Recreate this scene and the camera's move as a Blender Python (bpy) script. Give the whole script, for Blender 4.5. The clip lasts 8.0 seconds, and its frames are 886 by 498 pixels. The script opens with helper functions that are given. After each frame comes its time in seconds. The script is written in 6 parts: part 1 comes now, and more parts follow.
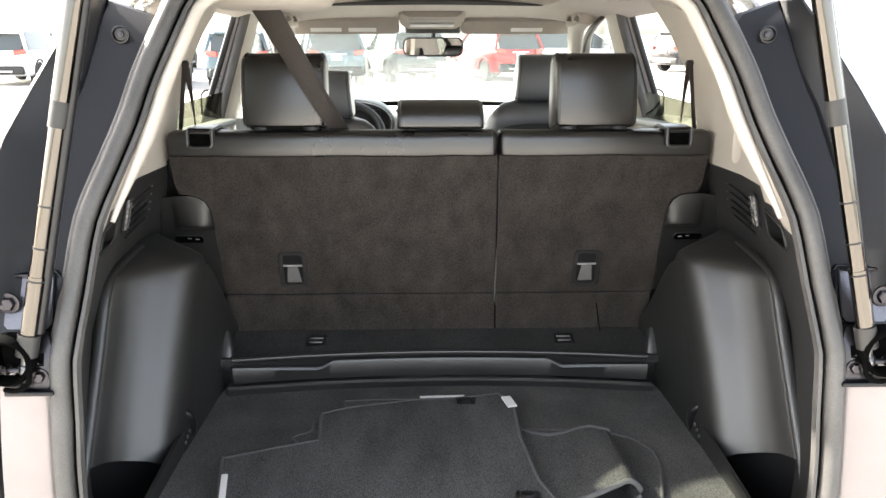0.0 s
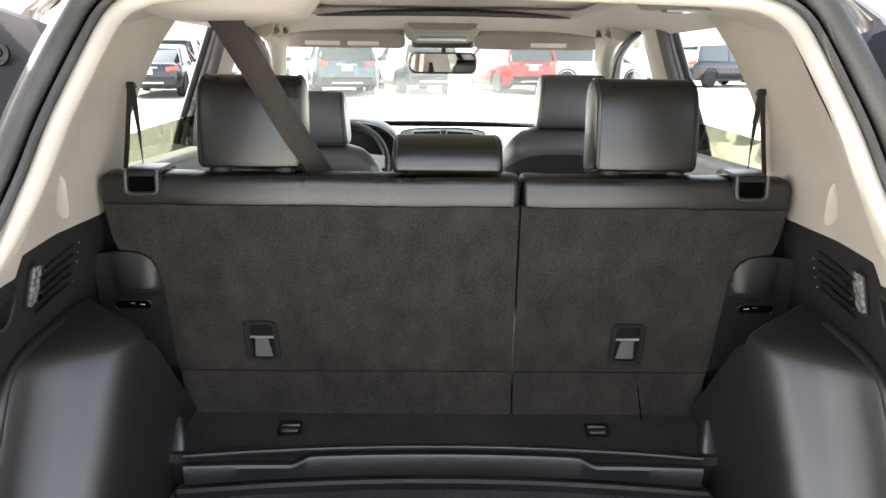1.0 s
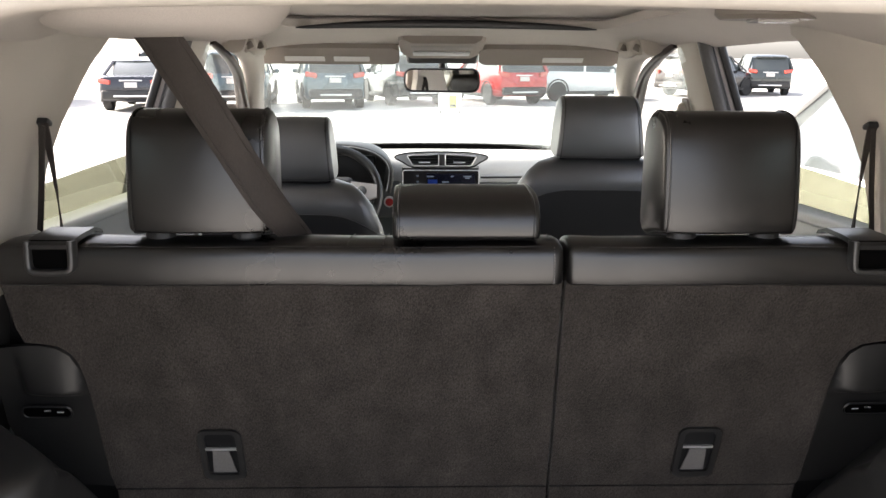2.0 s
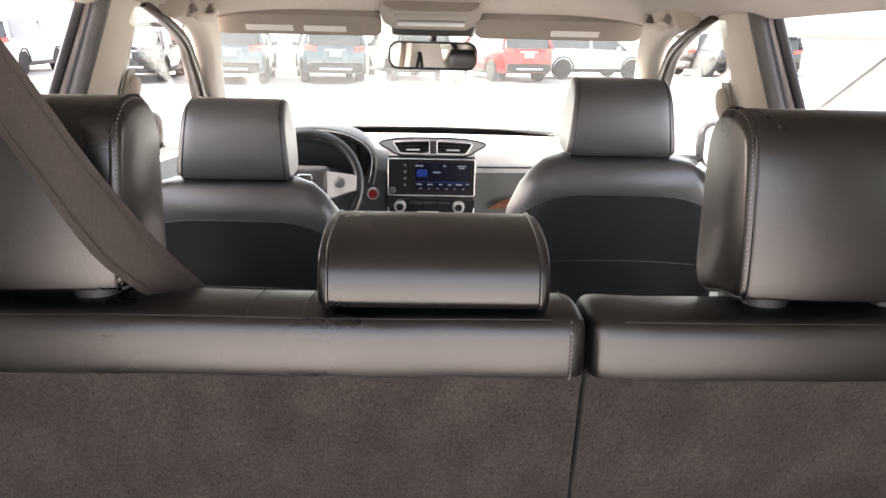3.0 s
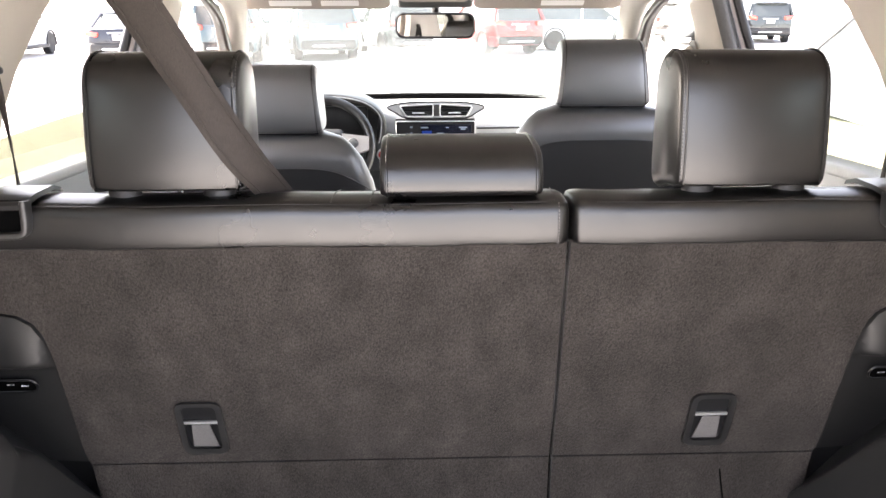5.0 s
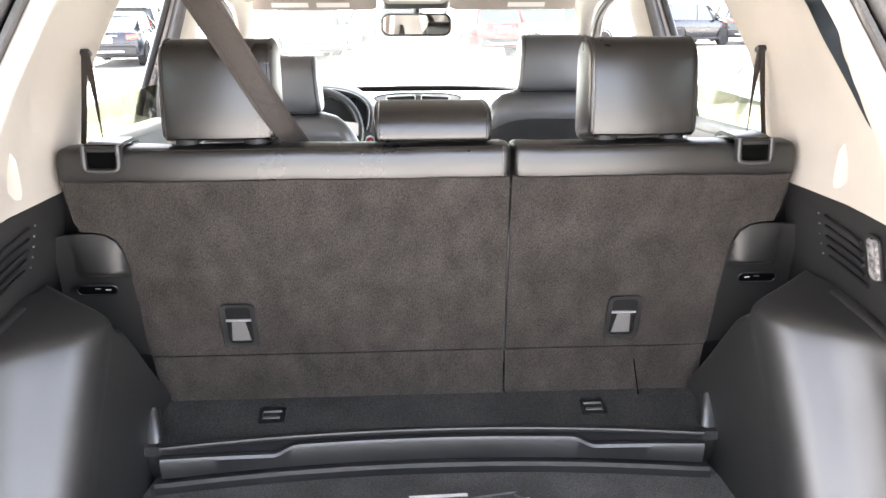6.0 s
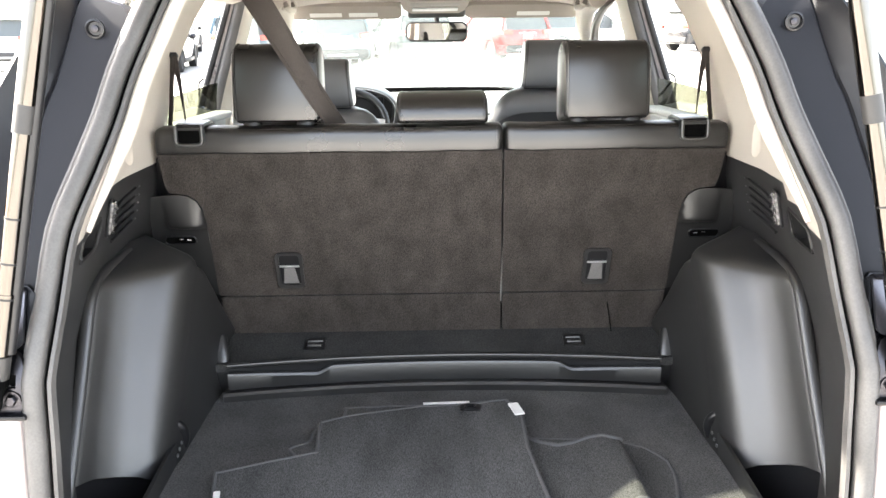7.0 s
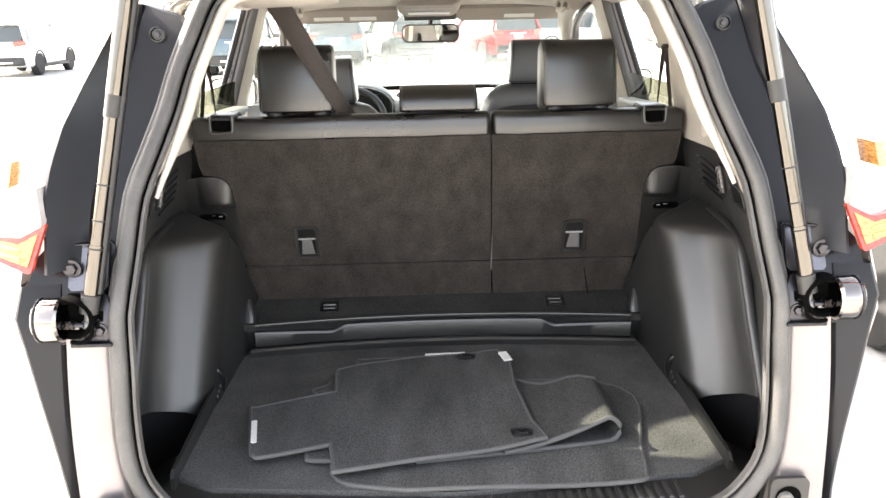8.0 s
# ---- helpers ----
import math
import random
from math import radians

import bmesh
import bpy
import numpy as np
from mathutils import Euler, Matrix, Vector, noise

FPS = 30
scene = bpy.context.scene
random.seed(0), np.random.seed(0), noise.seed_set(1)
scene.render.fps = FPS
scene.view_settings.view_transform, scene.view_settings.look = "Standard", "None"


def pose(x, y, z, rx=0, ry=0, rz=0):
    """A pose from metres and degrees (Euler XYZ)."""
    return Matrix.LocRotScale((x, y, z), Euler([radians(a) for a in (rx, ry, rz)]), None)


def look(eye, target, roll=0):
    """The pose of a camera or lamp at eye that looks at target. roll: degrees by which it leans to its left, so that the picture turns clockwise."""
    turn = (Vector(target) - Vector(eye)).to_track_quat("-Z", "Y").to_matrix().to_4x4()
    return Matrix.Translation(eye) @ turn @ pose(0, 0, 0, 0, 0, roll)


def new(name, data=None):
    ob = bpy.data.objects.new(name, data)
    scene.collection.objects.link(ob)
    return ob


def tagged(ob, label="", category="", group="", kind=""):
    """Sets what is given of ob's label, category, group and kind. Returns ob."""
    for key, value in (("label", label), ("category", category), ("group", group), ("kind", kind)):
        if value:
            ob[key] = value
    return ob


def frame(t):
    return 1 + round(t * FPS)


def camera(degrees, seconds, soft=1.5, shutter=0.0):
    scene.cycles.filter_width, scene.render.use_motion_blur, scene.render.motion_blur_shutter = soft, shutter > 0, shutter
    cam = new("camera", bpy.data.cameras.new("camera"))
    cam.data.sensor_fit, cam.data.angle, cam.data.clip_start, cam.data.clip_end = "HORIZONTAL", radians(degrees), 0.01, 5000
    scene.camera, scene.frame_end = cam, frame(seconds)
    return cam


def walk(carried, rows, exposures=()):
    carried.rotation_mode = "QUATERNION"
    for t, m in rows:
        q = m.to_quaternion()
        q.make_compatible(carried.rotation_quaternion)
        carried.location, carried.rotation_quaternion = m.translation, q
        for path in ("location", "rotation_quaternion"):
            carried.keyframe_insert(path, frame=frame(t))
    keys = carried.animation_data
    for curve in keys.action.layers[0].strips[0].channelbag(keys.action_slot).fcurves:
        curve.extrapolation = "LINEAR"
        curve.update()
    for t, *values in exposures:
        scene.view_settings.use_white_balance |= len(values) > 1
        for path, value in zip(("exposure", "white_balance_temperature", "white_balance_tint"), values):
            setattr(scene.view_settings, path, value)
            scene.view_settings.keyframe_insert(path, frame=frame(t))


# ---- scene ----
cam = camera(58.0, 8.0)
EXPOSURE = [(0.0, 2.90, 6950, 9), (0.5, 3.10, 6900, 10), (1.0, 2.75, 6800, 10), (1.5, 2.12, 6750, 9), (1.7, 2.12, 6800, 11), (2.8, 2.88, 7200, 19), (3.0, 2.97, 7250, 20), (3.5, 2.91, 7250, 20), (4.0, 2.96, 7250, 20), (4.2, 2.95, 7200, 20), (5.3, 3.8, 6800, 17), (5.5, 3.9, 6750, 17), (6.0, 3.90, 6700, 14), (6.5, 3.82, 6650, 10), (7.0, 3.6, 6800, 10), (7.5, 3.35, 6950, 10), (8.0, 3.15, 7100, 11)]
PATH = [
    (0, (-0.045, 0.484, 1.597), (0.005, 2.414, 1.074), 0.0),
    (0.5, (-0.035, 0.697, 1.607), (0.024, 2.628, 1.089), 0.6),
    (1, (-0.029, 0.911, 1.611), (-0.002, 2.848, 1.113), 0.7),
    (1.5, (-0.071, 1.117, 1.633), (-0.034, 3.06, 1.161), -0.1),
    (1.7, (-0.071, 1.193, 1.631), (-0.027, 3.137, 1.164), -0.1),
    (2.8, (-0.015, 1.664, 1.618), (0.042, 3.594, 1.096), 1.8),
    (3, (-0.011, 1.734, 1.615), (0.038, 3.662, 1.084), 1.3),
    (3.5, (0.001, 1.839, 1.607), (0.023, 3.762, 1.057), -0.1),
    (4, (-0.002, 1.809, 1.607), (0.012, 3.728, 1.044), 0.1),
    (4.2, (-0.011, 1.755, 1.606), (0.0, 3.672, 1.035), 0.4),
    (5.3, (-0.07, 1.293, 1.608), (0.01, 3.203, 1.019), -0.4),
    (5.5, (-0.076, 1.218, 1.608), (0.014, 3.127, 1.02), -0.4),
    (6, (-0.055, 1.006, 1.602), (0.041, 2.918, 1.021), -0.2),
    (6.5, (-0.029, 0.774, 1.611), (0.031, 2.691, 1.042), -0.3),
    (7, (-0.03, 0.586, 1.612), (-0.001, 2.505, 1.046), -0.6),
    (7.5, (-0.039, 0.385, 1.628), (-0.01, 2.302, 1.057), -1.2),
    (8, (-0.046, 0.275, 1.621), (-0.002, 2.194, 1.057), -1.2),
]
walk(cam, [(t, look(eye, target, roll)) for t, eye, target, roll in PATH], EXPOSURE)

# ---- light ----
world = bpy.data.worlds.new("sky")
scene.world = world
world.use_nodes = True
wn = world.node_tree
sky = wn.nodes.new("ShaderNodeTexSky")
sky.sky_type, sky.sun_disc = "NISHITA", False
SUN_DIR = Vector((-0.79, 0.24, 0.60)).normalized()
sky.sun_elevation = math.asin(SUN_DIR.z)
sky.sun_rotation = math.atan2(SUN_DIR.x, SUN_DIR.y)
sky.air_density, sky.dust_density, sky.ozone_density = 0.8, 2.5, 0.5
haze = wn.nodes.new("ShaderNodeHueSaturation")
haze.inputs["Saturation"].default_value = 0.5
wn.links.new(sky.outputs[0], haze.inputs["Color"])
wn.links.new(haze.outputs[0], wn.nodes["Background"].inputs[0])
wn.nodes["Background"].inputs[1].default_value = 0.15
sun = new("sun", bpy.data.lights.new("sun", "SUN"))
sun.data.energy, sun.data.angle, sun.data.color = 4.2, radians(0.9), (1.0, 0.95, 0.88)
sun.matrix_world = look(SUN_DIR * 30, (0, 0, 0))


# ---- materials ----
def material(name, colour, rough=0.5, metal=0.0, grain=200.0, vary=0.15, bump=0.0, stain=0.0, stain_scale=4.0, spec=0.5, coat=0.0, per_piece=0.0, stretch=(1, 1, 1), sheen=0.0, gloss=0.0, graze=0.0, nap=0.0):
    """Principled surface with fine grain, broad stains and a little relief."""
    m = bpy.data.materials.new(name)
    m.use_nodes = True
    nt = m.node_tree
    n, l = nt.nodes, nt.links
    p = n["Principled BSDF"]
    p.inputs["Roughness"].default_value = rough
    p.inputs["Metallic"].default_value = metal
    p.inputs["Specular IOR Level"].default_value = spec
    p.inputs["Coat Weight"].default_value = coat
    p.inputs["Sheen Weight"].default_value = sheen
    tc = n.new("ShaderNodeTexCoord")
    mp = n.new("ShaderNodeMapping")
    mp.inputs["Scale"].default_value = stretch
    mp.inputs["Rotation"].default_value = (0.61, 0.37, 0.83)
    l.new(tc.outputs["Object"], mp.inputs[0])
    fine = n.new("ShaderNodeTexNoise")
    fine.inputs["Scale"].default_value, fine.inputs["Detail"].default_value, fine.inputs["Roughness"].default_value = grain, 5, 0.62
    l.new(mp.outputs[0], fine.inputs["Vector"])
    broad = n.new("ShaderNodeTexNoise")
    broad.inputs["Scale"].default_value, broad.inputs["Detail"].default_value = stain_scale, 5
    l.new(mp.outputs[0], broad.inputs["Vector"])

    def ramp(src, lo, hi):
        r = n.new("ShaderNodeMapRange")
        r.inputs["From Min"].default_value, r.inputs["From Max"].default_value = 0.3, 0.7
        r.inputs["To Min"].default_value, r.inputs["To Max"].default_value = lo, hi
        l.new(src, r.inputs[0])
        return r.outputs[0]

    def times(a, b):
        k = n.new("ShaderNodeMath")
        k.operation = "MULTIPLY"
        l.new(a, k.inputs[0])
        l.new(b, k.inputs[1])
        return k.outputs[0]

    f = times(ramp(fine.outputs[0], 1 - vary, 1 + vary), ramp(broad.outputs[0], 1 - stain, 1 + stain))
    if nap:
        # brushed patches of the pile
        brushed = n.new("ShaderNodeTexNoise")
        brushed.inputs["Scale"].default_value, brushed.inputs["Detail"].default_value, brushed.inputs["Distortion"].default_value = 6.5, 3, 1.6
        l.new(tc.outputs["Object"], brushed.inputs["Vector"])
        f = times(f, ramp(brushed.outputs[0], 1 - nap, 1 + nap))
    if per_piece:
        oi = n.new("ShaderNodeObjectInfo")
        r = n.new("ShaderNodeMapRange")
        r.inputs["To Min"].default_value, r.inputs["To Max"].default_value = 1 - per_piece, 1 + per_piece
        l.new(oi.outputs["Random"], r.inputs[0])
        f = times(f, r.outputs[0])
    mix = n.new("ShaderNodeVectorMath")
    mix.operation = "SCALE"
    mix.inputs[0].default_value = colour
    l.new(f, mix.inputs["Scale"])
    l.new(mix.outputs[0], p.inputs["Base Color"])
    if rough < 0.9 and metal < 0.9:
        l.new(ramp(broad.outputs[0], max(rough - 0.07, 0.03), min(rough + 0.07, 1)), p.inputs["Roughness"])
    if bump:
        b = n.new("ShaderNodeBump")
        b.inputs["Strength"].default_value, b.inputs["Distance"].default_value = min(bump, 1.0), 0.0006 + 0.0012 * bump
        l.new(fine.outputs[0], b.inputs["Height"])
        l.new(b.outputs[0], p.inputs["Normal"])
    if gloss:
        # grained hide or plastic: an almost even gloss
        p.inputs["Specular IOR Level"].default_value = 0.0
        g, x = n.new("ShaderNodeBsdfGlossy"), n.new("ShaderNodeMixShader")
        l.new(ramp(broad.outputs[0], rough - 0.05, rough + 0.05), g.inputs["Roughness"])
        if bump:
            l.new(b.outputs[0], g.inputs["Normal"])
        # a little more gloss at grazing angles, damped by the grain
        lw, pw, mu = n.new("ShaderNodeLayerWeight"), n.new("ShaderNodeMath"), n.new("ShaderNodeMath")
        pw.operation, mu.operation = "POWER", "MULTIPLY_ADD"
        lw.inputs[0].default_value, pw.inputs[1].default_value = 0.5, 5.0
        mu.inputs[1].default_value, mu.inputs[2].default_value = graze, gloss
        l.new(lw.outputs["Facing"], pw.inputs[0])
        l.new(pw.outputs[0], mu.inputs[0])
        l.new(mu.outputs[0], x.inputs[0])
        l.new(p.outputs[0], x.inputs[1])
        l.new(g.outputs[0], x.inputs[2])
        l.new(x.outputs[0], n["Material Output"].inputs[0])
    return m


def glass(name, tint, gloss=0.06):
    m = bpy.data.materials.new(name)
    m.use_nodes = True
    n, l = m.node_tree.nodes, m.node_tree.links
    n.remove(n["Principled BSDF"])
    t, g, w, k, x = n.new("ShaderNodeBsdfTransparent"), n.new("ShaderNodeBsdfGlossy"), n.new("ShaderNodeLayerWeight"), n.new("ShaderNodeMath"), n.new("ShaderNodeMixShader")
    t.inputs[0].default_value = (*tint, 1)
    g.inputs["Roughness"].default_value = 0.02
    w.inputs[0].default_value = 0.35
    k.operation = "MULTIPLY"
    k.inputs[1].default_value = gloss * 4
    l.new(w.outputs["Facing"], k.inputs[0])
    l.new(k.outputs[0], x.inputs[0])
    l.new(t.outputs[0], x.inputs[1])
    l.new(g.outputs[0], x.inputs[2])
    l.new(x.outputs[0], n["Material Output"].inputs[0])
    return m


def add_haze(m, amount):
    """A thin film put on a pane as haze, which scatters daylight."""
    n, l = m.node_tree.nodes, m.node_tree.links
    last = n["Material Output"].inputs[0].links[0].from_socket
    d, t, a, x = n.new("ShaderNodeBsdfDiffuse"), n.new("ShaderNodeBsdfTranslucent"), n.new("ShaderNodeMixShader"), n.new("ShaderNodeMixShader")
    d.inputs[0].default_value = t.inputs[0].default_value = (0.75, 0.78, 0.76, 1)
    spots = n.new("ShaderNodeTexNoise")
    spots.inputs["Scale"].default_value = 6
    r = n.new("ShaderNodeMapRange")
    r.inputs["To Min"].default_value, r.inputs["To Max"].default_value = amount * 0.6, amount * 1.4
    l.new(spots.outputs[0], r.inputs[0])
    l.new(d.outputs[0], a.inputs[1])
    l.new(t.outputs[0], a.inputs[2])
    l.new(r.outputs[0], x.inputs[0])
    l.new(last, x.inputs[1])
    l.new(a.outputs[0], x.inputs[2])
    l.new(x.outputs[0], n["Material Output"].inputs[0])
    return m


def lamp_surface(name, colour, power):
    m = material(name, colour, 0.2, vary=0.02)
    p = m.node_tree.nodes["Principled BSDF"]
    p.inputs["Emission Color"].default_value = (*colour, 1)
    p.inputs["Emission Strength"].default_value = power
    return m


LEATHER = material("black_leather", (0.0030, 0.0027, 0.0025), 0.31, grain=520, vary=0.15, bump=0.18, stain=0.10, stain_scale=9, gloss=0.092, graze=0.45)
# same leather on the front seats, window glare put in as lighter colour
LEATHER_LIT = material("front_leather_lit", (0.032, 0.035, 0.0375), 0.38, grain=520, vary=0.12, bump=0.2, stain=0.08, gloss=0.17, graze=0.85)
# leather of the seats' lower backs, darkened for their shaded side
LEATHER_SHADED = material("back_leather_shaded", (0.011, 0.0122, 0.0145), 0.40, grain=520, vary=0.12, bump=0.2, stain=0.08, gloss=0.10, graze=0.45)
VISOR = material("brown_grey_visor_cloth", (0.31, 0.275, 0.245), 0.9, grain=700, vary=0.10, bump=0.4, stain=0.06, spec=0.2)
STITCH = material("grey_thread", (0.15, 0.145, 0.14), 0.8, grain=900)
CARPET = material("charcoal_felt_carpet", (0.0405, 0.0351, 0.0315), 1.0, grain=430, vary=0.56, bump=1.0, stain=0.24, stain_scale=21, spec=0.1, sheen=0.1, stretch=(1, 1, 0.55), nap=0.16)
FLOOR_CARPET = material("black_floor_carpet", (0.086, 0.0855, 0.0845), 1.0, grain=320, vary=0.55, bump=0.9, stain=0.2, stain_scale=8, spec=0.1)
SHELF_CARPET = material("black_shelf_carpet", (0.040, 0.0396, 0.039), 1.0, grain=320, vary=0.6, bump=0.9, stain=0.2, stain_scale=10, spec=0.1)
MAT_CARPET = material("black_mat_carpet", (0.073, 0.073, 0.072), 1.0, grain=330, vary=0.6, bump=1.0, stain=0.2, stain_scale=10, spec=0.1, stretch=(1.6, 0.5, 1))
BINDING = material("grey_mat_binding", (0.078, 0.078, 0.079), 0.85, grain=700, vary=0.25, bump=0.6)
PLASTIC = material("black_grained_plastic", (0.020, 0.0197, 0.0195), 0.38, grain=900, vary=0.12, bump=0.3, stain=0.1, stain_scale=5, gloss=0.096, graze=0.35)
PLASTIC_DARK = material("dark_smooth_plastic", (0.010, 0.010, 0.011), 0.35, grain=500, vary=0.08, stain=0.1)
GARNISH = material("blue_black_garnish", (0.010, 0.0104, 0.0125), 0.42, grain=700, vary=0.1, bump=0.2, stain=0.15, spec=0.28)
BEIGE = material("warm_grey_trim", (0.50, 0.459, 0.402), 0.6, grain=800, vary=0.05, bump=0.2, stain=0.05, stain_scale=5)
HEADLINER = material("warm_grey_headliner", (0.53, 0.49, 0.445), 0.95, grain=700, vary=0.10, bump=0.5, stain=0.04, spec=0.15)
RUBBER = material("black_rubber", (0.072, 0.0695, 0.067), 0.5, grain=300, vary=0.15, bump=0.15, stain=0.25, stain_scale=9, spec=0.5)
WEBBING = material("brown_grey_webbing", (0.036, 0.029, 0.025), 0.7, grain=900, vary=0.3, bump=0.8, stretch=(1, 1, 0.15))
# near-black for matt black parts, and for recess shade put in as colour
BLACK_AND_SHADE = material("black_and_recess_shade", (0.0015, 0.0015, 0.0015), 0.9, vary=0.1, spec=0.05)
LIGHT_RUBBER = material("pale_grey_rubber", (0.14, 0.135, 0.13), 0.6, grain=300, vary=0.2, bump=0.15, stain=0.25, stain_scale=9, spec=0.4)
GREY_TRIM = material("mid_grey_trim", (0.34, 0.35, 0.352), 0.45, grain=800, vary=0.1, bump=0.2)
BLACK_PAINT = material("gloss_black_jamb", (0.006, 0.006, 0.007), 0.22, grain=600, vary=0.1, spec=0.35)
WHITE_BOARD = material("white_painted_board", (0.72, 0.72, 0.70), 0.6, grain=300, vary=0.05)
YELLOW_BOARD = material("dull_yellow_panel", (0.42, 0.38, 0.12), 0.6, grain=300, vary=0.15)
CHROME = material("chrome", (0.75, 0.75, 0.76), 0.15, metal=1.0, vary=0.02)
POLISHED = material("polished_steel_tube", (0.135, 0.124, 0.110), 0.11, metal=1.0, grain=300, vary=0.06, stretch=(1, 1, 0.1))
GREY_STEEL = material("grey_anchor_steel", (0.20, 0.20, 0.20), 0.4, metal=0.7, grain=300, vary=0.1)
ZINC = material("zinc_plate", (0.15, 0.15, 0.165), 0.32, metal=0.9, grain=300, vary=0.1)
BRIGHT_STEEL = material("bright_steel_shell", (0.24, 0.22, 0.205), 0.09, metal=1.0, grain=300, vary=0.06)
GREY_CAP = material("grey_plastic_cap", (0.028, 0.027, 0.026), 0.5, grain=700, vary=0.1, bump=0.2)
STEEL = material("dark_zinc_steel", (0.062, 0.060, 0.066), 0.30, metal=1.0, grain=300, vary=0.12)
SILVER_TRIM = material("satin_silver", (0.72, 0.72, 0.72), 0.35, metal=0.7, vary=0.05)
PAINT = material("champagne_silver_paint", (0.48, 0.44, 0.42), 0.30, metal=0.55, grain=1500, vary=0.06, coat=0.6, stain=0.04)
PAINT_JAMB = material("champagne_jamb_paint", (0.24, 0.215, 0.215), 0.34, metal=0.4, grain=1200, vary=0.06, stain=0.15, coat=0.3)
WHITE_TAG = material("white_cloth_tag", (0.75, 0.74, 0.72), 0.8, grain=500, vary=0.08)
TAUPE = material("taupe_plastic", (0.20, 0.175, 0.15), 0.5, grain=700, vary=0.08, bump=0.2)
GREY_STRAP = material("silver_grey_strap", (0.15, 0.145, 0.14), 0.6, grain=600, vary=0.25, bump=0.3)
DOOR = material("grey_door_panel", (0.50, 0.53, 0.535), 0.5, grain=700, vary=0.1, bump=0.3, stain=0.08)
DARK_DASH = material("dark_grey_dash", (0.090, 0.096, 0.098), 0.5, grain=800, vary=0.1, bump=0.3, stain=0.06)
# darker dash plastic made pale, with the windscreen's glare in its colour
DASH = material("dash_plastic_with_glare", (0.58, 0.59, 0.59), 0.55, grain=800, vary=0.1, bump=0.3, stain=0.06)
WOOD = material("brown_wood_trim", (0.13, 0.05, 0.025), 0.3, grain=60, vary=0.3, stretch=(0.3, 6, 6))
SCREEN = lamp_surface("dark_screen", (0.004, 0.005, 0.012), 0.06)
SCREEN_BLUE = lamp_surface("blue_screen_graphics", (0.012, 0.03, 0.15), 0.05)
SCREEN_WHITE = lamp_surface("white_screen_writing", (0.14, 0.17, 0.21), 0.05)
RED_LAMP = material("red_lens", (0.45, 0.05, 0.03), 0.12, coat=1.0, grain=90, vary=0.4)
AMBER_LAMP = material("amber_lens", (0.55, 0.24, 0.07), 0.12, coat=1.0, grain=90, vary=0.6, stretch=(1, 1, 3))
CLEAR_LAMP = material("clear_lens", (0.50, 0.48, 0.46), 0.12, coat=1.0, vary=0.05)
LAMP_LENS = material("dull_clear_lens", (0.26, 0.25, 0.245), 0.15, coat=0.6, grain=120, vary=0.5, stain=0.4, stain_scale=60)
RED_BUTTON = material("red_button", (0.5, 0.03, 0.03), 0.3, vary=0.05)
MIRROR = material("mirror_silver", (0.85, 0.87, 0.86), 0.02, metal=1.0, vary=0.0)
SIDE_GLASS = glass("clear_side_glass", (0.97, 0.98, 0.97))
QUARTER_GLASS = glass("grey_quarter_glass", (0.64, 0.66, 0.62))
PRIVACY_GLASS = glass("olive_privacy_glass", (0.39, 0.40, 0.34))
SCREEN_GLASS = add_haze(glass("green_tinted_glass", (0.90, 0.955, 0.945)), 0.035)
CONCRETE = material("pale_concrete", (0.46, 0.45, 0.43), 0.9, grain=30, vary=0.12, bump=0.4, stain=0.15, stain_scale=0.35)
TYRE = material("tyre_rubber", (0.02, 0.02, 0.02), 0.8, grain=80, vary=0.2, bump=0.3)
CAR_GLASS = material("dark_car_glass", (0.05, 0.06, 0.06), 0.06, vary=0.05, coat=0.5)
BRONZE_FRAME = material("bronze_black_frame", (0.045, 0.030, 0.023), 0.35, grain=500, vary=0.1, stain=0.1)
CAR_TRIM = material("black_car_trim", (0.02, 0.02, 0.02), 0.55, vary=0.1)


# ---- mesh helpers ----
def part(name, bm, mat, parent=None, label="", angle=35, smooth=True):
    bmesh.ops.remove_doubles(bm, verts=bm.verts, dist=0.00005)
    bmesh.ops.recalc_face_normals(bm, faces=bm.faces)
    for f in bm.faces:
        f.smooth = smooth
    for e in bm.edges:
        if len(e.link_faces) == 2 and e.calc_face_angle(0) > radians(angle):
            e.smooth = False
    me = bpy.data.meshes.new(name)
    bm.to_mesh(me)
    bm.free()
    me.materials.append(mat)
    ob = new(name, me)
    if parent is not None:
        ob.parent = parent
        ob.matrix_parent_inverse = parent.matrix_basis.inverted()
    if label:
        tagged(ob, label)
    return ob


def thing(name, at, label, category, group="", kind=""):
    ob = new(name)
    ob.location = at
    ob.empty_display_size = 0.05
    return tagged(ob, label, category, group, kind)


def box(c, s, bevel=0.0, seg=2, m=None, bm=None):
    """A bevelled box with centre c and sizes s, turned by m about its centre."""
    own = bmesh.new()
    bmesh.ops.create_cube(own, size=1.0)
    bmesh.ops.scale(own, vec=s, verts=own.verts)
    if bevel:
        bmesh.ops.bevel(own, geom=own.edges[:] + own.verts[:], offset=min(bevel, min(s) * 0.49), segments=seg, affect="EDGES", profile=0.5)
    if m is not None:
        bmesh.ops.transform(own, matrix=m, verts=own.verts)
    bmesh.ops.translate(own, vec=c, verts=own.verts)
    return join(bm, own)


def join(bm, own):
    if bm is None:
        return own
    table = {v: bm.verts.new(v.co) for v in own.verts}
    for f in own.faces:
        bm.faces.new([table[v] for v in f.verts])
    own.free()
    return bm


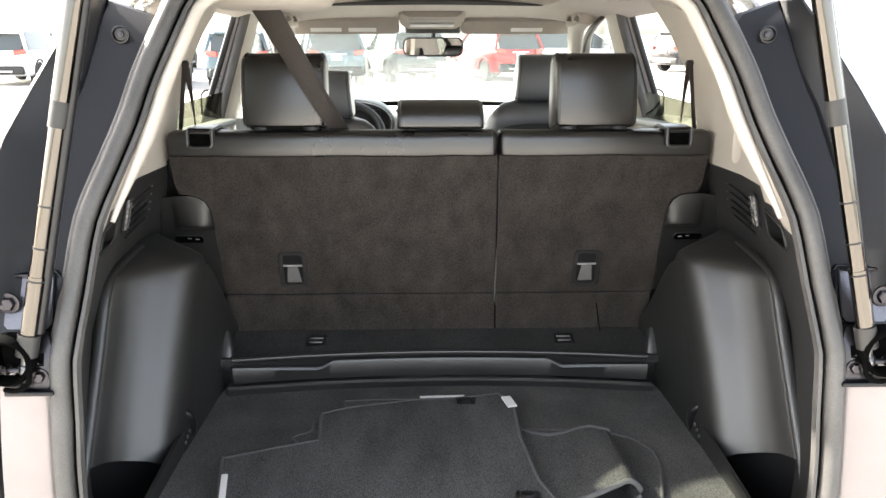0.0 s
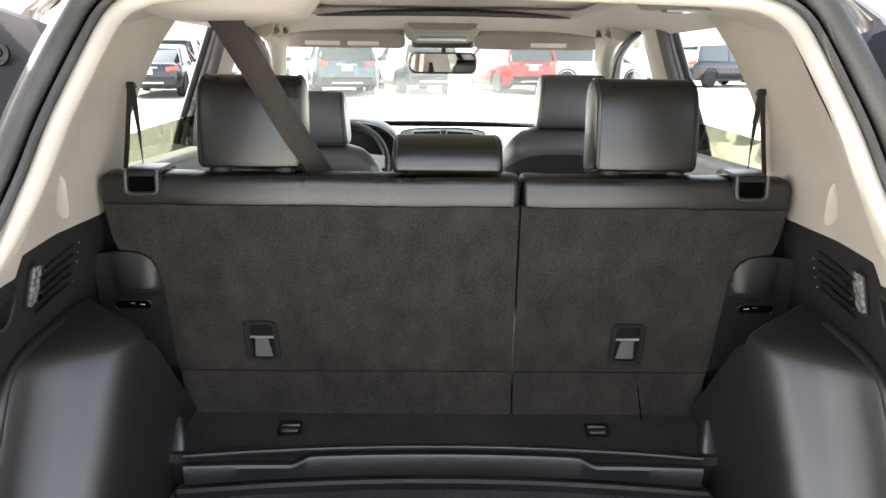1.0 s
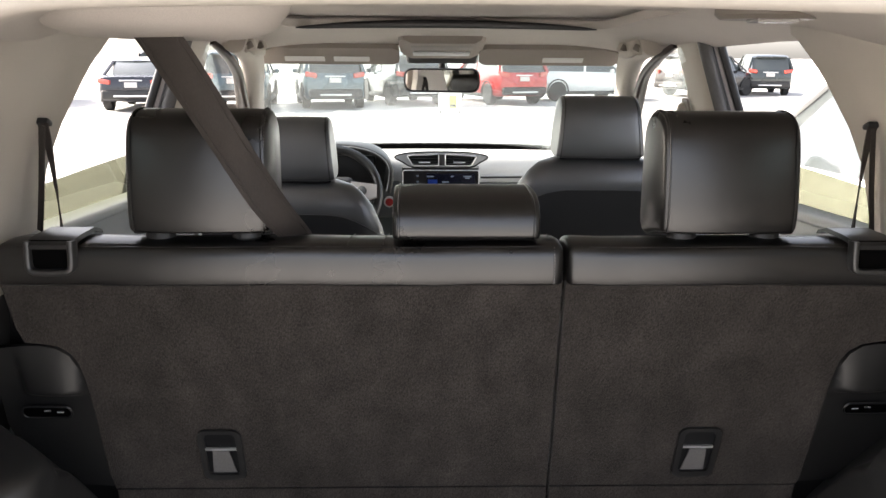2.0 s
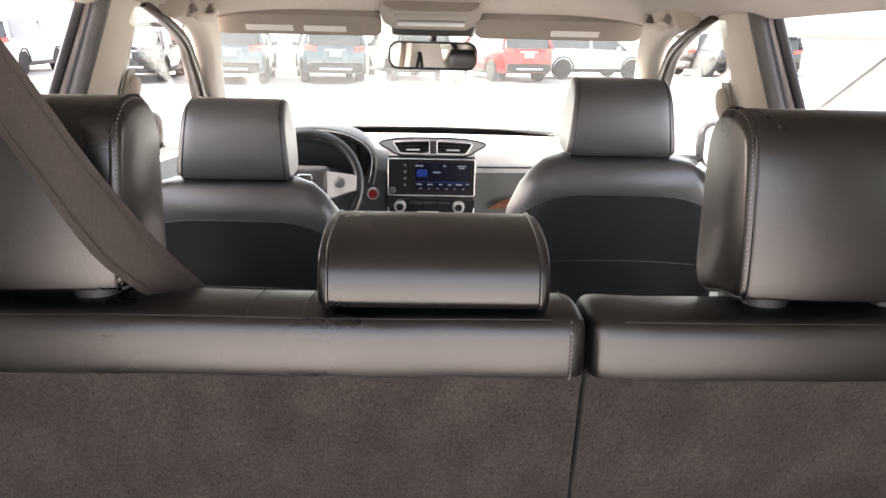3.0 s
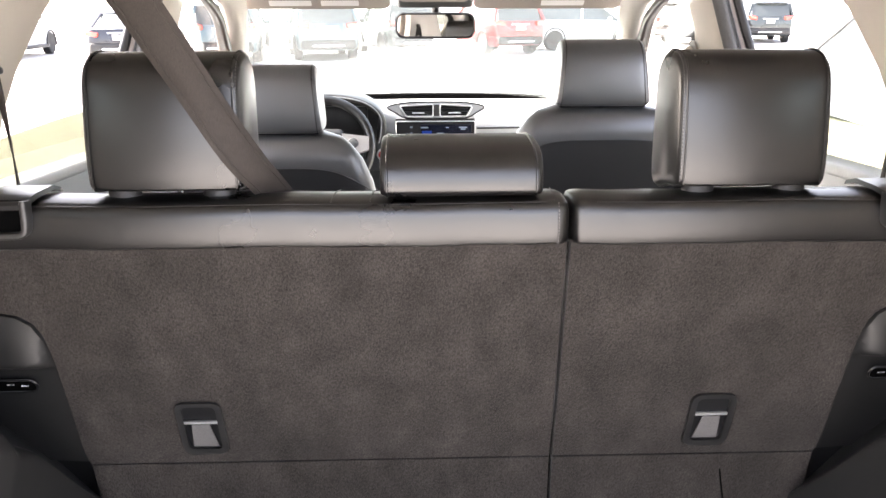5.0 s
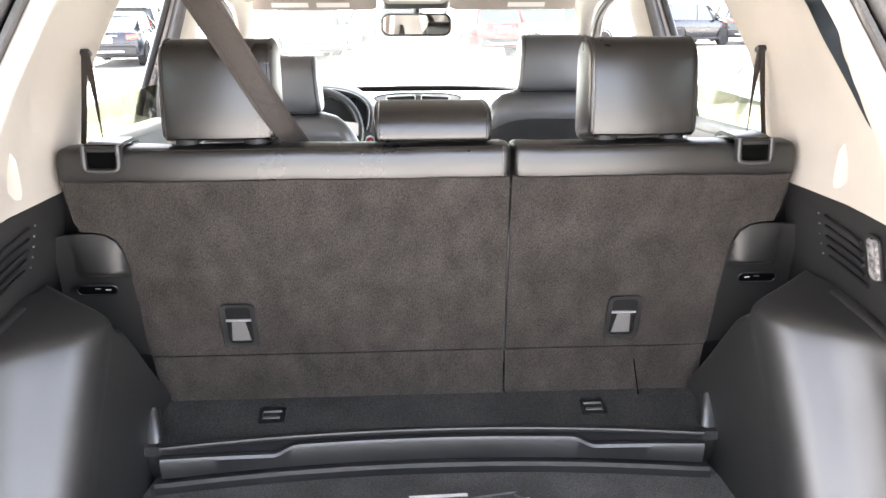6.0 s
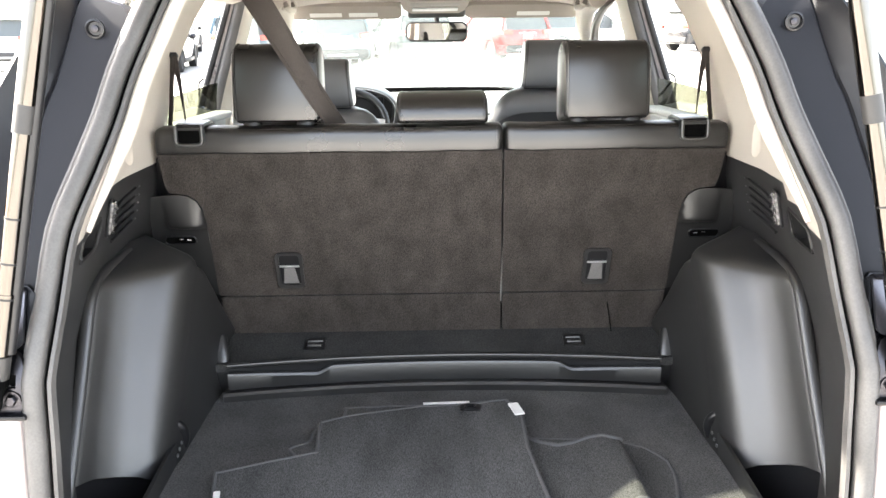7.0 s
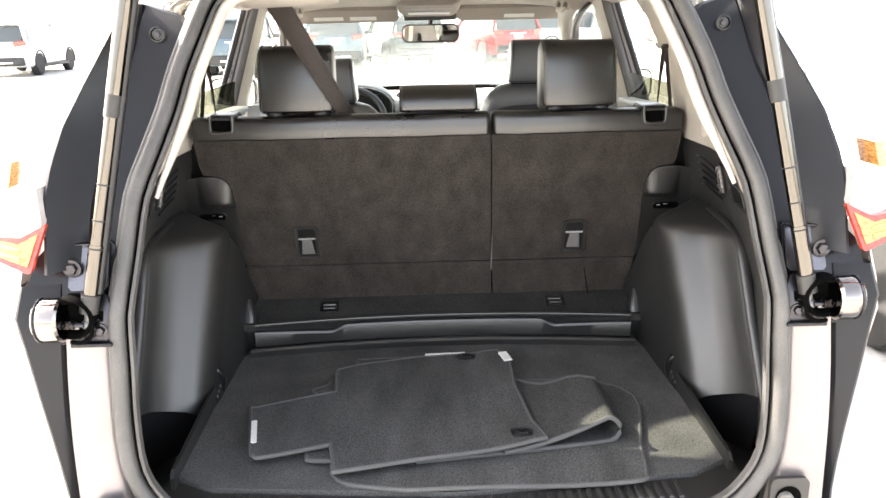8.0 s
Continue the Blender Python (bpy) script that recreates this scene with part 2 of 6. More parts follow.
def loft(rings, ring_closed=True, caps=True, path_closed=False, bm=None):
    bm = bm or bmesh.new()
    vs = [[bm.verts.new(p) for p in r] for r in rings]
    n = len(rings[0])
    rows = len(vs) if path_closed else len(vs) - 1
    for i in range(rows):
        a, b = vs[i], vs[(i + 1) % len(vs)]
        for j in range(n if ring_closed else n - 1):
            k = (j + 1) % n
            bm.faces.new((a[j], a[k], b[k], b[j]))
    if caps and ring_closed and not path_closed:
        bm.faces.new(vs[0][::-1])
        bm.faces.new(vs[-1])
    return bm


def smooth_path(pts, n=6, closed=False):
    """Catmull-Rom through the points."""
    P = [Vector(p) for p in pts]
    out = []
    N = len(P)
    for i in range(N if closed else N - 1):
        if closed:
            a, b, c, d = P[i - 1], P[i], P[(i + 1) % N], P[(i + 2) % N]
        else:
            a, b, c, d = P[max(i - 1, 0)], P[i], P[i + 1], P[min(i + 2, N - 1)]
        for k in range(n):
            t = k / n
            out.append(0.5 * (2 * b + (c - a) * t + (2 * a - 5 * b + 4 * c - d) * t * t + (3 * b - a - 3 * c + d) * t ** 3))
    if not closed:
        out.append(P[-1])
    return out


def sweep(pts, profile, side=None, closed=False, caps=True, bm=None, scale=None):
    """Sweeps a closed profile of (a, b) along pts: a goes along side(i), b along tangent x side."""
    P = [Vector(p) for p in pts]
    rings = []
    N = len(P)
    for i in range(N):
        if closed:
            t = P[(i + 1) % N] - P[i - 1]
        else:
            t = P[min(i + 1, N - 1)] - P[max(i - 1, 0)]
        t.normalize()
        s = Vector(side(i)) if callable(side) else Vector(side or (0, 0, 1))
        s = (s - t * s.dot(t)).normalized()
        u = t.cross(s)
        k = scale(i / (N - 1)) if scale else 1.0
        rings.append([P[i] + s * a * k + u * b * k for a, b in profile])
    return loft(rings, True, caps, closed, bm)


def circle(r, n=10, ry=None):
    return [(r * math.cos(2 * math.pi * i / n), (ry or r) * math.sin(2 * math.pi * i / n)) for i in range(n)]


def tube(pts, r, n=8, closed=False, bm=None):
    d = Vector(pts[-1]) - Vector(pts[0])
    if closed:
        d = Vector(pts[1]) - Vector(pts[0])
    ax = min(range(3), key=lambda i: abs(d[i]))
    s = [0, 0, 0]
    s[ax] = 1
    return sweep(pts, circle(r, n), s, closed, bm=bm)


def rrect(w, h, r, n=4):
    """Rounded rectangle outline, anticlockwise."""
    out = []
    r = min(r, w / 2 * 0.999, h / 2 * 0.999)
    for cx, cy, a0 in ((w / 2 - r, h / 2 - r, 0), (-w / 2 + r, h / 2 - r, 90), (-w / 2 + r, -h / 2 + r, 180), (w / 2 - r, -h / 2 + r, 270)):
        for k in range(n + 1):
            a = radians(a0 + 90 * k / n)
            out.append((cx + r * math.cos(a), cy + r * math.sin(a)))
    return out


def plate(outline, place, thick, cuts_u=(), cuts_v=(), holes=(), bm=None):
    """A sheet of the outline (u, v), with holes, bent by place(u, v, w) and given a thickness along w."""
    own = bmesh.new()
    edges = []
    for loop in (outline, *holes):
        vs = [own.verts.new((u, v, 0)) for u, v in loop]
        edges += [own.edges.new((vs[i], vs[(i + 1) % len(vs)])) for i in range(len(vs))]
    bmesh.ops.triangle_fill(own, edges=edges, use_beauty=True, use_dissolve=False)
    for axis, cuts in ((0, cuts_u), (1, cuts_v)):
        for c in cuts:
            co, no = [0, 0, 0], [0, 0, 0]
            co[axis], no[axis] = c, 1
            bmesh.ops.bisect_plane(own, geom=own.verts[:] + own.edges[:] + own.faces[:], plane_co=co, plane_no=no)
    bmesh.ops.recalc_face_normals(own, faces=own.faces)
    bm = bm or bmesh.new()
    low = {v: bm.verts.new(place(v.co.x, v.co.y, 0.0)) for v in own.verts}
    top = {v: bm.verts.new(place(v.co.x, v.co.y, thick)) for v in own.verts}
    for f in own.faces:
        bm.faces.new([low[v] for v in f.verts][::-1])
        bm.faces.new([top[v] for v in f.verts])
    for e in own.edges:
        if len(e.link_faces) == 1:
            a, b = e.verts
            bm.faces.new((low[a], low[b], top[b], top[a]))
    own.free()
    return bm


def corner(p, a, b, r=0.012):
    """Two points that round a corner at p between a and b."""
    p, a, b = Vector(p), Vector(a), Vector(b)
    return [tuple(p + (a - p).normalized() * r), tuple(p + (b - p).normalized() * r)]


def rounded(outline, r=0.012):
    out = []
    n = len(outline)
    for i in range(n):
        out += corner(outline[i], outline[i - 1], outline[(i + 1) % n], r)
    return out


def steps(a, b, d):
    n = max(1, round(abs(b - a) / d))
    return [a + (b - a) * i / n for i in range(n + 1)]


def lerp(x, table):
    xs, ys = zip(*table)
    return float(np.interp(x, xs, ys))


# ---- plan of the car: x across, y ahead, z up ----
def rear_y(z):
    """The tailgate opening's plane."""
    return lerp(z, [(0.6, 1.60), (0.69, 1.62), (1.1, 1.66), (1.3, 1.75), (1.6, 1.93), (1.72, 2.03)])


def rear_x(z):
    return lerp(z, [(0.6, 0.55), (0.72, 0.575), (0.8, 0.59), (0.9, 0.597), (1.1, 0.590), (1.3, 0.565), (1.45, 0.515), (1.55, 0.490), (1.66, 0.445), (1.69, 0.40)])


def mid_x(z):
    return lerp(z, [(0.6, 0.765), (1.0, 0.745), (1.1, 0.728), (1.25, 0.697), (1.35, 0.692), (1.45, 0.675), (1.5, 0.66), (1.6, 0.63), (1.66, 0.60), (1.70, 0.54)])


def side_x(y, z):
    """Inner face of the side trim."""
    t = min(max((y - rear_y(z)) / 0.50, 0), 1) ** 0.6
    waist = lerp(z, [(1.0, 0.0), (1.1, 0.010), (1.2, 0.023), (1.4, 0.023), (1.55, 0.010), (1.66, 0.0)]) * lerp(y, [(2.46, 1.0), (2.62, 0.0)])
    # the trim swells inwards beside the opening
    d = y - rear_y(z)
    swell = lerp(z, [(1.27, 0.0), (1.34, 0.040), (1.54, 0.040), (1.61, 0.024), (1.67, 0.0)]) * math.exp(-((d - 0.16) / 0.070) ** 2)
    return rear_x(z) * (1 - t) + (mid_x(z) - waist) * t - swell


def roof_z(x, y):
    c = lerp(y, [(1.9, 1.672), (2.05, 1.688), (2.4, 1.704), (3.0, 1.706), (3.6, 1.694), (3.95, 1.676), (4.15, 1.656)])
    w = lerp(y, [(1.9, 0.49), (2.4, 0.57), (2.8, 0.66), (3.4, 0.68), (3.7, 0.65), (4.2, 0.60)])
    return c - lerp(y, [(2.3, 0.060), (2.8, 0.046), (3.5, 0.046), (3.9, 0.036), (4.15, 0.022)]) * min(abs(x) / w, 1.2) ** 5


SIDES = ((-1, "left"), (1, "right"))


def seat_y(z, proud=0.0):
    """Rear face of the folded-up back seat."""
    return lerp(z, [(0.75, 2.553), (0.917, 2.536), (1.29, 2.418), (1.35, 2.394)]) - proud


# ---- cargo floor, sill and shelf ----
def sag(x):
    return 0.045 * max(0.0, 1 - (x / 0.53) ** 2)


def build_floor():
    out = [(-0.60, 1.78), (-0.5, 1.72), (0.0, 1.675), (0.5, 1.72), (0.60, 1.78), (0.60, 2.10), (0.56, 2.43)] + [(x, 2.40 + sag(x)) for x in steps(0.53, -0.53, 0.1)] + [(-0.56, 2.43), (-0.60, 2.10)]
    fl = part("floor", plate(out, lambda u, v, w: (u, v, 0.70 - w), 0.03), FLOOR_CARPET)
    tagged(fl, "black carpeted cargo floor panel", "floor", kind="structure")
    # ribbed sill in front of the seal
    sill = thing("sill", (0, 1.65, 0.66), "black ribbed plastic sill plate along the cargo opening", "sill", kind="structure")
    out = [(-0.60, 1.775), (-0.5, 1.716), (0.0, 1.671), (0.5, 1.716), (0.60, 1.775), (0.60, 1.63), (-0.60, 1.63)]
    part("sill_base", plate(out, lambda u, v, w: (u, v, 0.690 - w), 0.03), PLASTIC, sill)
    for i in range(46):
        x = -0.45 + i * 0.02
        y1 = 1.671 + 0.045 * (x / 0.5) ** 2
        part("sill_rib", box((x, (1.64 + y1) / 2, 0.692), (0.011, y1 - 1.645, 0.007), 0.002, 1), PLASTIC, sill)
    # shelf behind the seat
    out = [(-0.60, 2.40), (-0.60, 2.68), (0.60, 2.68), (0.60, 2.40)] + [(x, 2.40 + sag(x)) for x in steps(0.535, -0.535, 0.07)]
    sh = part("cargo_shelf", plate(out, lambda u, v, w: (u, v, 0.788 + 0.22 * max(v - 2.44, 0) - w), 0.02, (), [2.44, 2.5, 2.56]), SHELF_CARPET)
    tagged(sh, "black carpeted shelf board behind the rear seat", "shelf", kind="structure")
    lip = part("shelf_lip", sweep([(x, 2.397 + sag(x), 0.786) for x in steps(-0.535, 0.535, 0.03)], rrect(0.010, 0.012, 0.003, 2), (0, 0, 1)), PLASTIC, sh)
    # storage tray front under the shelf
    tray = thing("storage_tray", (0, 2.39, 0.72), "black plastic storage tray front with two grip slots", "storage tray")

    def top(x):
        k = min(max((abs(x) - 0.275) / 0.045, 0), 1)
        k = k * k * (3 - 2 * k)
        return 0.776 - 0.017 * k + 0.012 * max(0, (abs(x) - 0.32) / 0.21) * k

    def ring(x):
        y, z = 2.383 + sag(x), top(x)
        return [(x, y + 0.001, 0.727), (x, y - 0.004, z - 0.006), (x, y - 0.001, z), (x, y + 0.011, z), (x, y + 0.013, z - 0.005), (x, y + 0.013, 0.727)]

    part("tray_front", loft([ring(x) for x in steps(-0.532, 0.532, 0.0125)]), PLASTIC, tray)
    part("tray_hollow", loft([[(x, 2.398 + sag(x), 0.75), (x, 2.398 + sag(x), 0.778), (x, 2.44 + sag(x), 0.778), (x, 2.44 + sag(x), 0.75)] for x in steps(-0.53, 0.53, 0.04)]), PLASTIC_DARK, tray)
    part("tray_base", loft([[(x, 2.372 + sag(x), 0.699), (x, 2.370 + sag(x), 0.716), (x, 2.376 + sag(x), 0.722), (x, 2.40 + sag(x), 0.722), (x, 2.40 + sag(x), 0.699)] for x in steps(-0.545, 0.545, 0.03)]), PLASTIC, tray)
    for s in (-1, 1):
        part("end_post", sweep(smooth_path([(s * 0.556, 2.452, 0.70), (s * 0.553, 2.425, 0.755), (s * 0.556, 2.435, 0.80), (s * 0.566, 2.462, 0.835)], 5), rrect(0.030, 0.035, 0.012, 3), (0, 1, 0)), PLASTIC, tray)
    for s in (-1, 1):
        a = thing("anchor_slot", (s * 0.332, 2.49, 0.799), "black child seat anchor slot set in the shelf carpet", "anchor slot", "anchor slots of the shelf")
        part("slot_surround", plate(rrect(0.052, 0.046, 0.006), lambda u, v, w: (s * 0.332 + u, 2.49 + v, 0.7995 + 0.22 * v + w), 0.003, holes=[rrect(0.038, 0.032, 0.004)[::-1]]), PLASTIC_DARK, a)
        part("anchor_bar", box((s * 0.332, 2.500, 0.805), (0.038, 0.006, 0.004), 0.0015), GREY_STEEL, a, "grey steel anchor bar")
        part("anchor_bar", box((s * 0.332, 2.482, 0.801), (0.034, 0.008, 0.003), 0.001), GREY_STEEL, a, "grey steel anchor bar")


# ---- rear seat backs ----
def seat_section(name, x0, x1, outer, label):
    """One section of the back seat from x0 to x1; outer is the side (-1 or 1) at the car's wall."""
    t = thing(name, ((x0 + x1) / 2, 2.6, 0.785), label, "rear seat", "rear seat backs")
    s = outer
    inner = x1 if s < 0 else x0
    slope = lambda z: inner - 0.0 + 0.012 * (1.307 - z) / 0.5
    edge = [(0.655, 1.312), (0.652, 1.235), (0.645, 1.212), (0.622, 1.2095), (0.600, 1.205), (0.583, 1.192), (0.575, 1.172), (0.572, 1.145), (0.571, 1.08), (0.575, 0.95), (0.572, 0.921)]
    up = [(s * a, b) for a, b in edge] + [(slope(z), z) for z in (0.921, 1.05, 1.18, 1.312)]
    cu, cv = steps(-0.64, 0.64, 0.08), steps(0.80, 1.29, 0.07)

    def skin(u, v, w):
        swell = 0.006 * math.sin(math.pi * min(max((v - 0.78) / 0.53, 0), 1))
        return (u, seat_y(v, swell) + w, v)

    part("back_panel", plate(up, skin, 0.02, cu, cv), CARPET, t)
    low = [(s * 0.571, 0.917), (s * 0.569, 0.85), (s * 0.564, 0.787), (slope(0.787), 0.787), (slope(0.917), 0.917)]
    part("lower_flap", plate(low, skin, 0.02, cu, cv), CARPET, t)
    # padded body in front of the carpet board
    lo, hi = min(s * 0.655, inner), max(s * 0.655, inner)
    prof = [(2.66, 0.80), (2.51, 1.15), (2.455, 1.29), (2.50, 1.30), (2.60, 1.15), (2.74, 0.80)]
    part("seat_padding", loft([[(x, y, z) for y, z in prof] for x in ((lo - 0.05, hi - 0.02) if s < 0 else (lo + 0.02, hi + 0.05))]), PLASTIC_DARK, t)
    # leather top roll
    roll = [(2.416, 1.307), (2.405, 1.3085), (2.399, 1.312), (2.3970, 1.320), (2.3975, 1.334), (2.3990, 1.350), (2.4015, 1.359), (2.4070, 1.3645), (2.416, 1.3675), (2.450, 1.3685), (2.485, 1.364), (2.51, 1.345), (2.52, 1.28), (2.47, 1.27)]
    rings = []
    cy, cz = 2.46, 1.32
    for x, k in [(lo, 0.84), (lo + 0.003, 0.93), (lo + 0.008, 0.98), (lo + 0.017, 1.0)] + [(x, 1.0) for x in steps(lo + 0.06, hi - 0.06, 0.06)] + [(hi - 0.017, 1.0), (hi - 0.008, 0.98), (hi - 0.003, 0.93), (hi, 0.84)]:
        sag_z = 0.0008 * math.sin(19 * x) + 0.0006 * math.sin(47 * x + 1)
        rings.append([(x, cy + (y - cy) * k, cz + (z - cz) * k + sag_z) for y, z in roll])
    part("top_roll", loft(rings), LEATHER, t, "black leather roll along the seat top")
    # seams of the roll
    part("piping", tube([(x, 2.4065, 1.3645 + 0.0008 * math.sin(19 * x)) for x in steps(lo + 0.03, hi - 0.03, 0.05)], 0.0009, 6), LEATHER, t)
    for x in ([-0.168, -0.118, 0.118] if s < 0 else []):
        part("piping", tube(smooth_path([(x, 2.410, 1.3662), (x + 0.002, 2.45, 1.3690), (x + 0.006, 2.49, 1.3645)], 4), 0.0007, 6), LEATHER, t)
    ex = inner + (-0.014 if s < 0 else 0.014)
    if s < 0:
        bm = bmesh.new()
        for k in range(13):
            z = 1.312 + k * 0.0043
            y = lerp(z, [(1.307, 2.410), (1.313, 2.398), (1.320, 2.3965), (1.34, 2.3975), (1.352, 2.399), (1.364, 2.406)])
            box((ex, y - 0.0005, z), (0.0012, 0.0014, 0.0028), bm=bm)
        part("stitching", bm, STITCH, t, "light grey stitching")
    # pull strap in its bezel
    cx, z0 = s * 0.385, 1.000
    tilt = lambda u, v, w: (cx + u, seat_y(z0 + v * 0.93, 0.008 + w), z0 + v * 0.93)
    bez = part("strap_bezel", plate([(a, b - 0.004) for a, b in rrect(0.068, 0.111, 0.014)], tilt, 0.006, holes=[[(a, b - 0.002) for a, b in rrect(0.050, 0.092, 0.009)][::-1]]), PLASTIC, t, "black plastic bezel")
    part("bezel_pocket", plate(rrect(0.054, 0.096, 0.006), lambda u, v, w: tilt(u, v - 0.002, -0.004 + w), 0.003), PLASTIC_DARK, bez)
    part("bezel_bar", plate(rrect(0.052, 0.005, 0.0015), lambda u, v, w: tilt(u, v + 0.010, w), 0.005), SILVER_TRIM, bez)
    fl = lambda u, v, w: tilt(u * (1 - 0.35 * v / 0.05), v - 0.018, 0.003 + 0.003 * math.sin(40 * v) + w)
    part("pull_strap", plate([(-0.016, -0.026), (0.016, -0.026), (0.016, 0.026), (-0.016, 0.026)], fl, 0.002, (), steps(-0.02, 0.02, 0.01)), GREY_STRAP, t, "silver grey fabric pull strap")
    # slit in the narrow section's lower flap
    if s > 0:
        part("flap_slit", box((0.430, seat_y(0.858, 0.0085), 0.858), (0.0022, 0.002, 0.112), m=pose(0, 0, 0, -5.8, -9)), BLACK_AND_SHADE, t)
    # seat lock bezel at the outer top corner
    cx = s * 0.571
    lip = lambda u, v: (cx + u, 2.389 + (v + 0.03) * 0.10, 1.352 + v)
    U = [(-0.029, 0.024), (-0.029, -0.008), (-0.026, -0.016), (-0.018, -0.019), (0.0, -0.0195), (0.018, -0.019), (0.026, -0.016), (0.029, -0.008), (0.029, 0.024)]
    lock = part("lock_bezel", sweep(smooth_path([lip(u, v) for u, v in U], 3), rrect(0.020, 0.0085, 0.0035, 3), (0, 1, 0)), PLASTIC, t, "black plastic seat lock surround", angle=60)
    # flat black sheet carries the shade of the lock pocket
    part("lock_pocket", box((cx, 2.3930, 1.355), (0.054, 0.003, 0.044)), BLACK_AND_SHADE, lock)
    part("lock_lid", loft([[(cx + u, y, z) for u, z in ((-0.033, z0 - 0.006), (-0.031, z0), (0.031, z0), (0.033, z0 - 0.006))] for y, z0 in ((2.385, 1.372), (2.389, 1.3755), (2.42, 1.379), (2.47, 1.379), (2.495, 1.371))]), PLASTIC_DARK, lock, "glossy black lock lid")
    # plastic corner with a scooped pocket and the lock striker
    def scoop(u, v, w):
        k = min(max((v - 1.112) / 0.016, 0), 1)
        c = (abs(u) - 0.608) / (0.036 if abs(u) < 0.608 else 0.058)
        d = math.sqrt(max(0.0, 1 - c * c))
        proud = (0.004 + 0.26 * (1.2070 - v)) * d
        return (u, seat_y(v, 0.003 + proud * k * k * (3 - 2 * k)) + w, v)
    edge2 = [(0.5735, 1.145), (0.5765, 1.171), (0.5845, 1.1905), (0.601, 1.2030), (0.623, 1.2070), (0.650, 1.2065), (0.700, 1.200), (0.712, 1.06), (0.69, 0.935), (0.572, 0.925), (0.5725, 1.03)]
    part("corner_cover", plate([(s * a, b) for a, b in edge2], scoop, 0.012, [s * (0.577 + 0.0055 * q) for q in range(1, 24)], steps(0.96, 1.10, 0.035) + steps(1.108, 1.195, 0.006)), PLASTIC, t, "black plastic corner cover with a scooped pocket", angle=60)
    on = lambda u, v, w: (s * 0.638 + u, seat_y(1.089 + v, 0.013 + w), 1.089 + v)
    # the slot is a black plate with its inner shade in the colour
    hook = part("striker_slot", plate(rrect(0.074, 0.020, 0.0095, 6), on, 0.003), BLACK_AND_SHADE, t, "black plate put in as the striker slot's shade")
    part("slot_rim", sweep([on(u, v, 0.003) for u, v in rrect(0.075, 0.021, 0.010, 6)], circle(0.0018, 6), (0, 1, 0), True), PLASTIC_DARK, hook)
    part("striker_pin", tube([on(-s * 0.027, 0.001, 0.005), on(-s * 0.017, 0.002, 0.006)], 0.0022, 8), CHROME, hook)
    part("striker_pin", tube([on(-s * 0.008, 0.004, 0.005), on(s * 0.002, 0.004, 0.006)], 0.0020, 8), CHROME, hook)
    return t


def headrest(name, xc, w, prof, label, group, at_y, posts=True, sewn=True, hide=None, taper=0.0, soft=False, bulge=0.0):
    """A padded headrest: side profile (y, z) swept across, with gusset seams and stitches."""
    t = thing(name, (xc, at_y, min(z for _, z in prof)), label, "headrest", group)
    cy = sum(y for y, _ in prof) / len(prof)
    cz = sum(z for _, z in prof) / len(prof)
    P = [(p.x, p.y) for p in smooth_path([(y, z, 0) for y, z in prof], 3, True)]
    ends = [(0, 0.90), (0.002, 0.955), (0.006, 0.985), (0.012, 0.996), (0.022, 1.0)]
    if soft:
        ends = [(0, 0.90), (0.003, 0.945), (0.009, 0.975), (0.017, 0.991), (0.026, 1.0)]
    inset = 0.011 if soft else 0.0085
    low, high = min(z for _, z in prof), max(z for _, z in prof)
    slim = lambda z: 1 - taper * (z - low) / (high - low)
    grow = 0.980 if soft else 1.0
    # the face stands out a little in its middle
    bow = lambda x, y: bulge * (2 * x / w) ** 2 * min(max((cy - y) / 0.04, 0.0), 1.0)
    rings = []
    for d, k in ends:
        rings.append((-w / 2 + d, k))
    for x in steps(-w / 2 + 0.04, w / 2 - 0.04, 0.02):
        rings.append((x, 1.0))
    for d, k in ends[::-1]:
        rings.append((w / 2 - d, k))
    part("cushion", loft([[(xc + x * slim(z), cy + (y - cy) * k + bow(x, y), cz + (z - cz) * k) for y, z in P] for x, k in rings]), hide or LEATHER, t)
    for sd in (-1, 1):
        x = sd * (w / 2 - inset)
        part("piping", sweep([(xc + x * slim(z), cy + (y - cy) * 1.004 * grow + bow(x, y), cz + (z - cz) * 1.004 * grow) for y, z in P], circle(0.0015, 6), (1, 0, 0), True), LEATHER, t)
        if not sewn:
            continue
        bm = bmesh.new()
        for j in range(0, len(P)):
            (y0, z0), (y1, z1) = P[j], P[(j + 1) % len(P)]
            n = max(1, int(math.hypot(y1 - y0, z1 - z0) / 0.0042))
            for q in range(n):
                f = (q + 0.5) / n
                y, z = y0 + (y1 - y0) * f, z0 + (z1 - z0) * f
                ang = math.degrees(math.atan2(z1 - z0, y1 - y0))
                box((xc + x * slim(z) + sd * 0.0040, cy + (y - cy) * 0.984 * grow + bow(x, y), cz + (z - cz) * 0.984 * grow), (0.0007, 0.0021, 0.0008), m=pose(0, 0, 0, ang), bm=bm)
        part("stitching", bm, STITCH, t, "light grey stitching")
    if posts:
        zb = min(z for _, z in prof)
        for sd in (-1, 1):
            gx, gy = xc + sd * w * 0.31, 2.456
            g = part("post_guide", loft([[(gx + a, gy + b, z) for a, b in circle(0.021 * k, 18, 0.017 * k)] for z, k in ((1.360, 1.0), (1.3735, 1.0), (1.3765, 0.93), (1.3775, 0.8))]), GREY_CAP, t, "grey plastic post guide")
            part("post", tube([(gx, gy + 0.01, 1.370), (gx, gy + 0.02, zb + 0.03)], 0.0055, 10), CHROME, g)
    return t


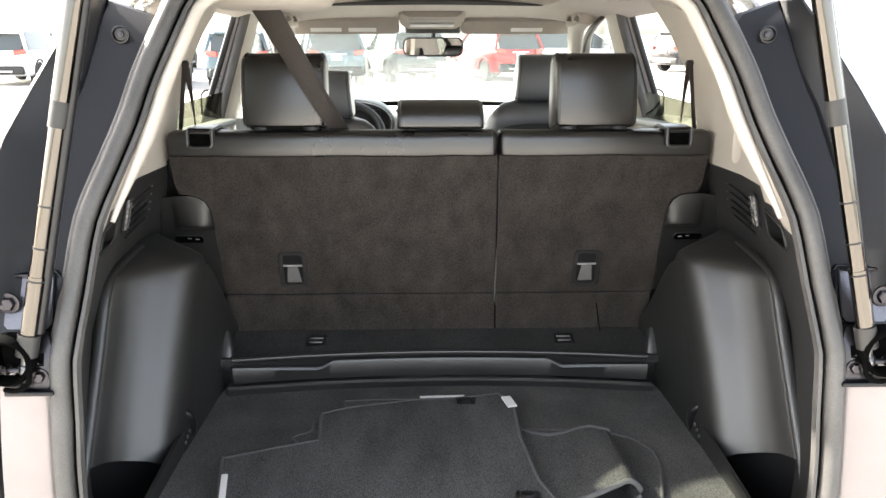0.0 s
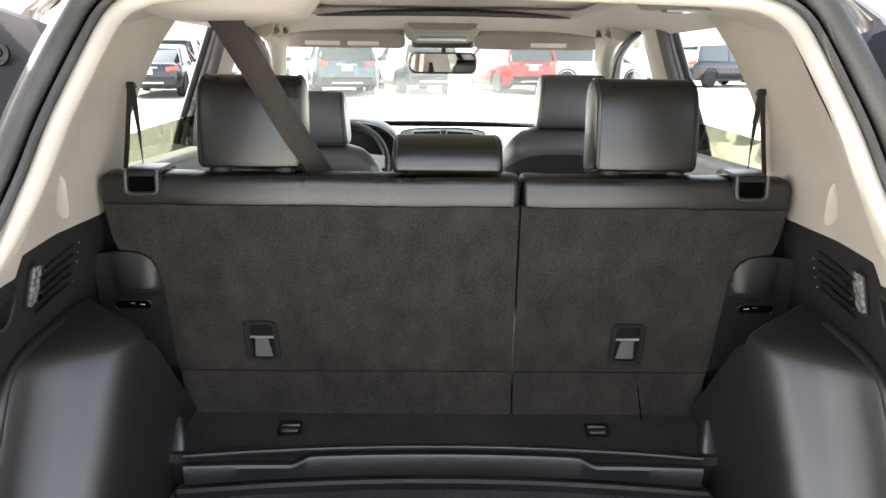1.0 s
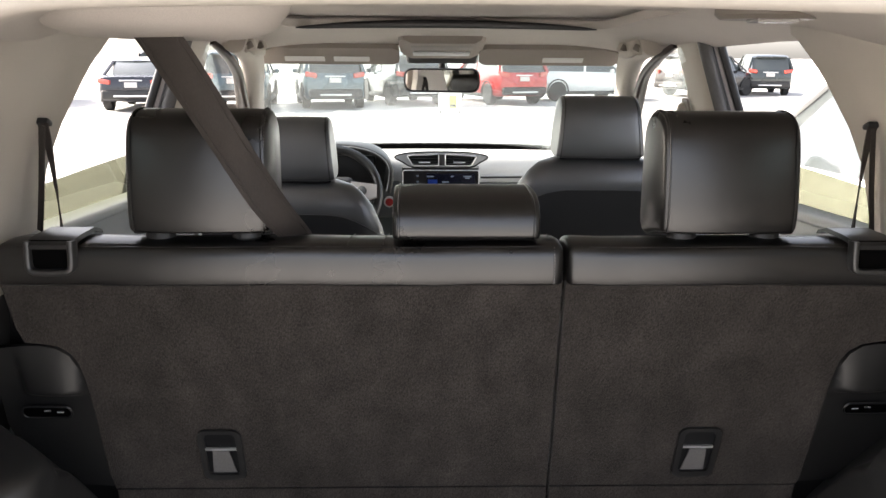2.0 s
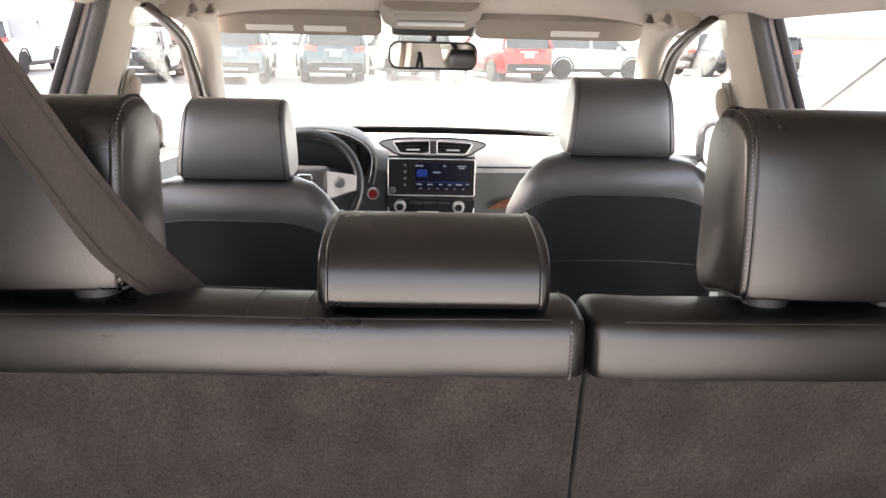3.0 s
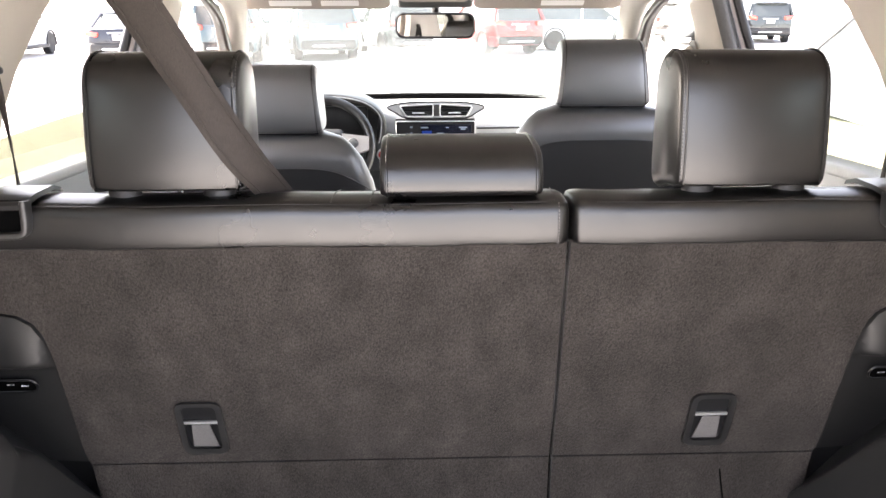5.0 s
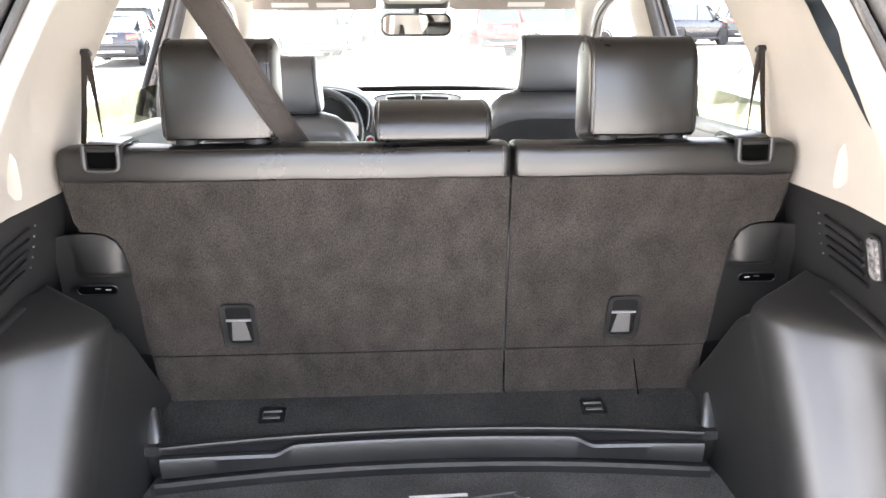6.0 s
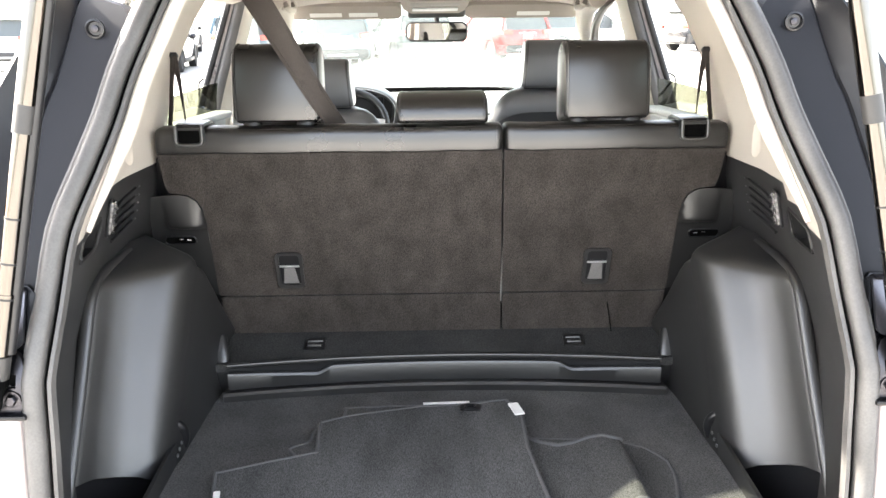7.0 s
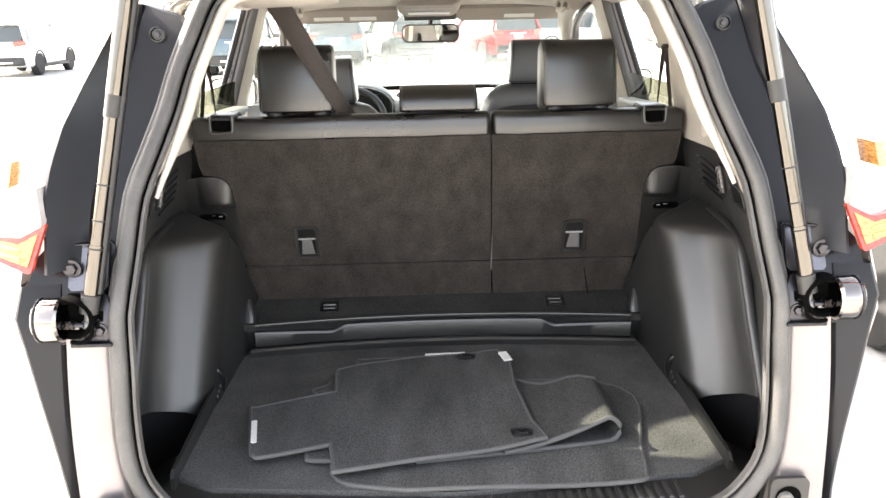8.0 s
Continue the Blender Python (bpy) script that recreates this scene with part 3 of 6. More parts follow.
def build_rear_seat():
    seat_section("rear_seat_back", -0.655, 0.1368, -1, "wide rear seat back with black leather roll and charcoal felt cover")
    seat_section("rear_seat_back", 0.1424, 0.655, 1, "narrow rear seat back with black leather roll and charcoal felt cover")
    outer = [(2.436, 1.377), (2.424, 1.388), (2.426, 1.44), (2.438, 1.510), (2.454, 1.538), (2.490, 1.548), (2.53, 1.543), (2.552, 1.515), (2.553, 1.45), (2.552, 1.385), (2.545, 1.362), (2.525, 1.358), (2.49, 1.368)]
    for s in (-1, 1):
        headrest("headrest", s * 0.379, 0.198, outer, "tall black leather headrest of the rear seat, raised on posts", "outer rear headrests", 2.49, bulge=0.007)
    centre = [(2.425, 1.3725), (2.411, 1.3735), (2.4045, 1.379), (2.4040, 1.389), (2.4060, 1.400), (2.4105, 1.411), (2.4180, 1.4195), (2.432, 1.4265), (2.466, 1.433), (2.53, 1.434), (2.565, 1.422), (2.578, 1.402), (2.56, 1.384), (2.50, 1.373)]
    headrest("headrest", -0.001, 0.207, centre, "low black leather centre headrest resting on the seat", "centre rear headrest", 2.49, posts=False, sewn=False)


# ---- side trims ----
def quarter_trim(s, side):
    """Light pillar trim between the tailgate opening and the rear door, with the quarter window."""
    w = thing("wall_" + side, (s * 0.7, 2.2, 1.3), "warm grey quarter pillar trim above the black cargo side", "pillar trim", kind="structure")
    top = [(1.99, 1.672), (2.3, 1.70), (2.72, 1.685)]
    out = [(1.76, 1.245), (1.93, 1.245), (1.98, 1.270), (2.06, 1.265), (2.09, 1.292), (2.48, 1.282), (2.61, 1.275), (2.62, 1.36), (2.635, 1.44), (2.66, 1.51), (2.71, 1.58), (2.775, 1.665)] + [(y, z) for y, z in reversed(top)] + [(rear_y(z) + 0.012, z) for z in (1.66, 1.6, 1.5, 1.4, 1.3)]
    hole = [(2.120, 1.432), (2.155, 1.450), (2.190, 1.481), (2.235, 1.518), (2.275, 1.550), (2.315, 1.592), (2.328, 1.614), (2.300, 1.620), (2.220, 1.610), (2.150, 1.582), (2.108, 1.545), (2.098, 1.500), (2.102, 1.455)]
    hole = [(p.x, p.y) for p in smooth_path([(a, b, 0) for a, b in hole], 3, True)]
    grown = lambda k: [(2.20 + (a - 2.20) * k, 1.535 + (b - 1.535) * k + max(k - 1, 0) * 0.05) for a, b in hole]
    place = lambda u, v, q: (s * (side_x(u, v) + q), u, v)
    part("pillar_trim", plate(out, place, 0.03, steps(1.78, 2.30, 0.025) + steps(2.34, 2.79, 0.05), steps(1.28, 1.68, 0.025), [hole[::-1]]), BEIGE, w, angle=50)
    wall = lambda outline, d: [(s * (side_x(a, b) + d), a, b) for a, b in outline]
    part("quarter_window", plate(grown(1.25), lambda u, v, q: (s * (side_x(u, v) + 0.034 + q), u, v), 0.004), QUARTER_GLASS, w, "grey tinted quarter window pane")
    part("window_reveal", loft([wall(grown(1.015), -0.0015), wall(grown(0.97), -0.001), wall(grown(0.98), 0.031), wall(grown(1.20), 0.034)], True, False), PLASTIC_DARK, w, "black reveal of the quarter window")
    # raised hook on the trim
    fin = [(1.389, 2.247, 2.242, 0.3), (1.378, 2.254, 2.241, 0.8), (1.358, 2.266, 2.240, 1.0), (1.335, 2.280, 2.238, 1.0), (1.318, 2.286, 2.254, 0.9), (1.308, 2.288, 2.276, 0.5)]
    part("trim_hook", loft([[(s * (side_x((a + b) / 2, z) + 0.003 - q * k), y, z) for q, y in ((0.0, b), (0.004, b), (0.006, b + (a - b) * 0.6), (0.013, a - (a - b) * 0.12), (0.010, a), (0.0, a))] for z, a, b, k in fin]), BEIGE, w)
    # outer body behind the trim
    body = [(1.78, 0.62), (2.57, 0.62), (2.57, 1.28), (2.58, 1.36), (2.61, 1.52), (2.72, 1.69), (2.3, 1.74), (2.08, 1.70), (1.955, 1.56), (1.84, 1.3)]
    part("outer_panel", plate(body, lambda u, v, q: (s * (side_x(u, v) + 0.085 + 0.05 * min(1, max(0, (1.3 - v) * 3)) + q), u, v), 0.01, steps(1.85, 2.7, 0.1), steps(0.7, 1.65, 0.08), [grown(1.35)[::-1]]), PAINT, w)


def cargo_side(s, side):
    """Black lower side of the boot: upper panel, wheel bulge, corner bin, lamp and tie hook."""
    w = thing("wall_cargo_" + side, (s * 0.65, 2.1, 0.70), "black grained plastic cargo side with wheel housing", "cargo side trim", kind="structure")
    out = [(1.63, 0.63), (2.66, 0.63), (2.66, 0.9), (2.62, 1.2), (2.58, 1.272), (2.48, 1.280), (2.09, 1.290), (2.06, 1.263), (1.98, 1.268), (1.93, 1.243), (1.76, 1.243), (1.70, 1.1)]
    pocket = [(1.930, 1.196), (2.062, 1.188), (2.076, 1.248), (1.945, 1.238)]
    part("upper_panel", plate(out, lambda u, v, q: (s * (side_x(u, v) + 0.003 + q), u, v), 0.03, steps(1.7, 2.6, 0.06), steps(0.75, 1.25, 0.08), [pocket[::-1]]), PLASTIC, w, angle=50)
    # near-black backing puts the pocket's shade into its colour
    part("pocket_back", plate([(1.91, 1.175), (2.09, 1.175), (2.09, 1.262), (1.91, 1.238)], lambda u, v, q: (s * (side_x(u, v) + 0.045 + q), u, v), 0.004), BLACK_AND_SHADE, w)
    part("pocket_rim", sweep([(s * (side_x(a, b) + 0.003), a, b) for a, b in rounded([(p[0], p[1]) for p in pocket], 0.01)], circle(0.0035, 6), (s, 0, 0), True), PLASTIC, w)
    for k in range(5):
        z = 1.250 - 0.0185 * k
        pts = [(s * (side_x(y, z) + 0.001), y, z - 0.10 * (2.30 - y)) for y in steps(2.315, 2.19, 0.02)]
        part("vent_slot", sweep(pts, rrect(0.006, 0.007, 0.002, 2), (s, 0, 0)), PLASTIC_DARK, w, "dark vent slot")
        part("vent_dot", box((s * (side_x(2.335, z)), 2.335, z + 0.002), (0.003, 0.004, 0.004), 0.001, 1), GREY_STEEL, w)
    # wheel housing
    # z, then the inner rear edge and the line where the face meets the side panel
    keys = [(0.690, (0.578, 2.030), (0.716, 1.850)), (0.78, (0.577, 2.072), (0.717, 1.905)), (0.90, (0.572, 2.135), (0.717, 1.985)), (1.00, (0.566, 2.190), (0.717, 2.048)), (1.066, (0.562, 2.230), (0.717, 2.086)),
            (1.088, (0.566, 2.246), (0.719, 2.106)), (1.099, (0.590, 2.264), (0.723, 2.130)), (1.110, (0.640, 2.295), (0.730, 2.172)), (1.124, (0.700, 2.335), (0.745, 2.255))]

    def crest(x, y):
        """Top of the housing: along its inner edge, and higher along the wall."""
        low = lerp(y, [(2.24, 1.092), (2.30, 1.080), (2.36, 1.045), (2.40, 0.995), (2.48, 0.897), (2.585, 0.790), (2.68, 0.70)])
        high = lerp(y, [(2.24, 1.128), (2.335, 1.124), (2.44, 1.070), (2.50, 1.030), (2.59, 0.970), (2.68, 0.90)])
        k = min(max((x - 0.562) / 0.138, 0), 1)
        return low * (1 - k) + high * k

    def lane(z, e, o):
        d = (Vector(o) - Vector(e)).normalized()
        at = lambda k, dip=0.0: (e[0] + d.x * k - d.y * dip, e[1] + d.y * k + d.x * dip, z)
        w = math.dist(e, o)
        ahead = []
        for f in (1.0, 0.78, 0.60, 0.44, 0.30, 0.18, 0.09):
            y = e[1] + 0.035 + (2.645 - e[1]) * f
            x = e[0] - (0.004 + 0.014 * f if e[0] < 0.58 else 0.0)
            top = crest(e[0], y)
            ahead.append((x, y, 0.69 + (z - 0.69) * (top - 0.69) / (1.092 - 0.69) if z <= 1.092 else top))
        A, E, B = Vector((e[0] - 0.003, e[1] + 0.062, z)), Vector((*e, z)), Vector(at(0.060, 0.015))
        bend = [tuple(A * (1 - k) ** 2 + E * 2 * k * (1 - k) + B * k * k) for k in (0, 0.25, 0.5, 0.75, 1)]
        return ahead + bend + [at(w * 0.48, 0.020), at(w * 0.70, 0.015), at(w), (o[0] + 0.05, o[1] + 0.05, z)]

    cols = list(zip(*[[Vector(p) for p in lane(z, e, o)] for z, e, o in keys]))
    # the rear face ends above the corner bin, higher towards the outside
    rise = {9: 0.08, 10: 0.20, 11: 0.38, 12: 0.56, 13: 0.74, 14: 0.90, 15: 0.95}
    cols = [[c[0].lerp(c[1], rise.get(j, 0.0))] + list(c[1:]) for j, c in enumerate(cols)]
    lanes = [smooth_path(c, 4) for c in cols]
    hem = [Vector((s * c[0].x, c[0].y, c[0].z)) for c in cols[8:]]
    rings = []
    for i in range(len(lanes[0])):
        base = smooth_path([l[i] for l in lanes], 4)
        rings.append([(s * p.x, p.y, p.z) for p in base])
    part("wheel_housing", loft(rings, ring_closed=False, caps=False), PLASTIC, w, angle=60)
    part("bin_wall", loft([[p, p + Vector((0, 0.022, 0.004)), Vector((p.x, p.y + 0.05, 0.585))] for p in hem], ring_closed=False, caps=False), PLASTIC_DARK, w, "black back wall of the corner bin")
    lip = smooth_path([(s * x, y, z) for x, y, z in ((0.714, 1.866, 0.72), (0.714, 1.908, 0.78), (0.714, 1.990, 0.90), (0.713, 2.053, 1.00), (0.713, 2.085, 1.05), (0.713, 2.112, 1.078), (0.713, 2.15, 1.094), (0.711, 2.22, 1.105), (0.703, 2.30, 1.112))], 4)
    part("housing_lip", sweep(lip, circle(0.013, 12, 0.010), (s, 0, 0)), PLASTIC, w)
    part("corner_filler", plate([(0.545, 0.786), (0.72, 0.786), (0.72, 1.10), (0.60, 1.10), (0.56, 0.95)], lambda u, v, q: (s * u, seat_y(v, -0.028) + q, v), 0.008), PLASTIC_DARK, w)
    # corner bin and its divider board
    part("corner_bin", plate([(0.572, 2.13), (0.572, 1.70), (0.56, 1.62), (0.80, 1.62), (0.80, 2.13)], lambda u, v, q: (s * u, v, 0.600 - q), 0.01), PLASTIC_DARK, w)
    part("divider_board", plate([(2.115, 0.602), (1.735, 0.602), (1.735, 0.715), (1.75, 0.728), (2.10, 0.748), (2.115, 0.74)], lambda u, v, q: (s * (0.580 - 0.004 + q), u, v), 0.008), PLASTIC, w)
    hk = part("tie_hook", sweep(smooth_path([(s * 0.579, 2.150, 0.715), (s * 0.572, 2.145, 0.74), (s * 0.574, 2.135, 0.762), (s * 0.585, 2.13, 0.775)], 4), rrect(0.018, 0.024, 0.006, 3), (0, 1, 0)), PLASTIC_DARK, w, "black tie-down hook")
    for k in range(3):
        part("hook_rib", box((s * 0.571, 2.122 - 0.016 * k, 0.735 - 0.006 * k), (0.004, 0.006, 0.008), 0.001, 1), GREY_STEEL, hk)
    lamp = thing("cargo_lamp", (s * side_x(2.14, 1.225), 2.14, 1.19), "small clear cargo lamp set in black trim", "cargo lamp", "cargo lamps")
    part("lens", plate(rrect(0.030, 0.066, 0.008), lambda u, v, q: (s * (side_x(2.14 + u, 1.228 + v) - 0.002 - q), 2.14 + u, 1.228 + v), 0.006), LAMP_LENS, lamp, "clear ribbed lens")
    part("bezel", sweep([(s * (side_x(2.14 + u, 1.228 + v) - 0.001), 2.14 + u, 1.228 + v) for u, v in rrect(0.036, 0.072, 0.01)], rrect(0.005, 0.005, 0.001, 1), (s, 0, 0), True), PLASTIC_DARK, lamp)


def belt_ribbon(pts, width, side, bm=None):
    return sweep(pts, rrect(width, 0.0022, 0.001, 1), side, bm=bm)


def outer_belt(s):
    t = thing("seat_belt", (s * 0.62, 2.52, 1.34), "brown-grey seat belt hanging beside the rear door", "seat belt", "outer rear seat belts")
    pts = smooth_path([(s * 0.640, 2.560, 1.520), (s * 0.633, 2.557, 1.48), (s * 0.626, 2.550, 1.42), (s * 0.620, 2.542, 1.35)], 5)
    turn = lambda i: Vector((s * 0.9, 0.3, 0)).lerp(Vector((s * 0.25, 1.0, 0)), i / (len(pts) - 1))
    part("webbing", belt_ribbon(pts, 0.021, turn), WEBBING, t)
    back = smooth_path([(s * 0.642, 2.560, 1.518), (s * 0.650, 2.566, 1.47), (s * 0.660, 2.572, 1.41), (s * 0.670, 2.575, 1.35)], 5)
    part("webbing", belt_ribbon(back, 0.017, (s * 0.8, 0.6, 0)), WEBBING, t, "second run of the webbing behind the trim")
    part("belt_guide", box((s * 0.646, 2.566, 1.522), (0.030, 0.020, 0.010), 0.004, 2, pose(0, 0, 0, -25)), PLASTIC_DARK, t, "black plastic belt guide")


def centre_belt():
    t = thing("seat_belt", (-0.26, 2.49, 1.37), "brown-grey centre seat belt from the ceiling to the seat", "seat belt")
    left = smooth_path([(-0.448, 2.358, 1.683), (-0.435, 2.365, 1.66), (-0.402, 2.382, 1.60), (-0.346, 2.400, 1.50), (-0.300, 2.408, 1.42), (-0.271, 2.446, 1.37), (-0.255, 2.49, 1.33)], 4)
    right = smooth_path([(-0.376, 2.331, 1.683), (-0.365, 2.343, 1.66), (-0.337, 2.374, 1.60), (-0.290, 2.405, 1.50), (-0.253, 2.448, 1.42), (-0.230, 2.490, 1.37), (-0.215, 2.52, 1.33)], 4)
    strips = []
    for p, q in zip(left, right):
        n = (q - p).cross(Vector((0.4, 0.3, -0.9))).normalized() * 0.0011
        e = (q - p).normalized() * 0.0016
        strips.append([p + n + e, p + e * 0.2, p - n + e, q - n - e, q - e * 0.2, q + n - e])
    part("webbing", loft(strips), WEBBING, t, angle=70)
    for f in (0.14, 0.86):
        part("webbing_rib", tube([p + (q - p) * f + (q - p).cross(Vector((0.4, 0.3, -0.9))).normalized() * -0.0012 for p, q in zip(left, right)], 0.0012, 6), WEBBING, t)
    part("belt_housing", loft([[(-0.375 + 0.13 * math.cos(q) * k, 2.325 + 0.12 * math.sin(q) * k, z - 0.05 * math.sin(q) * 0.12 * k) for q in [2 * math.pi * i / 24 for i in range(24)]] for z, k in ((1.71, 1.25), (1.678, 1.17), (1.655, 1.02), (1.647, 0.84))]), HEADLINER, t, "warm grey ceiling housing of the belt")


# ---- headliner ----
def build_ceiling():
    ys = steps(2.02, 4.14, 0.07)
    us = steps(-1.0, 1.0, 0.05)
    width = lambda y: lerp(y, [(1.985, 0.46), (2.4, 0.585), (2.8, 0.67), (3.4, 0.69), (3.7, 0.66), (4.2, 0.61)])
    out = [(-1, 2.02), (1, 2.02), (1, 4.14), (-1, 4.14)]
    hl = [(-0.6, 2.75), (-0.6, 3.45), (-0.55, 3.5), (0.55, 3.5), (0.6, 3.45), (0.6, 2.75)]
    place = lambda u, v, q: (u * width(v), v, roof_z(u * width(v), v) + q)
    c = part("ceiling", plate(out, place, 0.02, us[1:-1], ys[1:-1], [hl]), HEADLINER, angle=60)
    tagged(c, "warm grey fabric headliner with a sunroof opening", "headliner", kind="structure")
    sr = thing("sunroof", (0, 3.1, 1.74), "closed sunroof with dark front edge and pale shade", "sunroof", kind="structure")
    part("sun_shade", box((0, 3.11, 1.733), (0.92, 0.92, 0.020), 0.004), HEADLINER, sr)
    part("opening_frame", box((0, 3.545, 1.728), (0.90, 0.02, 0.055), 0.004), HEADLINER, sr)
    part("front_edge", sweep([(x, 3.497 - 0.03 * (x / 0.37) ** 2, 1.704 - 0.012 * (x / 0.37) ** 2) for x in steps(-0.39, 0.39, 0.03)], rrect(0.022, 0.016, 0.004, 2), (0, 0, 1), scale=lambda t: 0.15 + 0.85 * math.sin(math.pi * t) ** 0.6), PLASTIC_DARK, sr, "dark sunroof edge strip")
    roof = part("roof_skin", plate([(-1, 2.0), (1, 2.0), (1, 4.22), (-1, 4.22)], lambda u, v, q: (u * (width(v) + 0.03), v, roof_z(u * width(v), v) + 0.07 + q), 0.01, us[1:-1], ys[1:-1]), PAINT)
    tagged(roof, "champagne silver painted steel roof", "roof", kind="structure")
    # cross trim above the opening
    h = thing("ceiling_trim", (0, 2.0, 1.67), "cream plastic cross trim above the cargo opening", "header trim", kind="structure")
    xs = steps(-0.47, 0.47, 0.03)

    def ring(x):
        z, y = roof_z(x, 2.02), 2.018
        return [(x, y - 0.010, z + 0.030), (x, y - 0.014, z + 0.012), (x, y - 0.006, z - 0.002), (x, y + 0.02, z - 0.006), (x, y + 0.10, z + 0.004), (x, y + 0.10, z + 0.03)]

    part("cross_trim", loft([ring(x) for x in xs]), BEIGE, h)
    # rounded edge of the light trim along the seal, up one pillar, across and down the other
    arc = [p for p in opening_loop(-0.0125, -0.022) if p.z > 1.285]
    outward = opening_loop(0.02, -0.022)
    arc_out = [q - p for p, q in zip(opening_loop(-0.0125, -0.022), outward) if p.z > 1.285]
    part("edge_roll", sweep(arc, circle(0.0112, 14, 0.016), lambda i: arc_out[i], scale=lambda t: min(1.0, 0.35 + 7 * t, 0.35 + 7 * (1 - t))), BEIGE, h, "rounded cream edge of the trim along the seal", angle=60)


# ---- tailgate opening and rear body ----
def opening_loop(out=0.0, back=0.0):
    """The opening's line, grown by out and moved rearwards by back."""
    half = [(0.0, 0.668), (0.25, 0.670), (0.42, 0.678), (0.505, 0.695), (0.555, 0.735)] + [(rear_x(z), z) for z in (0.80, 0.90, 1.0, 1.1, 1.2, 1.3, 1.38, 1.45, 1.52, 1.60)] + [(0.452, 1.650), (0.420, 1.675), (0.36, 1.685), (0.18, 1.690), (0.0, 1.692)]
    pts = []
    full = half + [(-x, z) for x, z in reversed(half[1:-1])]
    flat = smooth_path([(x, 0, z) for x, z in full], 3, True)
    n = len(flat)
    for i in range(n):
        t = (flat[(i + 1) % n] - flat[i - 1]).normalized()
        nrm = Vector((t.z, 0, -t.x))
        p = flat[i] + nrm * out
        pts.append(Vector((p.x, rear_y(flat[i].z) - back, p.z)))
    return pts


def ring_between(a, b):
    """Closed strip between two loops of the same length."""
    return loft([a, b], True, False)


def build_opening():
    t = thing("opening_seal", (0, 1.65, 0.68), "black rubber weatherstrip round the tailgate opening", "weatherstrip", kind="structure")
    C = opening_loop(0.022)
    nrm = lambda i: (opening_loop_out[i] - C[i])
    opening_loop_out = opening_loop(0.05)
    bulb = [(-0.011, -0.016), (0.004, -0.020), (0.013, -0.014), (0.015, -0.002), (0.009, 0.010), (-0.006, 0.012), (-0.013, 0.004)]
    part("seal_bulb", sweep(C, bulb, nrm, True), RUBBER, t, angle=70)
    L = opening_loop(0.0005, -0.003)
    part("seal_lip", sweep(L, [(-0.0035, -0.006), (0.002, -0.007), (0.0045, 0.0), (0.002, 0.010), (-0.0045, 0.008)], nrm, True), RUBBER, t, angle=70)
    # near-black strips put in where the ridges shade each other
    part("seal_groove", sweep(opening_loop(0.0085, -0.010), circle(0.006, 6), nrm, True), BLACK_AND_SHADE, t, "black strip put in as shade between the seal's ridges")
    part("seal_edge", sweep(opening_loop(0.0405, -0.004), circle(0.0042, 8), nrm, True), LIGHT_RUBBER, t, "pale grey outer edge of the seal")
    part("seal_groove", sweep(opening_loop(0.0355, -0.010), circle(0.0035, 6), nrm, True), BLACK_AND_SHADE, t)
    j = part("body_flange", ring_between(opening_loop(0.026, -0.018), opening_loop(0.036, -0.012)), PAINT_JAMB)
    tagged(j, "champagne painted body flange round the opening", "body flange", kind="structure")


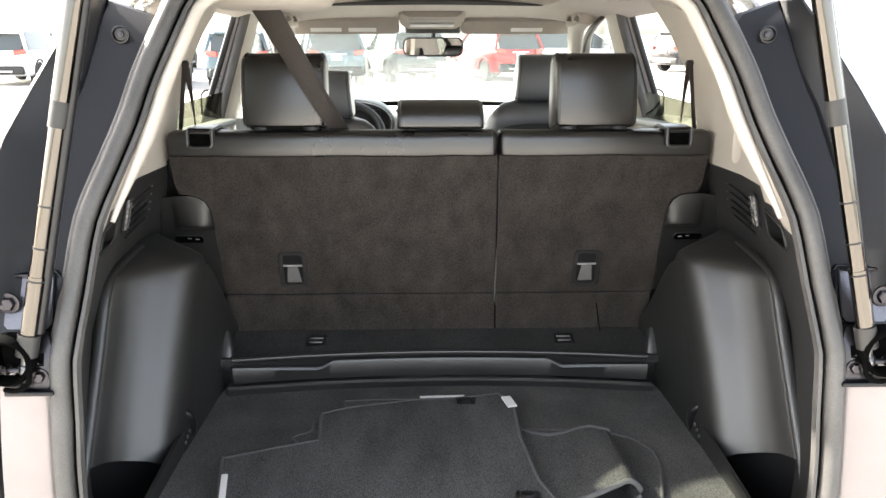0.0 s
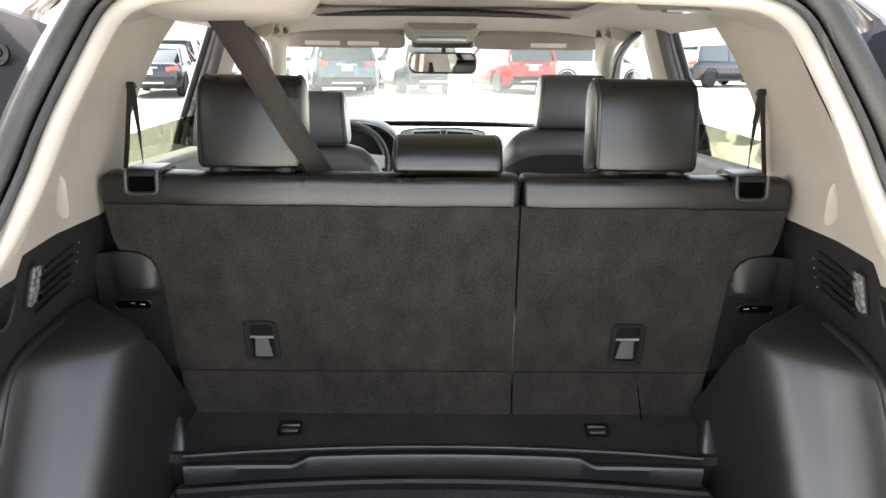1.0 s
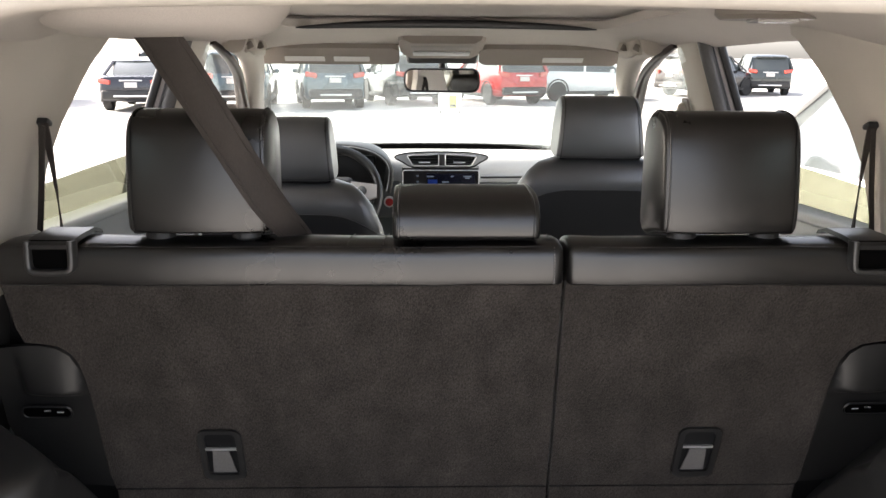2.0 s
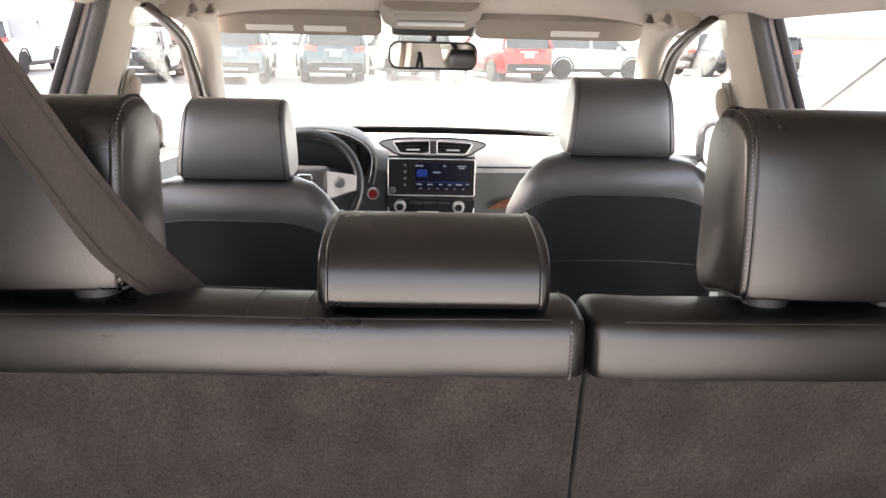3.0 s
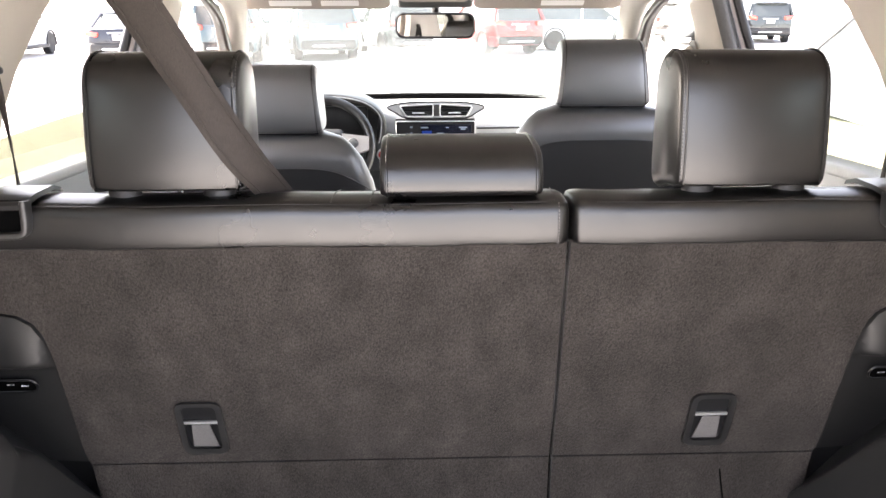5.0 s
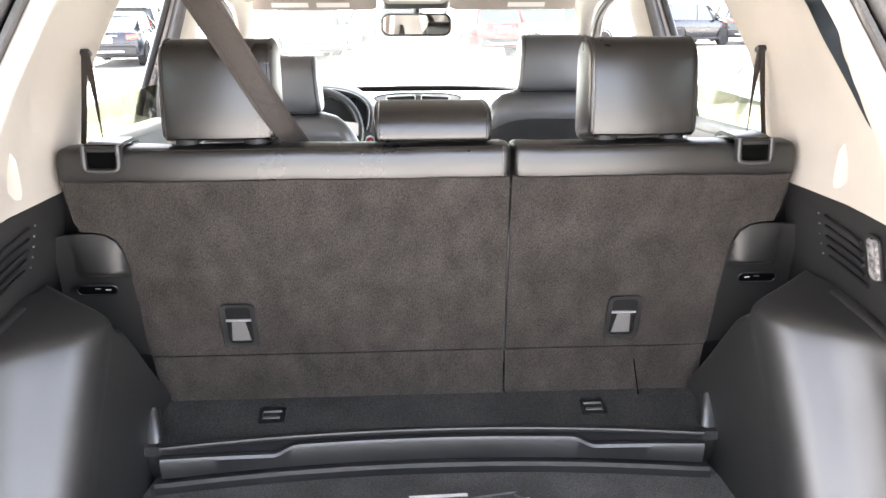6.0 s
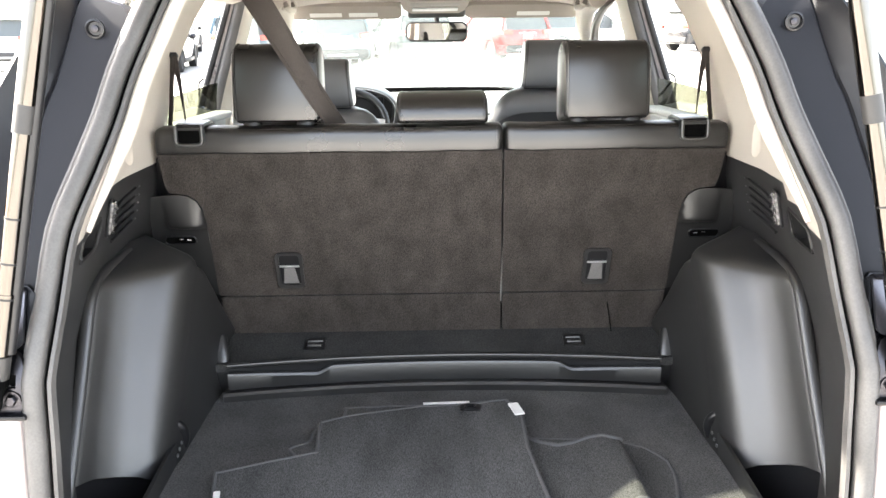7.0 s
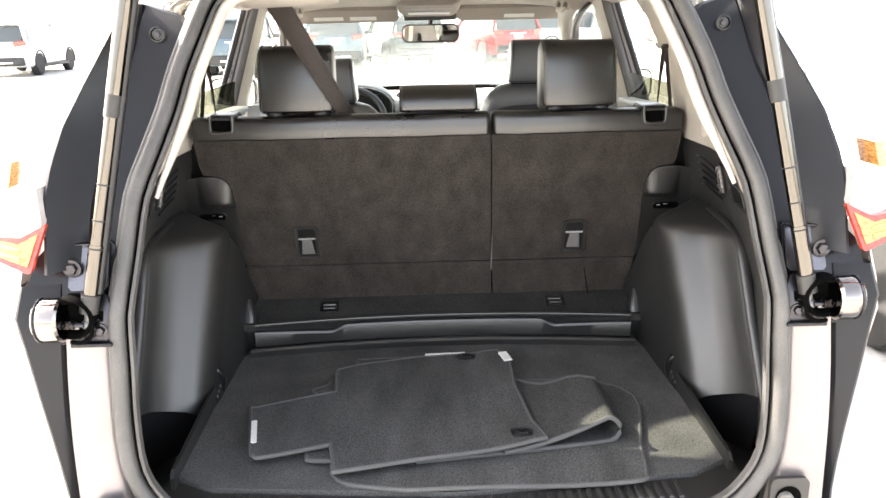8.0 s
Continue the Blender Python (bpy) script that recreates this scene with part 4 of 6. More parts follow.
def rear_corner(s, side):
    """Body corner beside the opening: painted jamb, dark gap, quarter panel, black garnish."""
    w = thing("wall_corner_" + side, (s * 0.72, 1.6, 0.5), "champagne silver rear body corner with black garnish", "rear body corner", kind="structure")
    # painted jamb below the strut bracket
    zz = steps(0.50, 1.10, 0.06)
    def jx(z):
        return lerp(z, [(0.5, 0.60), (0.66, 0.615), (0.74, 0.63), (0.85, 0.638), (1.1, 0.632)])
    def gx(z):
        return lerp(z, [(0.5, 0.708), (0.75, 0.716), (0.85, 0.718), (0.95, 0.716), (1.1, 0.706)])
    rows = []
    for z in zz:
        y = rear_y(z)
        a, b = jx(z), gx(z)
        rows.append([(s * (a - 0.01), y + 0.02, z), (s * a, y + 0.004, z), (s * (a + 0.012), y - 0.004, z), (s * (a * 0.4 + b * 0.6), y - 0.010, z), (s * (b - 0.006), y - 0.016, z), (s * b, y - 0.004, z), (s * (b + 0.004), y + 0.03, z)])
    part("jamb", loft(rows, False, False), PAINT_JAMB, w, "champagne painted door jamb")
    # dark strip that ends the body in this direction, wider towards the lamp
    ox = lambda z: lerp(z, [(0.5, 0.722), (0.744, 0.736), (0.85, 0.752), (0.95, 0.770), (1.06, 0.788), (1.09, 0.800), (1.16, 0.790)])
    rows = []
    for z in steps(0.50, 1.16, 0.055):
        y, b, c = rear_y(z), gx(z), ox(z)
        rows.append([(s * (b - 0.002), y + 0.015, z), (s * (b + 0.010), y - 0.004, z), (s * (c - 0.008), y - 0.012, z), (s * (c - 0.002), y - 0.008, z), (s * (c - 0.004), y + 0.03, z)])
    part("gap_strip", loft(rows, False, False), GARNISH, w, "black gap strip")
    # quarter panel, rounding away forwards
    rows = []
    for z in steps(0.42, 1.18, 0.05):
        y, c = rear_y(z), ox(z)
        x1 = 0.895 + 0.02 * math.sin((z - 0.4) * 3)
        rows.append([(s * (c - 0.006), y + 0.03, z), (s * (c - 0.003), y - 0.006, z), (s * (c + 0.002), y - 0.003, z), (s * (c + 0.016), y + 0.030, z), (s * (c + 0.036), y + 0.080, z), (s * (c + 0.060), y + 0.150, z), (s * (c * 0.3 + x1 * 0.7), y + 0.26, z), (s * x1, y + 0.5, z), (s * (x1 + 0.01), y + 1.05, z)])
    part("quarter_panel", loft(rows, False, False), PAINT, w, "champagne silver rear quarter panel", angle=60)
    # black garnish beside the window
    inner = lambda z: max(rear_x(z) + 0.040, 0.513 + 3.1 * (z - 1.623))
    outer = lambda z: lerp(z, [(1.19, 0.724), (1.25, 0.727), (1.29, 0.732), (1.33, 0.733), (1.37, 0.730), (1.435, 0.715), (1.505, 0.685), (1.58, 0.650), (1.62, 0.632), (1.655, 0.617)])
    rows = []
    for z in steps(1.19, 1.653, 0.025) :
        a, b = inner(z), outer(z)
        f = lerp(z, [(1.19, 0.668), (1.30, 0.662), (1.475, 0.632), (1.512, 0.619), (1.58, 0.607), (1.653, 0.600)])
        y = rear_y(z)
        rows.append([(s * (a - 0.006), y + 0.03, z), (s * a, y + 0.006, z), (s * (a + (f - a) * 0.5), y + 0.004, z), (s * (f - 0.004), y - 0.001, z), (s * (f - 0.001), y + 0.003, z), (s * f, y + 0.003, z), (s * (f + 0.003), y - 0.004, z), (s * (f + (b - f) * 0.5), y - 0.030, z), (s * (b - 0.006), y - 0.058, z), (s * b, y - 0.056, z), (s * (b + 0.004), y + 0.03, z)])
    part("garnish", loft(rows, False, False), GARNISH, w, "blue-black plastic pillar garnish", angle=25)
    # screw in its recess
    p = Vector((s * 0.563, rear_y(1.594) - 0.004, 1.594))
    ring = lambda r, d: [(p.x + r * math.cos(q), p.y + d, p.z + r * math.sin(q)) for q in [2 * math.pi * i / 20 for i in range(20)]]
    part("screw_recess", loft([ring(0.0155, 0.002), ring(0.0155, -0.003), ring(0.0125, -0.004), ring(0.0105, 0.001)]), PLASTIC_DARK, w)
    part("screw", loft([ring(0.006, 0.002), ring(0.006, -0.003), ring(0.004, -0.004)]), STEEL, w)
    # bumper top corner with its bolt
    b = thing("bumper", (s * 0.6, 1.55, 0.45), "champagne bumper corner with black bolt cover", "bumper", "bumper corners", kind="structure")
    part("bumper_skin", loft([[(s * x, y + 0.10 * (abs(x) / 0.9) ** 3, z) for y, z in ((1.60, 0.66), (1.56, 0.655), (1.52, 0.62), (1.49, 0.55), (1.48, 0.40), (1.52, 0.25))] for x in steps(0.0, 0.88, 0.05)], False, False), PAINT, b)
    cov = part("bolt_cover", plate(rrect(0.075, 0.090, 0.014, 4), lambda u, v, q: (s * 0.640 + u, 1.606 - q, 0.712 + v), 0.010), GREY_CAP, b, "grey plastic bump stop pad")
    dial = lambda r, d, x: [(s * x + r * math.cos(q), 1.596 - d, 0.716 + r * math.sin(q)) for q in [2 * math.pi * i / 18 for i in range(18)]]
    # black disc painted as the shaded recess round the stop
    part("stop_recess", loft([dial(0.025, -0.002, 0.638), dial(0.025, 0.0015, 0.638), dial(0.022, 0.001, 0.638)]), BLACK_AND_SHADE, cov, "black disc put in as the recess's shade")
    part("bump_stop", loft([dial(0.0145, 0.000, 0.631), dial(0.0145, 0.010, 0.631), dial(0.0125, 0.012, 0.631), dial(0.006, 0.0125, 0.631)]), LIGHT_RUBBER, cov, "pale grey rubber bump stop")


def tail_lamp(s):
    t = thing("tail_lamp", (s * 0.78, 1.60, 1.12), "red and amber tail lamp on the body corner", "tail lamp", "tail lamps")
    def shell(x0, x1, z0, z1, d, lean):
        rows = []
        for z in steps(z0, z1, 0.03):
            y = rear_y(z) - 0.075 - d
            sh = lean * (z - z0)
            rows.append([(s * (x0(z)), y + 0.06, z)] + [(s * (x0(z) + (x1 - x0(z)) * k), y + 0.16 * k * k, z + 0.0) for k in (0.03, 0.25, 0.5, 0.75, 1.0)])
        return loft(rows, False, False)
    edge = lambda z: lerp(z, [(1.195, 0.730), (1.216, 0.726), (1.275, 0.717), (1.34, 0.735)])
    skin = lambda out: (lambda u, v, q: (s * u, rear_y(v) - 0.076 - out - q + 1.6 * max(0.0, u - 0.75) ** 2, v))
    red = part("lower_lens", plate(rounded([(0.711, 1.281), (0.735, 1.199), (0.800, 1.225), (0.950, 1.250), (0.950, 1.290), (0.800, 1.264), (0.756, 1.259)], 0.004), skin(0.0), 0.012, steps(0.74, 0.94, 0.03)), RED_LAMP, t, "red-rimmed lower lens")
    part("turn_lens", plate([(0.723, 1.266), (0.739, 1.213), (0.800, 1.234), (0.940, 1.257), (0.940, 1.281), (0.800, 1.257), (0.757, 1.250)], skin(0.0125), 0.003, steps(0.74, 0.93, 0.03)), AMBER_LAMP, red, "orange inner lens")
    for dz in (0.0, 0.013):
        part("lamp_bar", plate([(0.752, 1.226 + dz), (0.86, 1.248 + dz), (0.86, 1.252 + dz), (0.752, 1.230 + dz)], skin(0.016), 0.002, steps(0.76, 0.85, 0.03)), YELLOW_BOARD, red, "yellow lamp bar")
    part("middle_lens", shell(edge, 0.94, 1.254, 1.336, 0.0, 0), CLEAR_LAMP, t, "clear bright lens")
    part("upper_lens", shell(lambda z: 0.783, 0.92, 1.338, 1.380, 0.002, 0), AMBER_LAMP, t, "amber lens")


def gas_strut(s):
    t = thing("gas_strut", (s * 0.668, 1.655, 1.06), "steel tailgate strut with a black shade tube, standing upright", "tailgate strut", "tailgate struts")
    a, d = Vector((s * 0.662, 1.645, 1.095)), Vector((s * 0.504, 1.712, 1.815))
    at = lambda z: a + (d - a) * ((z - a.z) / (d.z - a.z))
    part("lower_rod", tube([at(1.13), at(1.22), at(1.48)], 0.0118, 16), POLISHED, t)
    part("rod_sleeve", tube([at(1.13), at(1.135), at(1.238), at(1.240)], 0.0132, 16), POLISHED, t, "wider steel lower sleeve")
    for z, r in ((1.232, 0.0136), (1.282, 0.0123), (1.345, 0.0123)):
        part("rod_ring", tube([at(z), at(z + 0.003)], r, 14), PLASTIC_DARK, t)
    part("collar", tube([at(1.462), at(1.468), at(1.512), at(1.516)], 0.0138, 16), GREY_CAP, t, "grey plastic collar")
    part("upper_tube", tube([at(1.50), at(1.65), at(1.815)], 0.0140, 16), POLISHED, t, "polished steel tube")
    part("lower_cap", tube([at(1.116), at(1.120), at(1.146), at(1.150)], 0.0165, 16), GREY_CAP, t, "grey plastic end cap")
    ball = part("ball_joint", tube([at(1.122), at(1.108), at(1.095)], 0.0065, 10), GREY_STEEL, t)
    bmb = bmesh.new()
    bmesh.ops.create_icosphere(bmb, subdivisions=2, radius=0.0105, matrix=Matrix.Translation(at(1.094)))
    part("ball", bmb, GREY_STEEL, ball)
    # black tube added behind the strut, standing for its unlit side
    part("wire_sleeve", tube([at(1.15) + Vector((0.009, 0.008, 0)), at(1.30) + Vector((0.009, 0.008, 0)), at(1.60) + Vector((0.010, 0.008, 0)), at(1.815) + Vector((0.010, 0.008, 0))], 0.0105, 12), PLASTIC_DARK, t, "black tube added as the strut's dark side")
    br = thing("strut_bracket", (s * 0.68, 1.66, 1.06), "zinc strut bracket with a black cup and bright round shell", "bracket", "strut brackets")
    disc = lambda x, y, z, r, n=20: [(s * x + r * math.cos(q), y, z + r * math.sin(q)) for q in [2 * math.pi * i / n for i in range(n)]]
    part("mount_back", plate(rounded([(0.616, 1.056), (0.790, 1.050), (0.782, 1.13), (0.760, 1.215), (0.70, 1.232), (0.616, 1.232)], 0.012), lambda u, v, q: (s * u, rear_y(v) - 0.004 + q, v), 0.006), BLACK_PAINT, br, "gloss black backing panel")
    up = part("upper_plate", plate(rounded([(0.628, 1.150), (0.700, 1.150), (0.698, 1.226), (0.628, 1.232)], 0.006), lambda u, v, q: (s * u, rear_y(v) - 0.005 - q, v), 0.006), ZINC, br, "pale zinc upper plate")
    part("upper_flange", box((s * 0.664, rear_y(1.228) - 0.012, 1.229), (0.070, 0.016, 0.005), 0.002, 2), STEEL, up)
    low = part("lower_plate", plate(rounded([(0.624, 1.062), (0.672, 1.062), (0.672, 1.148), (0.634, 1.148), (0.624, 1.13)], 0.006), lambda u, v, q: (s * u, rear_y(v) - 0.006 - q, v), 0.006, holes=[[(0.634, 1.098), (0.634, 1.116), (0.648, 1.116), (0.648, 1.098)]]), STEEL, br, "dark steel lower plate")
    # black piece behind the square hole stands for its shade
    part("slot_back", box((s * 0.641, rear_y(1.107) - 0.006, 1.107), (0.014, 0.003, 0.018)), BLACK_AND_SHADE, low)
    part("under_ledge", box((s * 0.655, 1.640, 1.058), (0.075, 0.020, 0.008), 0.003, 2), BLACK_PAINT, br)
    cup = part("cup", loft([disc(0.685, 1.662, 1.110, 0.040), disc(0.685, 1.632, 1.110, 0.040), disc(0.685, 1.626, 1.110, 0.036), disc(0.683, 1.630, 1.110, 0.031), disc(0.681, 1.648, 1.110, 0.026)]), BLACK_AND_SHADE, br, "black round cup")
    part("stud", tube([(s * 0.690, 1.634, 1.098), (s * 0.664, 1.634, 1.097)], 0.0042, 10), STEEL, cup)
    part("stud_collar", tube([(s * 0.686, 1.634, 1.098), (s * 0.681, 1.634, 1.098)], 0.0080, 12), STEEL, cup)
    shell = lambda x, r: [(s * x, 1.630 + r * math.cos(q), 1.110 + r * math.sin(q)) for q in [2 * math.pi * i / 28 for i in range(28)]]
    part("mount_shell", loft([shell(x, r) for x, r in ((0.694, 0.036), (0.698, 0.0405), (0.722, 0.0405), (0.733, 0.0385), (0.741, 0.033), (0.746, 0.022), (0.748, 0.008))]), BRIGHT_STEEL, br, "bright rounded metal shell")
    part("shell_rim", sweep(shell(0.734, 0.0388), circle(0.0022, 6), (1, 0, 0), True), STEEL, br)
    part("cable", tube(smooth_path([at(1.125) + Vector((-s * 0.008, 0.004, 0)), (s * 0.648, 1.632, 1.098), (s * 0.652, 1.630, 1.078), (s * 0.668, 1.628, 1.066), (s * 0.69, 1.632, 1.066)], 4), 0.0042, 8), BLACK_AND_SHADE, br, "black cable")
    for x, z, r in ((0.640, 1.082, 0.0125), (0.690, 1.190, 0.0165)):
        yb = rear_y(z) - (0.013 if z < 1.1 else 0.021)
        bolt = part("bolt", loft([[(s * x + k * math.cos(q), yb + dy, z + k * math.sin(q)) for q in [math.pi * i / 3 for i in range(6)]] for k, dy in ((r * 0.68, 0.004), (r * 0.68, -0.006), (r * 0.56, -0.008))]), STEEL, br, "hexagon bolt")
        part("washer", loft([disc(x, yb + 0.003, z, r), disc(x, yb - 0.001, z, r), disc(x, yb - 0.0015, z, r * 0.7)]), STEEL, bolt)


def build_tailgate():
    t = thing("tailgate", (0, 2.0, 1.76), "raised tailgate with black inner trim over the opening", "tailgate")
    def ring(k, grow, th):
        y, z = 2.00 - 0.92 * k, 1.765 + 0.42 * k ** 1.1
        w = lerp(k, [(0, 0.50), (0.35, 0.60), (0.7, 0.62), (1.0, 0.56)]) + grow
        return [(-w, y, z), (-w * 0.5, y, z + 0.01), (0, y, z + 0.014), (w * 0.5, y, z + 0.01), (w, y, z), (w, y + 0.02, z + th), (0, y + 0.02, z + th + 0.02), (-w, y + 0.02, z + th)]
    part("inner_trim", loft([ring(k, -0.03, 0.05) for k in np.linspace(0.02, 0.98, 12)]), PLASTIC, t)
    part("outer_skin", loft([[(x, y + 0.02, z + 0.055) for x, y, z in ring(k, 0.01, 0.03)] for k in np.linspace(0, 1, 12)]), PAINT, t, "champagne silver outer skin")


# ---- floor mats in the boot ----
def mat_shape(name, outline, z, label, lift=None, closed_edge=True):
    t = thing(name, (outline[0][0], outline[0][1], z), label, "floor mat", "car mats on the cargo floor")
    lift = lift or (lambda u, v: 0.0)
    loop = [(p.x, p.y) for p in smooth_path([(a, b, 0) for a, b in outline], 4, True)]
    xs, ys = [a for a, _ in loop], [b for _, b in loop]
    wave = lambda u, v: 0.002 * math.sin(13 * u + 5 * v) + 0.0015 * math.sin(23 * v - 9 * u) + lift(u, v)
    part("carpet", plate(loop, lambda u, v, q: (u, v, z + wave(u, v) + q), 0.007, steps(min(xs), max(xs), 0.05)[1:-1], steps(min(ys), max(ys), 0.05)[1:-1]), MAT_CARPET, t, angle=60)
    part("bound_edge", sweep([(u, v, z + 0.004 + wave(u, v)) for u, v in loop], circle(0.0051, 8, 0.0045), (0, 0, 1), True), BINDING, t, "grey cloth edge binding")
    return t


def build_mats():
    low = [(0.38, 2.135), (0.452, 2.093), (0.463, 2.02), (0.412, 1.82), (0.392, 1.685), (0.10, 1.682), (-0.10, 1.675), (-0.247, 1.72), (-0.26, 1.80), (-0.20, 2.10), (0.10, 2.17)]
    mat_shape("floor_mat", rounded(low, 0.03), 0.701, "wide black carpet mat with grey binding lying lowest")
    second = [(-0.236, 2.298), (-0.05, 2.312), (0.12, 2.30), (0.15, 2.18), (0.12, 1.82), (-0.10, 1.78), (-0.305, 1.79), (-0.32, 1.82), (-0.26, 1.86), (-0.29, 2.05), (-0.345, 2.115), (-0.30, 2.14), (-0.30, 2.19), (-0.24, 2.21)]
    m2 = mat_shape("floor_mat", rounded(second, 0.012), 0.711, "black carpet mat with a white tag showing under another mat")
    part("tag", box((0.0, 2.300, 0.726), (0.110, 0.009, 0.003), 0.001, 1, pose(0, 0, 0, 0, 0, 2)), WHITE_TAG, m2, "white cloth maker's tag")
    # folded mat: lower leaf, bend and upper leaf
    f = thing("floor_mat", (0.28, 1.95, 0.711), "black carpet mat folded over on itself", "floor mat", "car mats on the cargo floor")
    bend = [(math.sin(math.pi * k / 10), -math.cos(math.pi * k / 10)) for k in range(11)]
    rows = []
    for tt in np.linspace(0, 1, 14):
        bx, by = 0.342 + 0.020 * tt, 1.835 + 0.273 * tt
        r = 0.029 - 0.018 * tt
        h = 0.711 + r
        far = 0.030 * tt ** 3
        low_leaf = [(bx - 0.42 * k, by - (0.002 + 0.060 * k) * (1 - tt), 0.711) for k in (1.0, 0.7, 0.4, 0.12)]
        arc = [(bx + r * sx, by, h + r * cz) for sx, cz in bend]
        wavy = lambda k: 0.022 * tt ** 4 * math.sin(2 * math.pi * (k * 1.15 + 0.1)) + far * (k * 1.5 - 0.2)
        up_leaf = [(bx - 0.23 * k, by - 0.045 * k * (1 - tt) + wavy(k), 0.711 + 2 * r * (1 - k) ** 1.6 + 0.007 * k) for k in (0.12, 0.25, 0.4, 0.55, 0.7, 0.85, 1.0)]
        rows.append(low_leaf + arc + up_leaf)
    part("carpet", loft(rows, False, False), MAT_CARPET, f, angle=80)
    part("bound_edge", tube(rows[0], 0.0054, 8), BINDING, f, "grey cloth edge binding")
    part("bound_edge", tube(rows[-1][11:], 0.0050, 8), BINDING, f, "grey cloth edge binding")
    top = [(-0.470, 2.004), (-0.375, 2.043), (-0.276, 2.075), (-0.285, 2.197), (-0.223, 2.228), (-0.066, 2.272), (0.135, 2.282), (0.168, 2.235), (0.165, 2.06), (0.182, 1.89), (0.205, 1.808), (0.12, 1.786), (-0.038, 1.757), (-0.244, 1.720), (-0.264, 1.826), (-0.412, 1.780), (-0.430, 1.80)]
    m4 = mat_shape("floor_mat", rounded(top, 0.010), 0.726, "black carpet mat with grey binding lying on top", lift=lambda u, v: 0.010 * min(1.0, max(0.0, (u - 0.06) / 0.12)))
    part("tag", box((0.158, 2.228, 0.7455), (0.024, 0.055, 0.004), 0.0015, 1, pose(0, 0, 0, 0, 0, 12)), WHITE_TAG, m4, "white cloth maker's tag")
    part("tag", box((-0.440, 1.885, 0.735), (0.013, 0.10, 0.004), 0.0015, 1, pose(0, 0, 0, 0, 0, 10)), WHITE_TAG, m4, "white cloth maker's tag")
    for x, y in ((0.055, 2.252), (0.152, 1.828)):
        e = part("eyelet", plate(rrect(0.046, 0.026, 0.008), lambda u, v, q: (x + u, y + v, (0.743 if x > 0.1 else 0.736) + q), 0.004, holes=[rrect(0.018, 0.012, 0.004)[::-1]]), PLASTIC_DARK, m4, "black plastic mat eyelet")
        part("eyelet_rim", sweep([(x + u, y + v, 0.748 if x > 0.1 else 0.741) for u, v in rrect(0.026, 0.018, 0.006)], circle(0.002, 6), (0, 0, 1), True), PLASTIC_DARK, e)


# ---- doors, pillars and windows ----
def side_glazing(s, side):
    w = thing("wall_doors_" + side, (s * 0.72, 3.5, 0.4), "door side with dark window frames and grey door panels", "door side", kind="structure")
    X = lambda y, z: mid_x(z) * lerp(y, [(2.6, 1.0), (3.6, 1.0), (4.2, 0.985), (4.8, 1.03)])
    place = lambda d: (lambda u, v, q: (s * (X(u, v) + d + q), u, v))
    cz = steps(0.5, 1.66, 0.06)
    # rear door panel, B pillar trim, front door panel
    rear_door = [(2.52, 0.42), (3.24, 0.42), (3.24, 1.0), (3.20, 1.306), (2.56, 1.335)]
    part("rear_door_panel", plate(rear_door, place(-0.004), 0.05, steps(2.6, 3.4, 0.2), cz), DOOR, w, "grey rear door inner panel")
    part("rear_door_ledge", sweep([(s * (X(y, 1.32) + 0.010), y, 1.335 - 0.045 * (y - 2.56)) for y in steps(2.56, 3.22, 0.06)], rrect(0.06, 0.022, 0.008, 3), (1, 0, 0)), DOOR, w)
    # centre pillar trim: rear edge at y 3.40, front edge leaning with the window
    ax = lambda z: lerp(z, [(0.42, 0.80), (1.20, 0.780), (1.35, 0.740), (1.45, 0.712), (1.55, 0.683), (1.68, 0.645)])
    ay = lambda z: lerp(z, [(0.42, 3.30), (1.35, 3.389), (1.45, 3.404), (1.55, 3.419), (1.68, 3.438)])
    ey = lambda z: lerp(z, [(0.42, 3.78), (1.25, 3.80), (1.35, 3.78), (1.45, 3.75), (1.55, 3.71), (1.68, 3.66)])
    rows = []
    for z in steps(0.42, 1.675, 0.05):
        a, y0, y1 = ax(z), ay(z), ey(z)
        rows.append([(s * x, y, z) for x, y in ((a, y0), (a - 0.008, y0 + 0.012), (a - 0.012, y0 + 0.06), (a - 0.010, y0 + 0.15), (a - 0.002, y0 + 0.19), (a + 0.012, y0 + 0.22), (a + 0.020, y1 - 0.04), (a + 0.034, y1), (a + 0.060, y1 + 0.01), (a + 0.060, y0 + 0.02))])
    part("centre_pillar", loft(rows), BEIGE, w, "warm grey centre pillar trim", angle=40)
    fd = [(3.58, 0.42), (4.85, 0.42), (4.90, 1.0), (4.80, 1.215), (4.5, 1.235), (3.52, 1.285)]
    part("front_door_panel", plate(fd, place(-0.004), 0.05, steps(3.7, 4.8, 0.2), cz), DOOR, w, "grey front door inner panel")
    # window frames: dark seals
    line = lambda pts: [(s * (X(y, z) + d), y, z) for y, z, d in pts]
    # strips between the pillar trim and the rear door glass
    dx = lambda z: lerp(z, [(1.20, 0.850), (1.35, 0.810), (1.45, 0.776), (1.55, 0.742), (1.68, 0.698)])
    at = lambda f, z: Vector((s * (ax(z) + (dx(z) - ax(z)) * f), ay(z) - 0.028 * f, z))
    lane = lambda f: [at(f, z) for z in steps(1.22, 1.685, 0.05)]
    part("door_seal", sweep(lane(0.22), rrect(0.034, 0.030, 0.012, 4), (s, -0.4, 0)), RUBBER, w)
    part("door_seal", sweep(lane(0.50), rrect(0.010, 0.012, 0.004, 2), (s, -0.4, 0)), PLASTIC_DARK, w)
    part("jamb_strip", sweep(lane(0.64), rrect(0.014, 0.008, 0.003, 2), (s, -0.4, 0)), PAINT_JAMB, w, "champagne door jamb strip")
